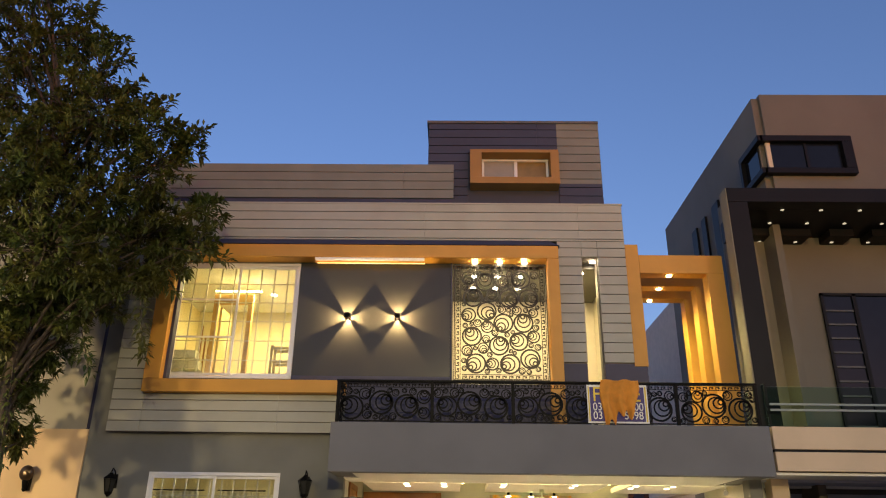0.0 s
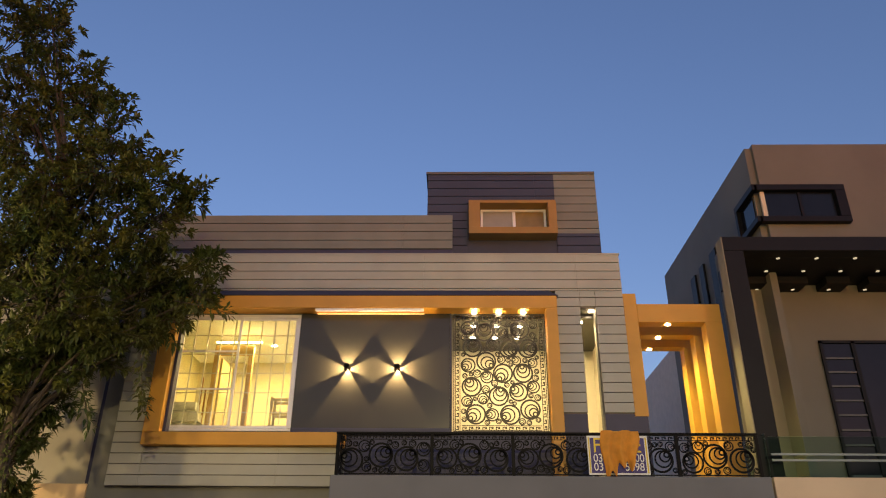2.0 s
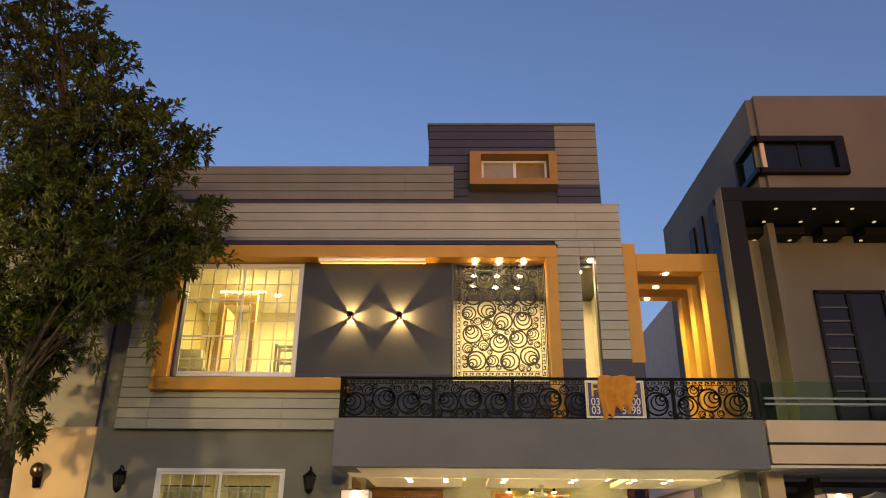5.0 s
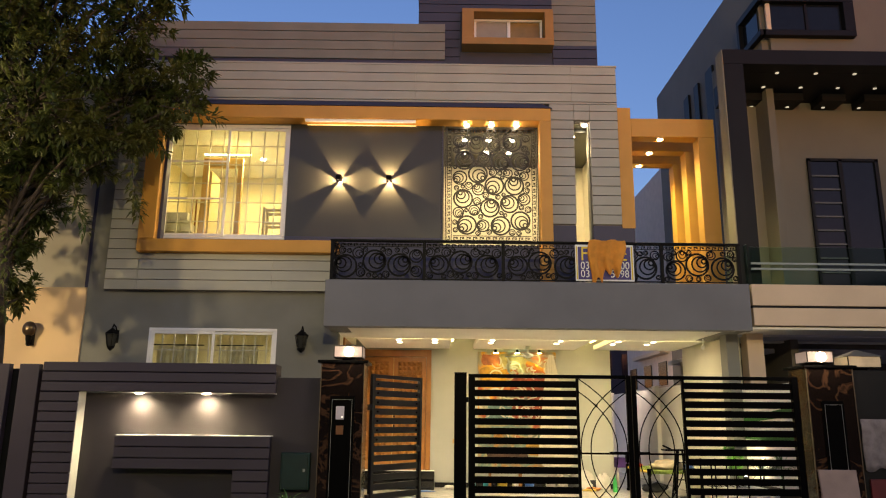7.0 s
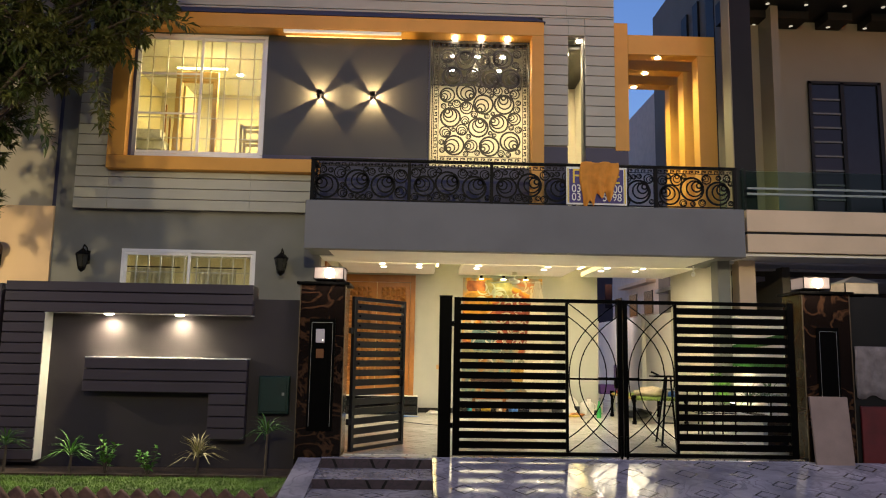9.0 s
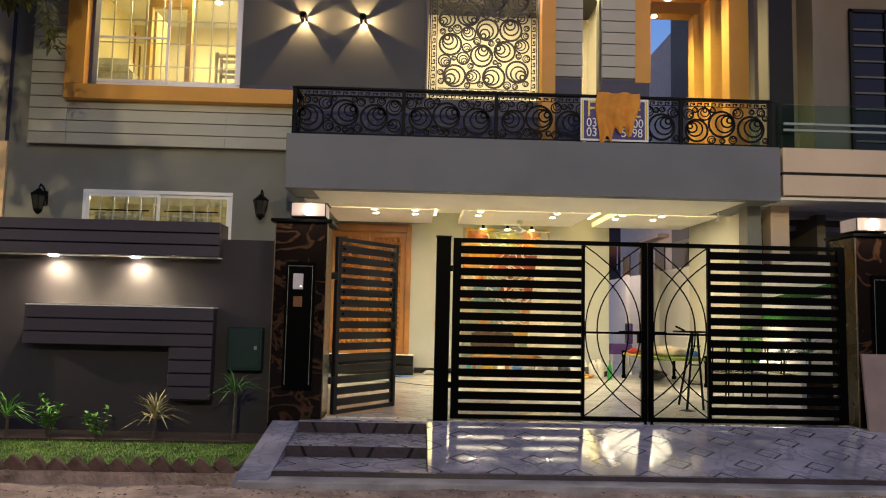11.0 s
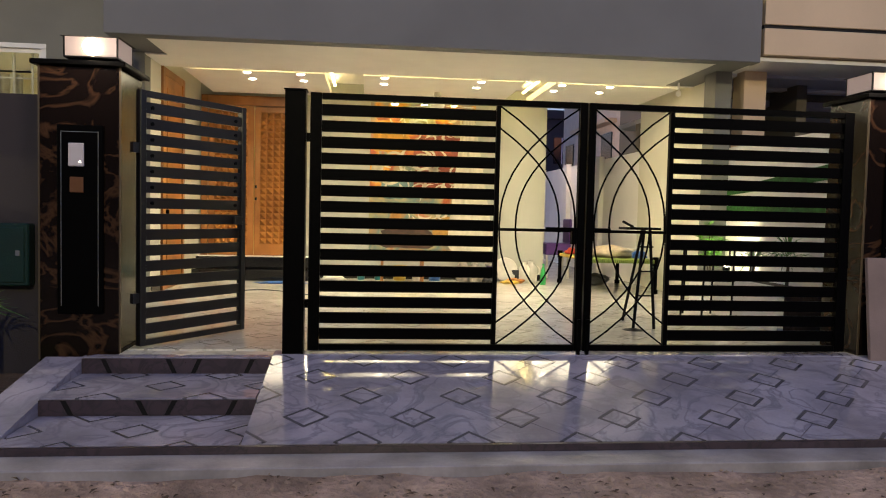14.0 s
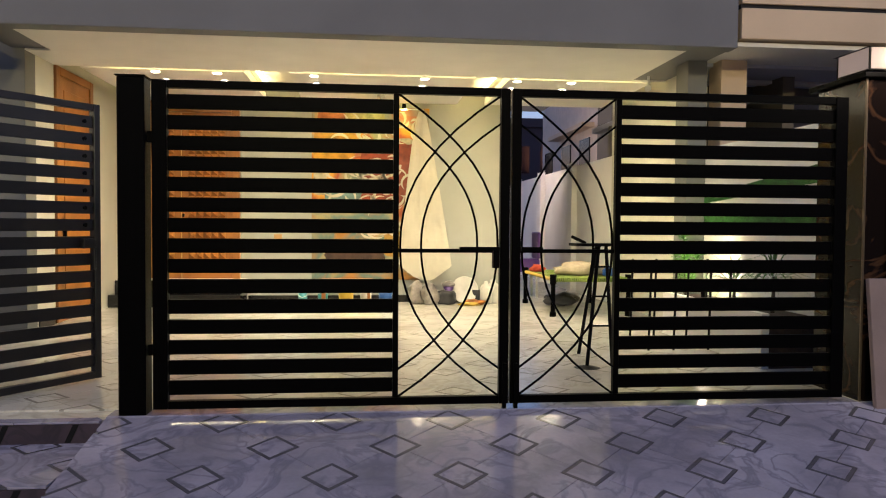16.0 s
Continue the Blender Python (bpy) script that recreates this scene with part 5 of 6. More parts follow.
boxpart("door_frame", WOOD, sd, -2.002, -1.965, 15.3295, 16.2905, 3.201, 3.3, 0.005)
boxpart("door_handle", IRON, sd, -1.974, -1.93, 15.38, 15.41, 1.25, 1.37, 0.004)
boxpart("skirting", GRANITE, sd, -2.002, -1.985, 14.76, 15.215, 0.252, 0.36)
sbox("baseboard", GRANITE, "dark skirting of the carport rear wall", "baseboard", -0.14, 3.88, 17.585, 17.599, 0.252, 0.36)

pic = thing("wall_painting", "tall abstract painting in orange, red and teal with white brush strokes", "painting")
PM = bpy.data.materials.new("abstract_paint")
PM.use_nodes = True
nt = PM.node_tree
b = nt.nodes["Principled BSDF"]
b.inputs["Roughness"].default_value = 0.45
geo = nt.nodes.new("ShaderNodeNewGeometry")
sep = nt.nodes.new("ShaderNodeSeparateXYZ")
nt.links.new(geo.outputs["Position"], sep.inputs[0])
nz = nt.nodes.new("ShaderNodeTexNoise")
nz.inputs["Scale"].default_value, nz.inputs["Detail"].default_value, nz.inputs["Distortion"].default_value = 1.4, 5, 0.8
nt.links.new(geo.outputs["Position"], nz.inputs["Vector"])
ma = nt.nodes.new("ShaderNodeMath")
ma.operation = 'MULTIPLY_ADD'
ma.inputs[1].default_value, ma.inputs[2].default_value = 0.2, -0.25
nt.links.new(sep.outputs["Z"], ma.inputs[0])
mb = nt.nodes.new("ShaderNodeMath")
mb.operation = 'ADD'
nt.links.new(ma.outputs[0], mb.inputs[0])
nt.links.new(nz.outputs["Fac"], mb.inputs[1])
ramp_ = nt.nodes.new("ShaderNodeValToRGB")
er = ramp_.color_ramp
er.elements[0].position, er.elements[0].color = 0.25, (0.05, 0.03, 0.02, 1)
er.elements[1].position, er.elements[1].color = 0.98, (0.55, 0.13, 0.02, 1)
for pos, col in ((0.4, (0.45, 0.2, 0.03)), (0.5, (0.12, 0.2, 0.17)), (0.6, (0.4, 0.33, 0.15)), (0.68, (0.4, 0.07, 0.02)), (0.78, (0.75, 0.35, 0.02)), (0.86, (0.3, 0.3, 0.22))):
    e = er.elements.new(pos)
    e.color = (*col, 1)
nt.links.new(mb.outputs[0], ramp_.inputs[0])
nt.links.new(ramp_.outputs[0], b.inputs["Base Color"])
boxpart("canvas", PM, pic, 0.82, 2.62, 17.56, 17.598, 0.60, 3.26, 0.004)
rf = random.Random(15)
for nm, col, x0, x1, z0, z1 in (("amber", (0.62, 0.3, 0.02), 0.84, 1.5, 2.42, 2.92), ("pale_gold", (0.6, 0.45, 0.16), 1.3, 1.95, 2.86, 3.22), ("brick_red", (0.33, 0.06, 0.02), 1.55, 2.58, 1.75, 2.75), ("vermilion", (0.52, 0.14, 0.03), 0.9, 1.35, 2.95, 3.2),
                                  ("dusty_teal", (0.16, 0.27, 0.25), 0.98, 1.7, 1.62, 2.1), ("stone_grey", (0.42, 0.38, 0.28), 1.75, 2.4, 2.55, 2.8), ("cream", (0.62, 0.54, 0.36), 0.84, 1.05, 1.9, 2.25), ("umber", (0.07, 0.035, 0.02), 1.0, 1.95, 0.78, 1.12), ("ochre", (0.5, 0.27, 0.04), 1.9, 2.55, 0.95, 1.35)):
    bm = bmesh.new()
    edge_ = []
    for k in range(28):
        a = 2 * math.pi * k / 28
        c_, s_ = math.cos(a), math.sin(a)
        q_ = 1 / max(abs(c_), abs(s_)) * (0.88 + 0.12 * rf.random())
        edge_.append(((x0 + x1) / 2 + (x1 - x0) / 2 * c_ * q_, (z0 + z1) / 2 + (z1 - z0) / 2 * s_ * q_))
    lift = 0.0012 + 0.0003 * rf.random()
    prism(bm, edge_, 'y', 17.5595 - lift, 17.5595)
    part("colour_field", bm, mat(nm + "_artist_paint", col, 0.45, vary=0.3, scale=7, bump=0.3, fine=40), pic)
STROKE = mat("ivory_brush_paint", (0.62, 0.55, 0.4), 0.5, vary=0.1)
rd = random.Random(8)
for k in range(96):
    bm = bmesh.new()
    cx, cz = 1.88 + rd.gauss(0, 0.36), rd.choice((2.98, 2.85, 2.7, 2.35, 2.15, 1.95, 1.75, 1.4)) + rd.gauss(0, 0.06)
    a, r, w0 = rd.uniform(0, 6.28), rd.uniform(0.05, 0.17), rd.uniform(0.012, 0.026)
    arc = rd.uniform(1.2, 3.6)
    n = 9
    inn, out = [], []
    for i in range(n + 1):
        t = a + arc * i / n
        ww = w0 * math.sin(math.pi * (i + 0.4) / (n + 0.8))
        for lst, rr in ((inn, r - ww), (out, r + ww)):
            lst.append(bm.verts.new((min(2.6, max(0.84, cx + rr * math.cos(t) * 1.2)), 17.557, min(3.2, cz + rr * math.sin(t)))))
    for i in range(n):
        bm.faces.new((inn[i], inn[i + 1], out[i + 1], out[i]))
    part("brush_stroke", bm, STROKE, pic)
for x, c in ((1.22, (1, 0.95, 0.35)), (1.72, (0.75, 1.0, 0.45)), (2.22, (1.0, 0.7, 0.15))):
    ps = thing("picture_spot", "small coloured spot lamp over the painting", "spot lamp", "picture spots")
    bm = bmesh.new()
    tube(bm, (x, 17.40, 3.30), (x, 17.42, 3.22), 0.03, 0.035, 12)
    part("housing", bm, BLACK, ps)
    bm = bmesh.new()
    lathe(bm, LENS[::-1], (x, 17.42, 3.212), 14)
    part("lens", bm, glow("spot_" + str(int(x * 100)), c, 25), ps)
    lamp("picture_spot_light", 'SPOT', (x, 17.40, 3.17), 10, c, 0.02, (x, 17.6, 2.6), 80, 0.8)
ps = thing("ceiling_fan", "cream three-bladed ceiling fan at rest in the carport", "ceiling fan")
bm = bmesh.new()
lathe(bm, [(0.02, 0.0), (0.11, 0.02), (0.12, 0.07), (0.05, 0.1), (0.015, 0.12), (0.015, 0.36)], (1.85, 16.5, 3.04), 20)
part("motor", bm, CREAM, ps, "", True)
bm = bmesh.new()
lathe(bm, [(0.06, 0), (0.05, 0.06), (0.02, 0.065)], (1.85, 16.5, 3.235), 16)
part("canopy", bm, CREAM, ps)
for k in range(3):
    bm = bmesh.new()
    box(bm, 0.12, 0.62, -0.06, 0.06, 0.0, 0.008, 0.003)
    o = part("blade", bm, CREAM, ps)
    o.matrix_basis = pose(1.85, 16.5, 3.09, 6, 0, 15 + 120 * k)

# plastic sheet hung beside the painting
SHEET = mat("milky_plastic_sheet", (0.74, 0.68, 0.52), 0.3, vary=0.07, scale=3, bump=1.0, fine=11)
SHEET.node_tree.nodes["Principled BSDF"].inputs["Alpha"].default_value = 0.84
bm = bmesh.new()
n, m_ = 18, 26
rows = []
for j in range(m_ + 1):
    v = j / m_
    lo_, hi_ = 2.45 - 0.30 * v ** 0.7, 2.55 + 0.42 * v ** 0.9
    rows.append([bm.verts.new((lo_ + (hi_ - lo_) * i / n, 17.50 - 0.05 * abs(noise.noise((i * 0.5, j * 0.35, 1))) - 0.06 * v, 3.2 - (2.35 + 0.25 * math.sin(i / n * 3.1)) * v + 0.02 * noise.noise((i, j * 0.6, 4)))) for i in range(n + 1)])
for a, b in zip(rows, rows[1:]):
    for i in range(n):
        bm.faces.new((a[i], a[i + 1], b[i + 1], b[i]))
ob = tagged(part("plastic_sheet", bm, SHEET, None, "", True), "crumpled milky plastic sheet hanging beside the painting", "plastic sheet")

# ---- clutter along the rear wall ----


def turned(name, label, category, profile, at, material, group=""):
    t = thing(name, label, category, group)
    bm = bmesh.new()
    lathe(bm, profile, at, 18)
    part("body", bm, material, t, "", True)
    return t


GREENP = mat("green_bottle_plastic", (0.05, 0.4, 0.1), 0.15, vary=0.1, bump=0)
WHITEP = mat("white_plastic", (0.65, 0.62, 0.55), 0.4, vary=0.08, bump=0)
PURPLE = mat("purple_plastic", (0.12, 0.05, 0.25), 0.35, vary=0.1, bump=0)
BLUEP = mat("blue_plastic", (0.03, 0.12, 0.4), 0.4, vary=0.1, bump=0)
TEALP = mat("teal_plastic", (0.03, 0.25, 0.28), 0.4, vary=0.1, bump=0)
YELL = mat("yellow_plastic", (0.6, 0.4, 0.05), 0.4, vary=0.1, bump=0)
DARKP = mat("dark_plastic", (0.03, 0.03, 0.035), 0.4, vary=0.1, bump=0)
BAG = mat("thin_white_bag", (0.36, 0.32, 0.28), 0.3, vary=0.3, scale=8, bump=0.8, fine=25)
bt = turned("bottle", "green plastic soft drink bottle on the floor", "bottle", [(0.045, 0), (0.05, 0.02), (0.048, 0.18), (0.03, 0.26), (0.016, 0.3), (0.016, 0.33)], (3.72, 16.9, 0.25), GREENP)
bm = bmesh.new()
lathe(bm, [(0.018, 0.33), (0.018, 0.352)], (3.72, 16.9, 0.25), 12)
part("cap", bm, GREENP, bt)
turned("canister", "white plastic canister on the floor", "canister", [(0.09, 0), (0.095, 0.02), (0.095, 0.24), (0.06, 0.29), (0.03, 0.3), (0.03, 0.34)], (3.5, 17.35, 0.25), WHITEP)
turned("paint_can", "dark paint can on the floor", "paint can", [(0.08, 0), (0.08, 0.2), (0.075, 0.205)], (3.36, 17.42, 0.25), DARKP)
bs = thing("basin", "round cream basin leaning on the wall", "basin")
bm = bmesh.new()
lathe(bm, [(0.12, -0.05), (0.2, 0.0), (0.21, 0.03), (0.19, 0.035), (0.1, 0.0)], (0, 0, 0), 24)
o = part("bowl", bm, WHITEP, bs, "", True)
o.matrix_basis = pose(3.17, 17.4, 0.455, 78, 0, 0)
for i, (x, yy, m, r, h, nm) in enumerate(((2.92, 17.4, PURPLE, 0.08, 0.26, "purple paint bucket"), (2.72, 17.42, DARKP, 0.1, 0.18, "dark paint bucket"), (1.95, 17.4, BLUEP, 0.11, 0.18, "blue paint bucket"), (1.0, 17.4, TEALP, 0.08, 0.22, "teal paint bucket"), (0.7, 17.42, TEALP, 0.07, 0.18, "teal paint bucket"), (1.35, 17.4, YELL, 0.12, 0.25, "yellow paint bucket"), (1.65, 17.42, WHITEP, 0.09, 0.2, "white paint bucket"))):
    t = turned("bucket", nm + " on the floor by the wall", "bucket", [(r * 0.85, 0), (r, h), (r * 0.93, h), (r * 0.9, h - 0.02)], (x, yy, 0.25), m, "paint buckets")
    bm = bmesh.new()
    for k in range(8):
        a0, a1 = math.pi * k / 8, math.pi * (k + 1) / 8
        tube(bm, (x + r * math.cos(a0), yy - 0.02 - 0.05 * math.sin(a0), 0.25 + h - 0.02 - 0.06 * math.sin(a0)), (x + r * math.cos(a1), yy - 0.02 - 0.05 * math.sin(a1), 0.25 + h - 0.02 - 0.06 * math.sin(a1)), 0.004, n=5)
    part("handle", bm, STEEL, t)


def lump(name, label, category, at, size, material, seed, group=""):
    bm = bmesh.new()
    bmesh.ops.create_icosphere(bm, subdivisions=3, radius=1)
    for v in bm.verts:
        k = 1 + 0.45 * noise.noise(v.co * 1.6 + Vector((seed, 0, 0))) + 0.15 * noise.noise(v.co * 5 + Vector((0, seed, 0)))
        v.co = Vector((at[0] + v.co.x * size[0] * k, at[1] + v.co.y * size[1] * k, max(at[2], at[2] + size[2] * 0.7 + v.co.z * size[2] * k)))
    return tagged(part(name, bm, material, None, "", True), label, category, group)


lump("plastic_bag", "crumpled white plastic bag on the floor", "bag", (2.4, 17.3, 0.25), (0.13, 0.1, 0.2), BAG, 3)
lump("plastic_bag", "small crumpled pale bag on the purple bucket", "bag", (2.92, 17.38, 0.51), (0.09, 0.07, 0.05), BAG, 7)
lump("dust_cloth", "crumpled yellow cloth on the floor", "cloth", (3.2, 17.05, 0.25), (0.16, 0.08, 0.03), YELL, 5)
lump("rubble_heap", "small heap of pale sweepings near the door step", "heap", (0.25, 17.2, 0.25), (0.2, 0.1, 0.05), WHITEP, 9)
lump("dust_sheet", "blue plastic sheet on the floor by the door", "sheet", (-0.55, 16.6, 0.25), (0.35, 0.15, 0.015), BLUEP, 2)
bm = bmesh.new()
prev = None
for i in range(28):
    t = i / 27
    p = (-1.2 + 1.6 * t, 15.2 + 0.35 * math.sin(t * 5), 0.257)
    if prev:
        tube(bm, prev, p, 0.007, n=6)
    prev = p
tagged(part("cable", bm, DARKP, None), "thin dark cable lying on the marble floor", "cable")

lump("carrier_bag", "large translucent carrier bag slumped on the floor", "bag", (2.62, 17.2, 0.25), (0.12, 0.1, 0.2), BAG, 13)
lump("tool_bag", "black tool bag with tangled leads on the floor", "bag", (2.86, 17.25, 0.25), (0.17, 0.12, 0.13), DARKP, 17)
lump("food_scraps", "orange and yellow wrappers on the floor", "wrappers", (3.28, 17.1, 0.25), (0.17, 0.07, 0.05), mat("orange_wrapper", (0.6, 0.22, 0.04), 0.4, vary=0.4, scale=14, bump=0.4), 19)
jug = turned("jug", "clear-white plastic jug beside the wall", "jug", [(0.1, 0), (0.11, 0.02), (0.11, 0.25), (0.07, 0.3), (0.045, 0.31), (0.045, 0.36)], (3.62, 17.4, 0.25), WHITEP)
bm = bmesh.new()
for k in range(8):
    a0, a1 = math.pi * k / 8, math.pi * (k + 1) / 8
    tube(bm, (3.62 + 0.10 + 0.05 * math.sin(a0), 17.36, 0.25 + 0.2 + 0.07 * math.cos(a0)), (3.62 + 0.10 + 0.05 * math.sin(a1), 17.36, 0.25 + 0.2 + 0.07 * math.cos(a1)), 0.01, n=6)
part("handle", bm, WHITEP, jug)
# work table under the painting
wt = thing("work_bench", "low wooden work bench below the painting", "bench")
boxpart("top", WOOD, wt, 1.0, 1.75, 16.7, 17.1, 0.62, 0.66, 0.004)
for x in (1.04, 1.69):
    for yy in (16.74, 17.04):
        boxpart("leg", WOOD, wt, x - 0.02, x + 0.02, yy - 0.02, yy + 0.02, 0.25, 0.619)
# socket
so = thing("wall_socket", "orange-brown wall socket plate", "socket")
boxpart("plate", mat("tan_plastic", (0.5, 0.28, 0.1), 0.4, vary=0.05, bump=0), so, 0.25, 0.37, 17.585, 17.599, 1.2, 1.3, 0.004)

# ---- string bed ----
bed = thing("string_bed", "black-legged charpai with woven string and bedding", "bed")
bx0, bx1, by0, by1, bz = 4.12, 5.15, 15.65, 17.35, 0.74
for x in (bx0, bx1):
    for yy in (by0, by1):
        bm = bmesh.new()
        lathe(bm, [(0.045, 0), (0.045, 0.06), (0.032, 0.07), (0.032, 0.42), (0.045, 0.44), (0.045, 0.56)], (x, yy, 0.25), 12)
        part("leg", bm, BLACK, bed)
for p, q in (((bx0, by0), (bx1, by0)), ((bx0, by1), (bx1, by1)), ((bx0, by0), (bx0, by1)), ((bx1, by0), (bx1, by1))):
    bm = bmesh.new()
    tube(bm, (*p, bz), (*q, bz), 0.026, n=8)
    part("side_rail", bm, YELL if p[0] == q[0] else BLACK, bed)
WEAVE = mat("lime_yellow_string", (0.24, 0.32, 0.06), 0.8, vary=0.2, scale=20)
bm = bmesh.new()
for i in range(34):
    x = bx0 + 0.03 + (bx1 - bx0 - 0.06) * i / 33
    box(bm, x - 0.011, x + 0.011, by0 - 0.029, by1 + 0.029, bz + 0.008, bz + 0.03)
    box(bm, x - 0.011, x + 0.011, by0 - 0.031, by0 - 0.027, bz - 0.03, bz + 0.03)
part("woven_string", bm, WEAVE, bed, "lime and yellow woven string")
lump("bedding", "crumpled beige bedding on the string bed", "bedding", (4.65, 16.2, 0.772), (0.36, 0.3, 0.10), mat("beige_cotton", (0.5, 0.4, 0.28), 0.9, vary=0.2, bump=0.3), 4)
lump("folded_cloth", "blue folded cloth on the string bed", "cloth", (5.0, 15.95, 0.772), (0.12, 0.12, 0.07), BLUEP, 6)
lump("folded_cloth", "red folded cloth on the string bed", "cloth", (4.2, 16.9, 0.772), (0.1, 0.14, 0.06), mat("red_cotton", (0.45, 0.05, 0.02), 0.9), 8)
lump("cloth_bundle", "dark bundle under the string bed", "bundle", (4.6, 17.0, 0.25), (0.25, 0.2, 0.12), DARKP, 10)
pc = thing("plastic_chair", "purple plastic chair standing in the passage", "chair")
for x in (4.1, 4.5):
    for yy in (18.2, 18.6):
        boxpart("leg", WHITEP, pc, x - 0.02, x + 0.02, yy - 0.02, yy + 0.02, 0.25, 0.68)
boxpart("seat", PURPLE, pc, 4.06, 4.54, 18.16, 18.64, 0.681, 0.90, 0.02)
boxpart("backrest", PURPLE, pc, 4.50, 4.55, 18.16, 18.64, 0.901, 1.35, 0.02)

# folding trestle and wire rack behind the gate
tr = thing("trestle_stand", "black steel trestle stand with a round foot", "stand")
for p, q in (((3.50, 12.1, 0.27), (3.62, 12.2, 1.28)), ((3.62, 12.75, 0.27), (3.60, 12.2, 1.28)), ((3.72, 12.1, 0.27), (3.70, 12.25, 1.28))):
    bm = bmesh.new()
    tube(bm, p, q, 0.016, n=8)
    part("leg", bm, IRON, tr)
boxpart("tray", IRON, tr, 3.40, 3.76, 12.1, 12.35, 1.281, 1.305, 0.003)
bm = bmesh.new()
tube(bm, (3.36, 12.1, 1.36), (3.5, 12.2, 1.31), 0.014, n=8)
part("clamp", bm, IRON, tr)
bm = bmesh.new()
lathe(bm, [(0.11, 0), (0.11, 0.012), (0.03, 0.03)], (3.5, 12.1, 0.25), 16)
part("foot", bm, IRON, tr)
for z in (0.6, 0.85, 1.1):
    boxpart("rung", IRON, tr, 3.55, 3.70, 12.14, 12.15, z, z + 0.015)
rk = thing("wire_rack", "thin black wire rack standing on the carport floor", "rack")
for x in (4.35, 4.6, 4.95, 5.15):
    for yy in (12.9, 13.4):
        bm = bmesh.new()
        tube(bm, (x, yy, 0.25), (x + 0.02, yy, 1.12), 0.012, n=6)
        part("leg", bm, IRON, rk)
for z in (0.7, 0.9, 1.1):
    for yy in (12.9, 13.4):
        bm = bmesh.new()
        tube(bm, (4.35, yy, z), (5.16, yy, z), 0.008, n=6)
        part("rail", bm, IRON, rk)
    for k in range(9):
        bm = bmesh.new()
        tube(bm, (4.37 + 0.097 * k, 12.9, z), (4.37 + 0.097 * k, 13.4, z), 0.005, n=5)
        part("wire", bm, IRON, rk)

# green wall strips and planter beside the drive
TURF = mat("artificial_turf", (0.02, 0.13, 0.015), 0.9, vary=0.3, scale=20, bump=0.8, fine=120)
tf_ = thing("turf_panel", "green artificial turf wedge on the white wall", "turf panel", "turf panels")
bm = bmesh.new()
prism(bm, [(11.5, 2.03), (14.05, 1.80), (14.05, 1.72), (11.5, 1.86)], 'x', 5.43, 5.458)
part("turf", bm, TURF, tf_)
tf_ = thing("turf_panel", "green artificial turf strip on the white wall", "turf panel", "turf panels")
bm = bmesh.new()
prism(bm, [(11.5, 1.60), (14.05, 1.58), (14.05, 1.44), (11.5, 1.42)], 'x', 5.43, 5.458)
part("turf", bm, TURF, tf_)
sbox("planter_edge", WHITE, "raised white side planter wall", "planter", 4.98, 5.05, 12.0, 14.08, 0.25, 0.72)
sbox("planter_soil", SOIL, "soil in the side planter", "soil", 5.05, 5.46, 12.0, 14.08, 0.25, 0.69)
lamp("planter_lamp", 'SPOT', (5.1, 13.2, 0.95), 60, (1, 0.92, 0.5), 0.03, (5.3, 13.8, 1.0), 150, 0.8)
pf = thing("garden_spot", "small lit garden spot lamp among the plants", "spot lamp")
bm = bmesh.new()
lathe(bm, [(0.02, 0.0), (0.03, 0.1), (0.045, 0.11), (0.045, 0.15)], (5.1, 13.34, 0.69), 12)
part("body", bm, BLACK, pf)
bm = bmesh.new()
bmesh.ops.create_icosphere(bm, subdivisions=2, radius=0.035, matrix=Matrix.Translation((5.1, 13.33, 0.86)))
part("lens", bm, BULBHOT, pf)

# ---- plants ----


def leaf_mesh(name, spots, material):
    """Pointed leaves, each folded along its rib: spots of (place, direction, length, width, droop)."""
    vs, fs = [], []
    for p, d, ln, w, dr_ in spots:
        d = d.normalized()
        side = d.cross(Vector((0, 0, 1)))
        if side.length < 0.05:
            side = Vector((1, 0, 0))
        side.normalize()
        up = side.cross(d)
        k = len(vs)
        for f, ww, h in ((0, 0.12, 0), (0.45, 1, 0.06), (1, 0.05, -dr_)):
            c = p + d * (ln * f) + Vector((0, 0, h * ln if f < 1 else h * ln))
            vs += [c - side * (w * ww / 2) + up * (w * 0.12 * ww), c - up * (w * 0.1 * ww), c + side * (w * ww / 2) + up * (w * 0.12 * ww)]
        for a in (0, 3):
            fs += [(k + a, k + a + 1, k + a + 4, k + a + 3), (k + a + 1, k + a + 2, k + a + 5, k + a + 4)]
    me = bpy.data.meshes.new(name)
    me.from_pydata(vs, [], fs)
    me.materials.append(material)
    return me


GREENL = mat("shrub_leaf", (0.07, 0.2, 0.025), 0.5, vary=0.2, scale=4, bump=0, island=0.35)
PALE = mat("cordyline_leaf", (0.3, 0.26, 0.12), 0.5, vary=0.2, scale=4, bump=0, island=0.3)
PALMG = mat("palm_leaf", (0.06, 0.15, 0.03), 0.5, vary=0.2, scale=4, bump=0, island=0.35)


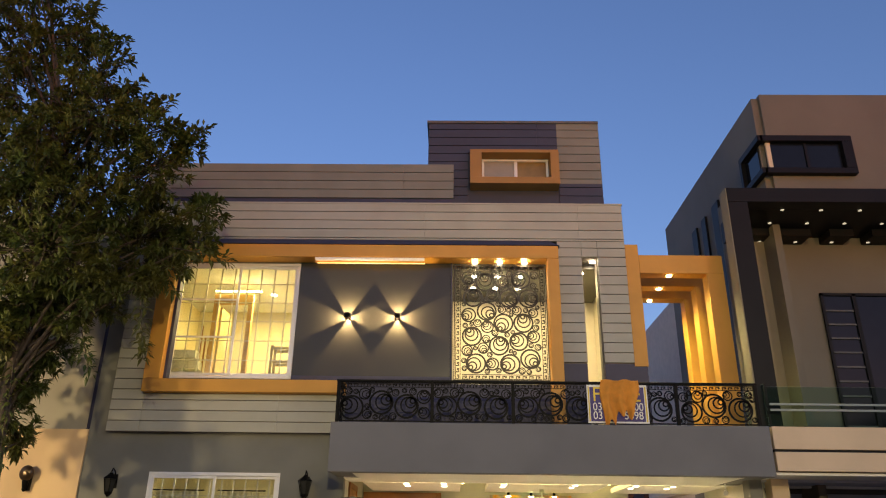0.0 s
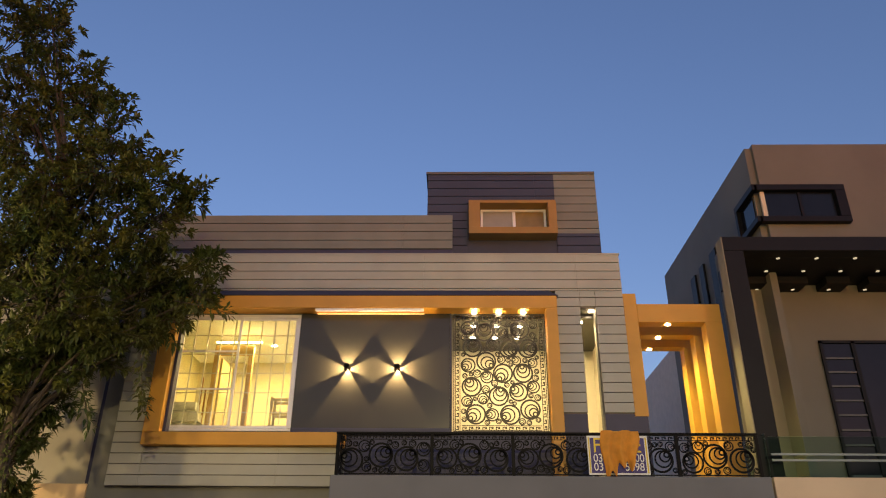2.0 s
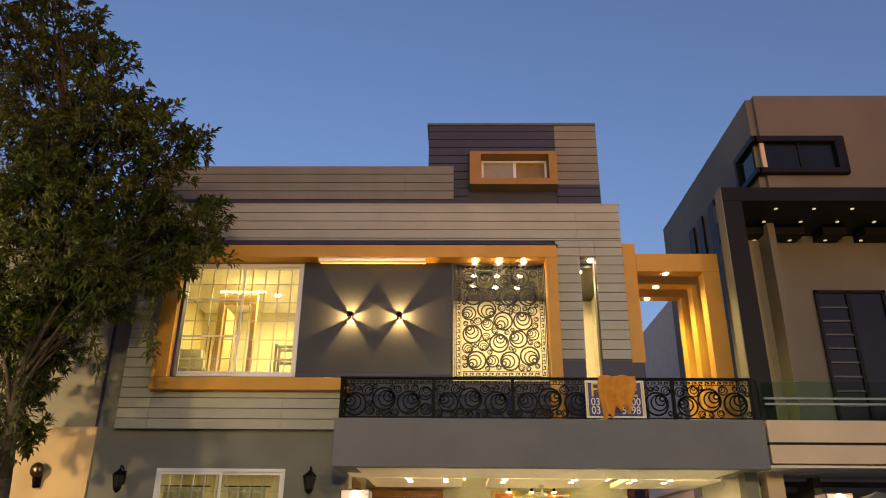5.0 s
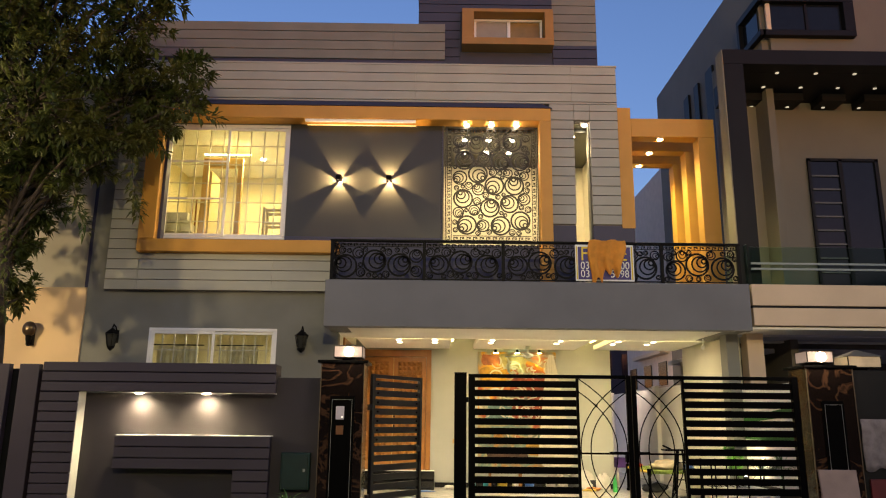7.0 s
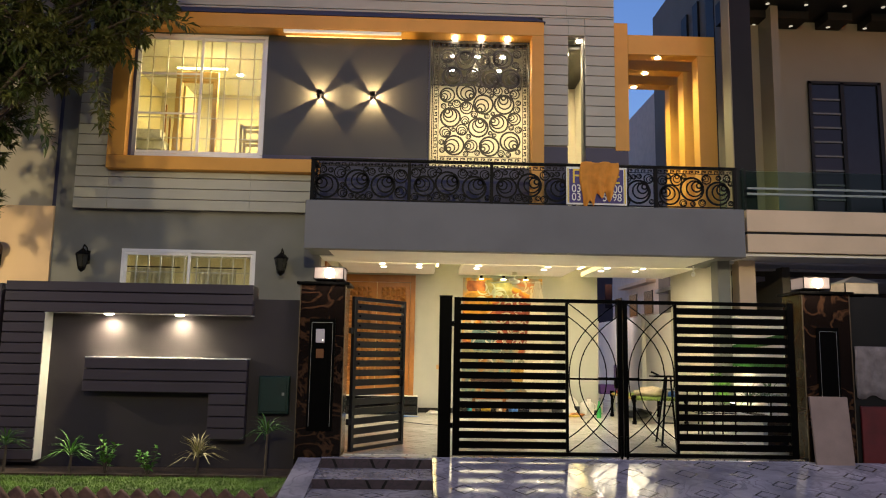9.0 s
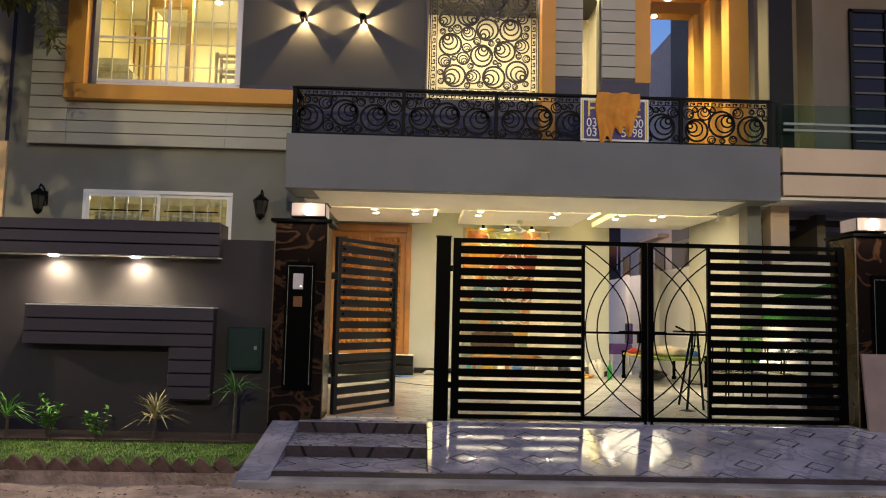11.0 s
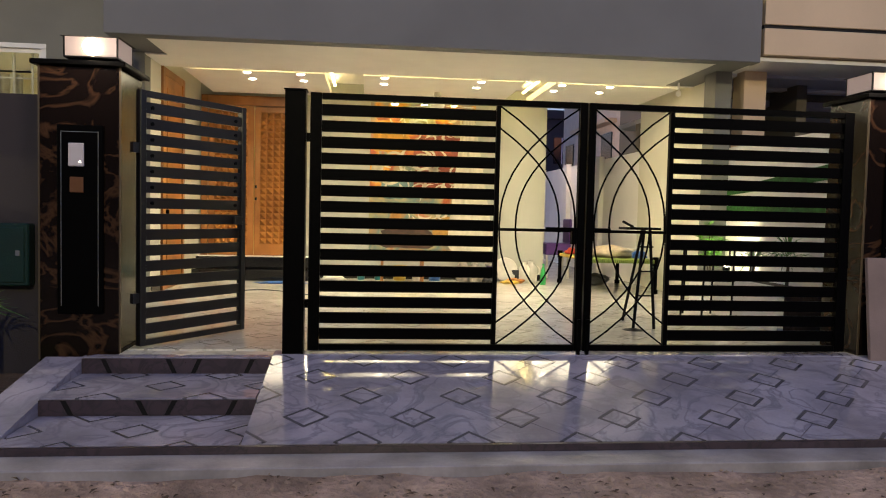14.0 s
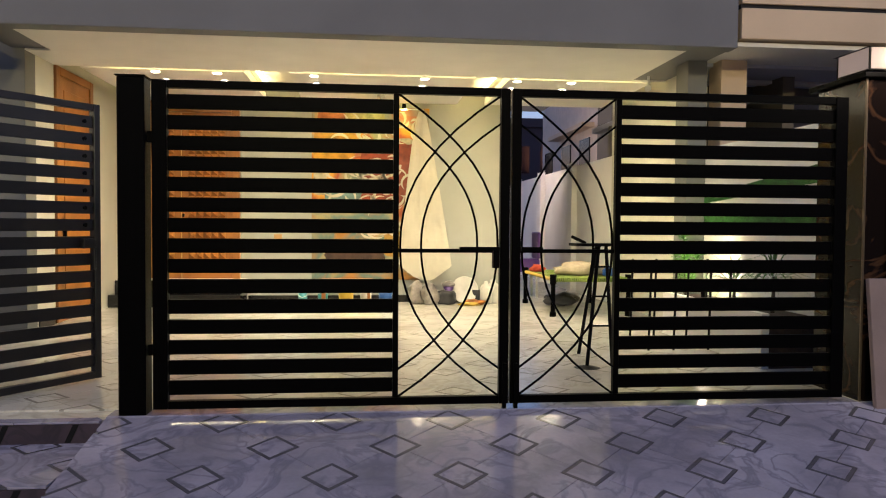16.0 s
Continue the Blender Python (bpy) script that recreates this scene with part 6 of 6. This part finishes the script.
def spiky(x, yy, z, h, n, ln, material, label, seed):
    t = thing("cordyline", label, "plant", "bed plants")
    bm = bmesh.new()
    tube(bm, (x, yy, z - 0.03), (x + 0.01, yy, z + h), 0.02, 0.014)
    part("stem", bm, BARK, t)
    r_ = random.Random(seed)
    spots = []
    for i in range(n):
        a, e = r_.uniform(0, 6.28), r_.uniform(-0.15, 1.2)
        spots.append((Vector((x, yy, z + h + r_.uniform(-0.03, 0.05))), Vector((math.cos(a) * math.cos(e), 0.8 * math.sin(a) * math.cos(e), math.sin(e))), ln * r_.uniform(0.7, 1.1), 0.022, 0.25))
    o = new("leaves", leaf_mesh("leaves", spots, material))
    o.parent = t


def shrub(x, yy, z, h, w, n, size, material, label, seed, name="shrub"):
    t = thing(name, label, "plant", "bed plants")
    r_ = random.Random(seed)
    spots = []
    for s in range(4):
        top = Vector((x + r_.uniform(-w, w) * 0.6, yy + r_.uniform(-w, w) * 0.3, z + h * r_.uniform(0.6, 1)))
        base = Vector((x, yy, z - 0.03))
        bm = bmesh.new()
        tube(bm, base, top, 0.008, 0.004, 6)
        part("stem", bm, BARK, t)
        for i in range(n // 4):
            f = r_.uniform(0.25, 1.02)
            a = r_.uniform(0, 6.28)
            spots.append((base.lerp(top, f), Vector((math.cos(a), math.sin(a), r_.uniform(0, 0.9))), size * r_.uniform(0.7, 1.2), size * 0.5, 0.1))
    o = new("leaves", leaf_mesh("leaves", spots, material))
    o.parent = t


spiky(-5.25, 10.55, 0.05, 0.32, 36, 0.34, PALMG, "drooping young palm in the planting bed", 1)
spiky(-4.42, 10.5, 0.05, 0.22, 44, 0.36, GREENL, "spiky green cordyline in the planting bed", 2)
shrub(-3.98, 10.5, 0.05, 0.50, 0.16, 60, 0.11, GREENL, "upright leafy green seedling in the bed", 3)
shrub(-3.45, 10.48, 0.05, 0.30, 0.3, 72, 0.09, GREENL, "low leafy green shrub in the bed", 4)
spiky(-2.86, 10.5, 0.05, 0.22, 50, 0.38, PALE, "spiky straw-coloured cordyline in the bed", 5)
spiky(-2.02, 10.5, 0.05, 0.5, 34, 0.38, PALMG, "young palm beside the meter box", 6)
shrub(5.12, 13.8, 0.69, 0.75, 0.3, 380, 0.09, GREENL, "leafy bush lit by a garden spot", 7)
spiky(5.25, 13.0, 0.69, 0.22, 40, 0.42, PALMG, "palm-like plant in the side planter", 8)
spiky(5.25, 12.3, 0.69, 0.32, 44, 0.42, PALMG, "palm-like plant beside the white wall", 9)

# lawn blades as one sheet, and the saw-tooth brick edging
r_ = random.Random(2)
spots = [(Vector((r_.uniform(-9.5, -1.72), r_.uniform(9.34, 10.46), 0.015)), Vector((r_.uniform(-0.5, 0.5), r_.uniform(-0.5, 0.5), 1)), r_.uniform(0.02, 0.045), 0.008, 0.1) for _ in range(18000)]
tagged(new("lawn", leaf_mesh("lawn", spots, GRASS)), "short green lawn along the boundary wall", "lawn", "", "stuff")
sbox("lawn_turf", GRASS, "green turf of the narrow lawn", "lawn", -14, -1.70, 9.33, 10.47, -0.1, 0.022)
BRICK = mat("old_red_brick", (0.125, 0.066, 0.052), 0.9, vary=0.3, scale=9, bump=0.6, fine=45, obj=0.3)
edge = thing("brick_edging", "weathered red brick saw-tooth lawn edging", "edging", "", "structure")
bm = bmesh.new()
box(bm, -0.105, 0.105, -0.035, 0.035, -0.055, 0.055, 0.008)
tooth = mesh_of("brick", bm, BRICK)
for i in range(44):
    o = new("brick", tooth)
    o.parent = edge
    o.matrix_basis = pose(-1.78 - 0.185 * i, 9.26 + r_.uniform(-0.012, 0.012), 0.0 + r_.uniform(-0.015, 0.015), r_.uniform(-8, 8), 45 + r_.uniform(-9, 9), r_.uniform(-6, 6))
sbox("edging_bed", DIRT, "earth under the brick edging", "soil", -14, -1.66, 9.2, 9.335, -0.3, -0.02)

# loose stones on the street
vs, fs = [], []
rp = random.Random(12)
for k in range(2600):
    x, yy = rp.uniform(-5, 7), 9.0 - abs(rp.gauss(0, 1.6))
    r = rp.uniform(0.004, 0.02) * (1 if rp.random() < 0.93 else 2.2)
    zg = street_height(x, yy)
    i0 = len(vs)
    for dx, dy, dz in ((1, 0, 0), (0, 1, 0), (-1, 0, 0), (0, -1, 0), (0, 0, 0.8), (0, 0, -0.8)):
        vs.append((x + r * dx * rp.uniform(0.7, 1.3), yy + r * dy * rp.uniform(0.7, 1.3), zg + r * dz * rp.uniform(0.6, 1.1)))
    fs += [(i0 + a, i0 + (a + 1) % 4, i0 + 4) for a in range(4)] + [(i0 + (a + 1) % 4, i0 + a, i0 + 5) for a in range(4)]
me = bpy.data.meshes.new("street_gravel")
me.from_pydata(vs, [], fs)
me.materials.append(mat("street_stone", (0.3, 0.22, 0.18), 0.9, vary=0.3, scale=8, island=0.4))
tagged(new("street_gravel", me), "loose brown gravel scattered on the street edge", "gravel", "", "stuff")

litter = []
for k in range(420):
    x, yy = rp.uniform(-5, 7), 8.98 - abs(rp.gauss(0, 0.35 if k % 3 else 1.4))
    a = rp.uniform(0, 6.28)
    litter.append((Vector((x, yy, street_height(x, yy) + 0.006)), Vector((math.cos(a), math.sin(a), rp.uniform(-0.05, 0.25))), rp.uniform(0.02, 0.07), rp.uniform(0.012, 0.028), 0.05))
tagged(new("leaf_litter", leaf_mesh("leaf_litter", litter, mat("dry_leaf_litter", (0.07, 0.042, 0.03), 0.9, vary=0.3, scale=9, bump=0.1, island=0.6))), "dry brown leaves and scraps on the dusty street", "litter", "", "stuff")

# ---- tree ----
tree = thing("tree", "broad leafy evergreen tree behind the dark fence, lit from the street", "tree")
rt = random.Random(21)
base = Vector((-7.15, 12.3, -0.05))
bm = bmesh.new()
pts = [base, base + Vector((0.05, 0, 1.5)), base + Vector((-0.05, 0.05, 3.0)), base + Vector((-0.15, 0, 4.6)), base + Vector((-0.1, 0, 6.5)), base + Vector((-0.4, 0.1, 9.0)), base + Vector((-1.2, 0.1, 12.6))]
rad = (0.17, 0.14, 0.12, 0.1, 0.08, 0.06, 0.02)
for (p, q), (a, b) in zip(zip(pts, pts[1:]), zip(rad, rad[1:])):
    tube(bm, p, q, a, b, 10)
part("trunk", bm, BARK, tree, "", True)
clumps = [(-9.2, 13.6, 0.9), (-8.9, 14.3, 0.5), (-9.6, 12.4, 1.2), (-8.4, 12.6, 0.9), (-8.3, 11.4, 1.1), (-7.6, 11.4, 0.7), (-9.4, 10.8, 1.4), (-7.2, 10.4, 0.9), (-8.2, 10.0, 1.3), (-6.6, 10.2, 0.65), (-6.4, 9.3, 0.9),
          (-7.3, 9.0, 1.2), (-8.5, 8.6, 1.3), (-5.6, 9.0, 0.6), (-5.5, 8.3, 0.8), (-6.3, 8.1, 1.1), (-7.4, 7.7, 1.2), (-5.15, 7.5, 0.7), (-5.9, 7.1, 0.9), (-6.9, 6.7, 1.1), (-8.2, 7.0, 1.2), (-6.4, 6.3, 0.6),
          (-7.5, 5.7, 0.8), (-8.3, 5.6, 0.9), (-7.7, 4.8, 0.6), (-8.0, 4.0, 0.6), (-7.4, 4.1, 0.35), (-7.6, 3.3, 0.3), (-5.0, 9.0, 0.35), (-4.75, 8.0, 0.35), (-5.3, 6.8, 0.5), (-4.75, 7.2, 0.4), (-6.0, 6.25, 0.5), (-5.55, 6.45, 0.4), (-6.6, 5.7, 0.45), (-7.05, 5.2, 0.4), (-6.9, 7.6, 0.9), (-7.2, 4.6, 0.35), (-7.3, 3.7, 0.28), (-7.1, 5.8, 0.5), (-7.6, 5.2, 0.5), (-7.0, 6.2, 0.5), (-7.9, 6.2, 0.6), (-8.4, 5.0, 0.6), (-7.3, 4.95, 0.4), (-6.3, 6.0, 0.4)]
spots = []
limbs = []
for cx, cz, r in clumps:
    c = Vector((cx, 12.4 + rt.uniform(-0.7, 0.7), cz))
    zt = max(3.2, min(9.0, cz - 1.2 - 0.3 * abs(cx + 7.15)))
    start = base + Vector((-0.1, 0, zt))
    limbs.append((start, c, 0.036))
    for k in range(int((44 if cz < 10 else 32) * r * r) + 9):
        d = Vector((rt.gauss(0, 1), rt.gauss(0, 1), rt.gauss(0, 0.9))).normalized()
        tip = c + d * r * rt.uniform(0.55, 1.12)
        tip.z += rt.uniform(-0.1, 0.2)
        mid = c.lerp(tip, 0.25)
        limbs.append((mid, tip, 0.010))
        axis = (tip - mid).normalized()
        for q in range(10):
            e = q * 0.63
            side = axis.orthogonal().normalized()
            out_ = side * math.cos(e) + axis.cross(side) * math.sin(e)
            spots.append((tip + axis * rt.uniform(-0.06, 0.03), out_ + axis * rt.uniform(0.3, 1.1), rt.uniform(0.11, 0.17), rt.uniform(0.055, 0.075), 0.1))
        for q in range(18):
            f = rt.uniform(0.25, 1.04)
            a = Vector((rt.gauss(0, 1), rt.gauss(0, 1), rt.gauss(0, 1))).normalized()
            spots.append((mid.lerp(tip, f) + a * rt.uniform(0, 0.09), (axis * 0.7 + a * 0.9 + Vector((0, 0, 0.1))), rt.uniform(0.12, 0.19), rt.uniform(0.055, 0.075), 0.12))
# hanging sprays in front of the window and below the crown
for sx, sz, ex, ez in ((-4.9, 6.9, -3.85, 6.62), (-5.3, 5.9, -5.05, 4.9), (-6.2, 5.4, -5.9, 4.7), (-7.2, 4.8, -7.0, 3.2), (-7.5, 4.6, -7.3, 2.9), (-5.1, 9.0, -4.6, 9.25), (-7.6, 11.8, -7.2, 12.1), (-5.0, 7.4, -4.35, 7.7), (-6.0, 6.3, -5.3, 6.2), (-8.6, 13.4, -8.2, 14.0), (-5.8, 9.6, -5.5, 9.85)):
    p, q = Vector((sx, 12.2, sz)), Vector((ex, 12.1, ez))
    limbs.append((p, q, 0.012))
    for k in range(90):
        f = rt.uniform(0, 1.03)
        a = Vector((rt.gauss(0, 1), rt.gauss(0, 1), rt.gauss(0, 1))).normalized()
        spots.append((p.lerp(q, f) + a * rt.uniform(0, 0.12), (q - p).normalized() * 0.6 + a, rt.uniform(0.1, 0.17), 0.06, 0.12))
twigs = bmesh.new()
for p, q, r in limbs:
    thick = r > 0.02
    mid = p.lerp(q, 0.5) + Vector((0, 0, 0.12 if thick else 0.02))
    bm = bmesh.new() if thick else twigs
    tube(bm, p, mid, r, r * 0.7, 7 if thick else 5)
    tube(bm, mid, q, r * 0.7, r * 0.3, 7 if thick else 5)
    if thick:
        part("limb", bm, BARK, tree)
tagged(part("twigwork", twigs, BARK, tree), kind="stuff")
o = new("crown", leaf_mesh("crown", spots, LEAF))
o.parent = tree

# ---- tiles, last ----


def clip(poly, rect):
    x0, x1, y0, y1 = rect
    for ax, lim, sgn in ((0, x0, 1), (0, x1, -1), (1, y0, 1), (1, y1, -1)):
        out = []
        for i, p in enumerate(poly):
            q = poly[i - 1]
            pin, qin = sgn * (p[ax] - lim) >= 0, sgn * (q[ax] - lim) >= 0
            if pin != qin:
                f = (lim - q[ax]) / (p[ax] - q[ax])
                out.append((q[0] + f * (p[0] - q[0]), q[1] + f * (p[1] - q[1])))
            if pin:
                out.append(p)
        poly = out
        if len(poly) < 3:
            return []
    return poly


def tile_piece(name, poly, z0, z1, material, parent, m):
    if len(poly) < 3:
        return
    area = sum(poly[i - 1][0] * poly[i][1] - poly[i][0] * poly[i - 1][1] for i in range(len(poly))) / 2
    if abs(area) < 0.001:
        return
    bm = bmesh.new()
    prism(bm, poly, 'z', z0, z1)
    o = part(name, bm, material, parent)
    o.matrix_basis = m


def tiling(parent, rect, m, ox, oy, d=0.695, turn=0.0):
    """Square tiles laid cornerwise with framed diamonds at their corners; rect in the surface's own plane."""
    h, g, k, b = d / 2, 0.0025, 0.152, 0.03
    na, nb_ = int((rect[1] - rect[0]) / d) + 3, int((rect[3] - rect[2]) / d) + 3
    ct, st_ = math.cos(turn), math.sin(turn)

    def turned_poly(poly):
        return [(ox + (x - ox) * ct - (y - oy) * st_, oy + (x - ox) * st_ + (y - oy) * ct) for x, y in poly]
    for j in range(-2 * nb_, 2 * nb_):
        for i in range(-na, na + 8):
            cx, cy = ox + d * i + (h if j % 2 else 0), oy + h * j
            # tile to the right of this corner, its own corners cut away by the diamonds
            tx = cx + h
            s = h - g * 1.4
            hexa = [(tx - s + k * 0.5, cy - k * 0.5), (tx - s + k, cy), (tx - s + k * 0.5, cy + k * 0.5), (tx - k * 0.5, cy + s - k * 0.5), (tx, cy + s - k), (tx + k * 0.5, cy + s - k * 0.5), (tx + s - k * 0.5, cy + k * 0.5), (tx + s - k, cy), (tx + s - k * 0.5, cy - k * 0.5), (tx + k * 0.5, cy - s + k * 0.5), (tx, cy - s + k), (tx - k * 0.5, cy - s + k * 0.5)]
            p = clip_any(turned_poly(hexa), rect)
            tile_piece("tile", p, -0.012, 0.0, TILE, parent, m)
            r0, r1 = k - 0.003, k - b
            for q in range(4):
                ang = [math.pi / 2 * q, math.pi / 2 * (q + 1)]
                quad = [(cx + r0 * math.cos(ang[0]), cy + r0 * math.sin(ang[0])), (cx + r0 * math.cos(ang[1]), cy + r0 * math.sin(ang[1])), (cx + r1 * math.cos(ang[1]), cy + r1 * math.sin(ang[1])), (cx + r1 * math.cos(ang[0]), cy + r1 * math.sin(ang[0]))]
                tile_piece("inlay", clip(turned_poly(quad), rect), -0.012, 0.0, INLAY, parent, m)
            r2 = r1 - 0.002
            tile_piece("tile", clip(turned_poly([(cx + r2, cy), (cx, cy + r2), (cx - r2, cy), (cx, cy - r2)]), rect), -0.012, 0.0, TILE, parent, m)


def clip_any(poly, rect):
    p = clip(poly, rect)
    out = []
    for q in p:
        if not out or abs(q[0] - out[-1][0]) + abs(q[1] - out[-1][1]) > 1e-4:
            out.append(q)
    return out


ang = math.degrees(math.atan2(0.25, 1.5))
ln = math.hypot(1.5, 0.25)
tiling(ramp, (0.062, 7.2, 0.004, ln), pose(0, 9.30, 0.001, ang, 0, 0), 0.43, 1.06 * ln / 1.5, turn=-0.0235)
tiling(steps, (-1.355, 0.05, 9.305, 9.945), pose(0, 0, 0.0, 0, 0, 0), 0.06, 9.6)
tiling(steps, (-1.355, 0.05, 9.955, 10.70), pose(0, 0, 0.12, 0, 0, 0), 0.06, 10.3)
tiling(steps, (-1.355, 0.05, 10.705, 10.798), pose(0, 0, 0.25, 0, 0, 0), 0.06, 10.9)
# carport floor: the same pattern in pale stone, near the gate
TILE2 = veined("pale_marble_tile", (0.7, 0.66, 0.58), (0.5, 0.47, 0.4), 0.2, 2.2, 0.05, 0.04, obj=0.08)
INLAY2 = mat("grey_inlay_stone", (0.36, 0.33, 0.28), 0.25, vary=0.1, scale=6, bump=0.02)
carport_floor = bpy.data.objects["floor_carport"]
TILE, INLAY = TILE2, INLAY2
tiling(carport_floor, (-1.1, 4.97, 10.965, 14.4), pose(0, 0, 0.262, 0, 0, 0), 0.2, 11.3)
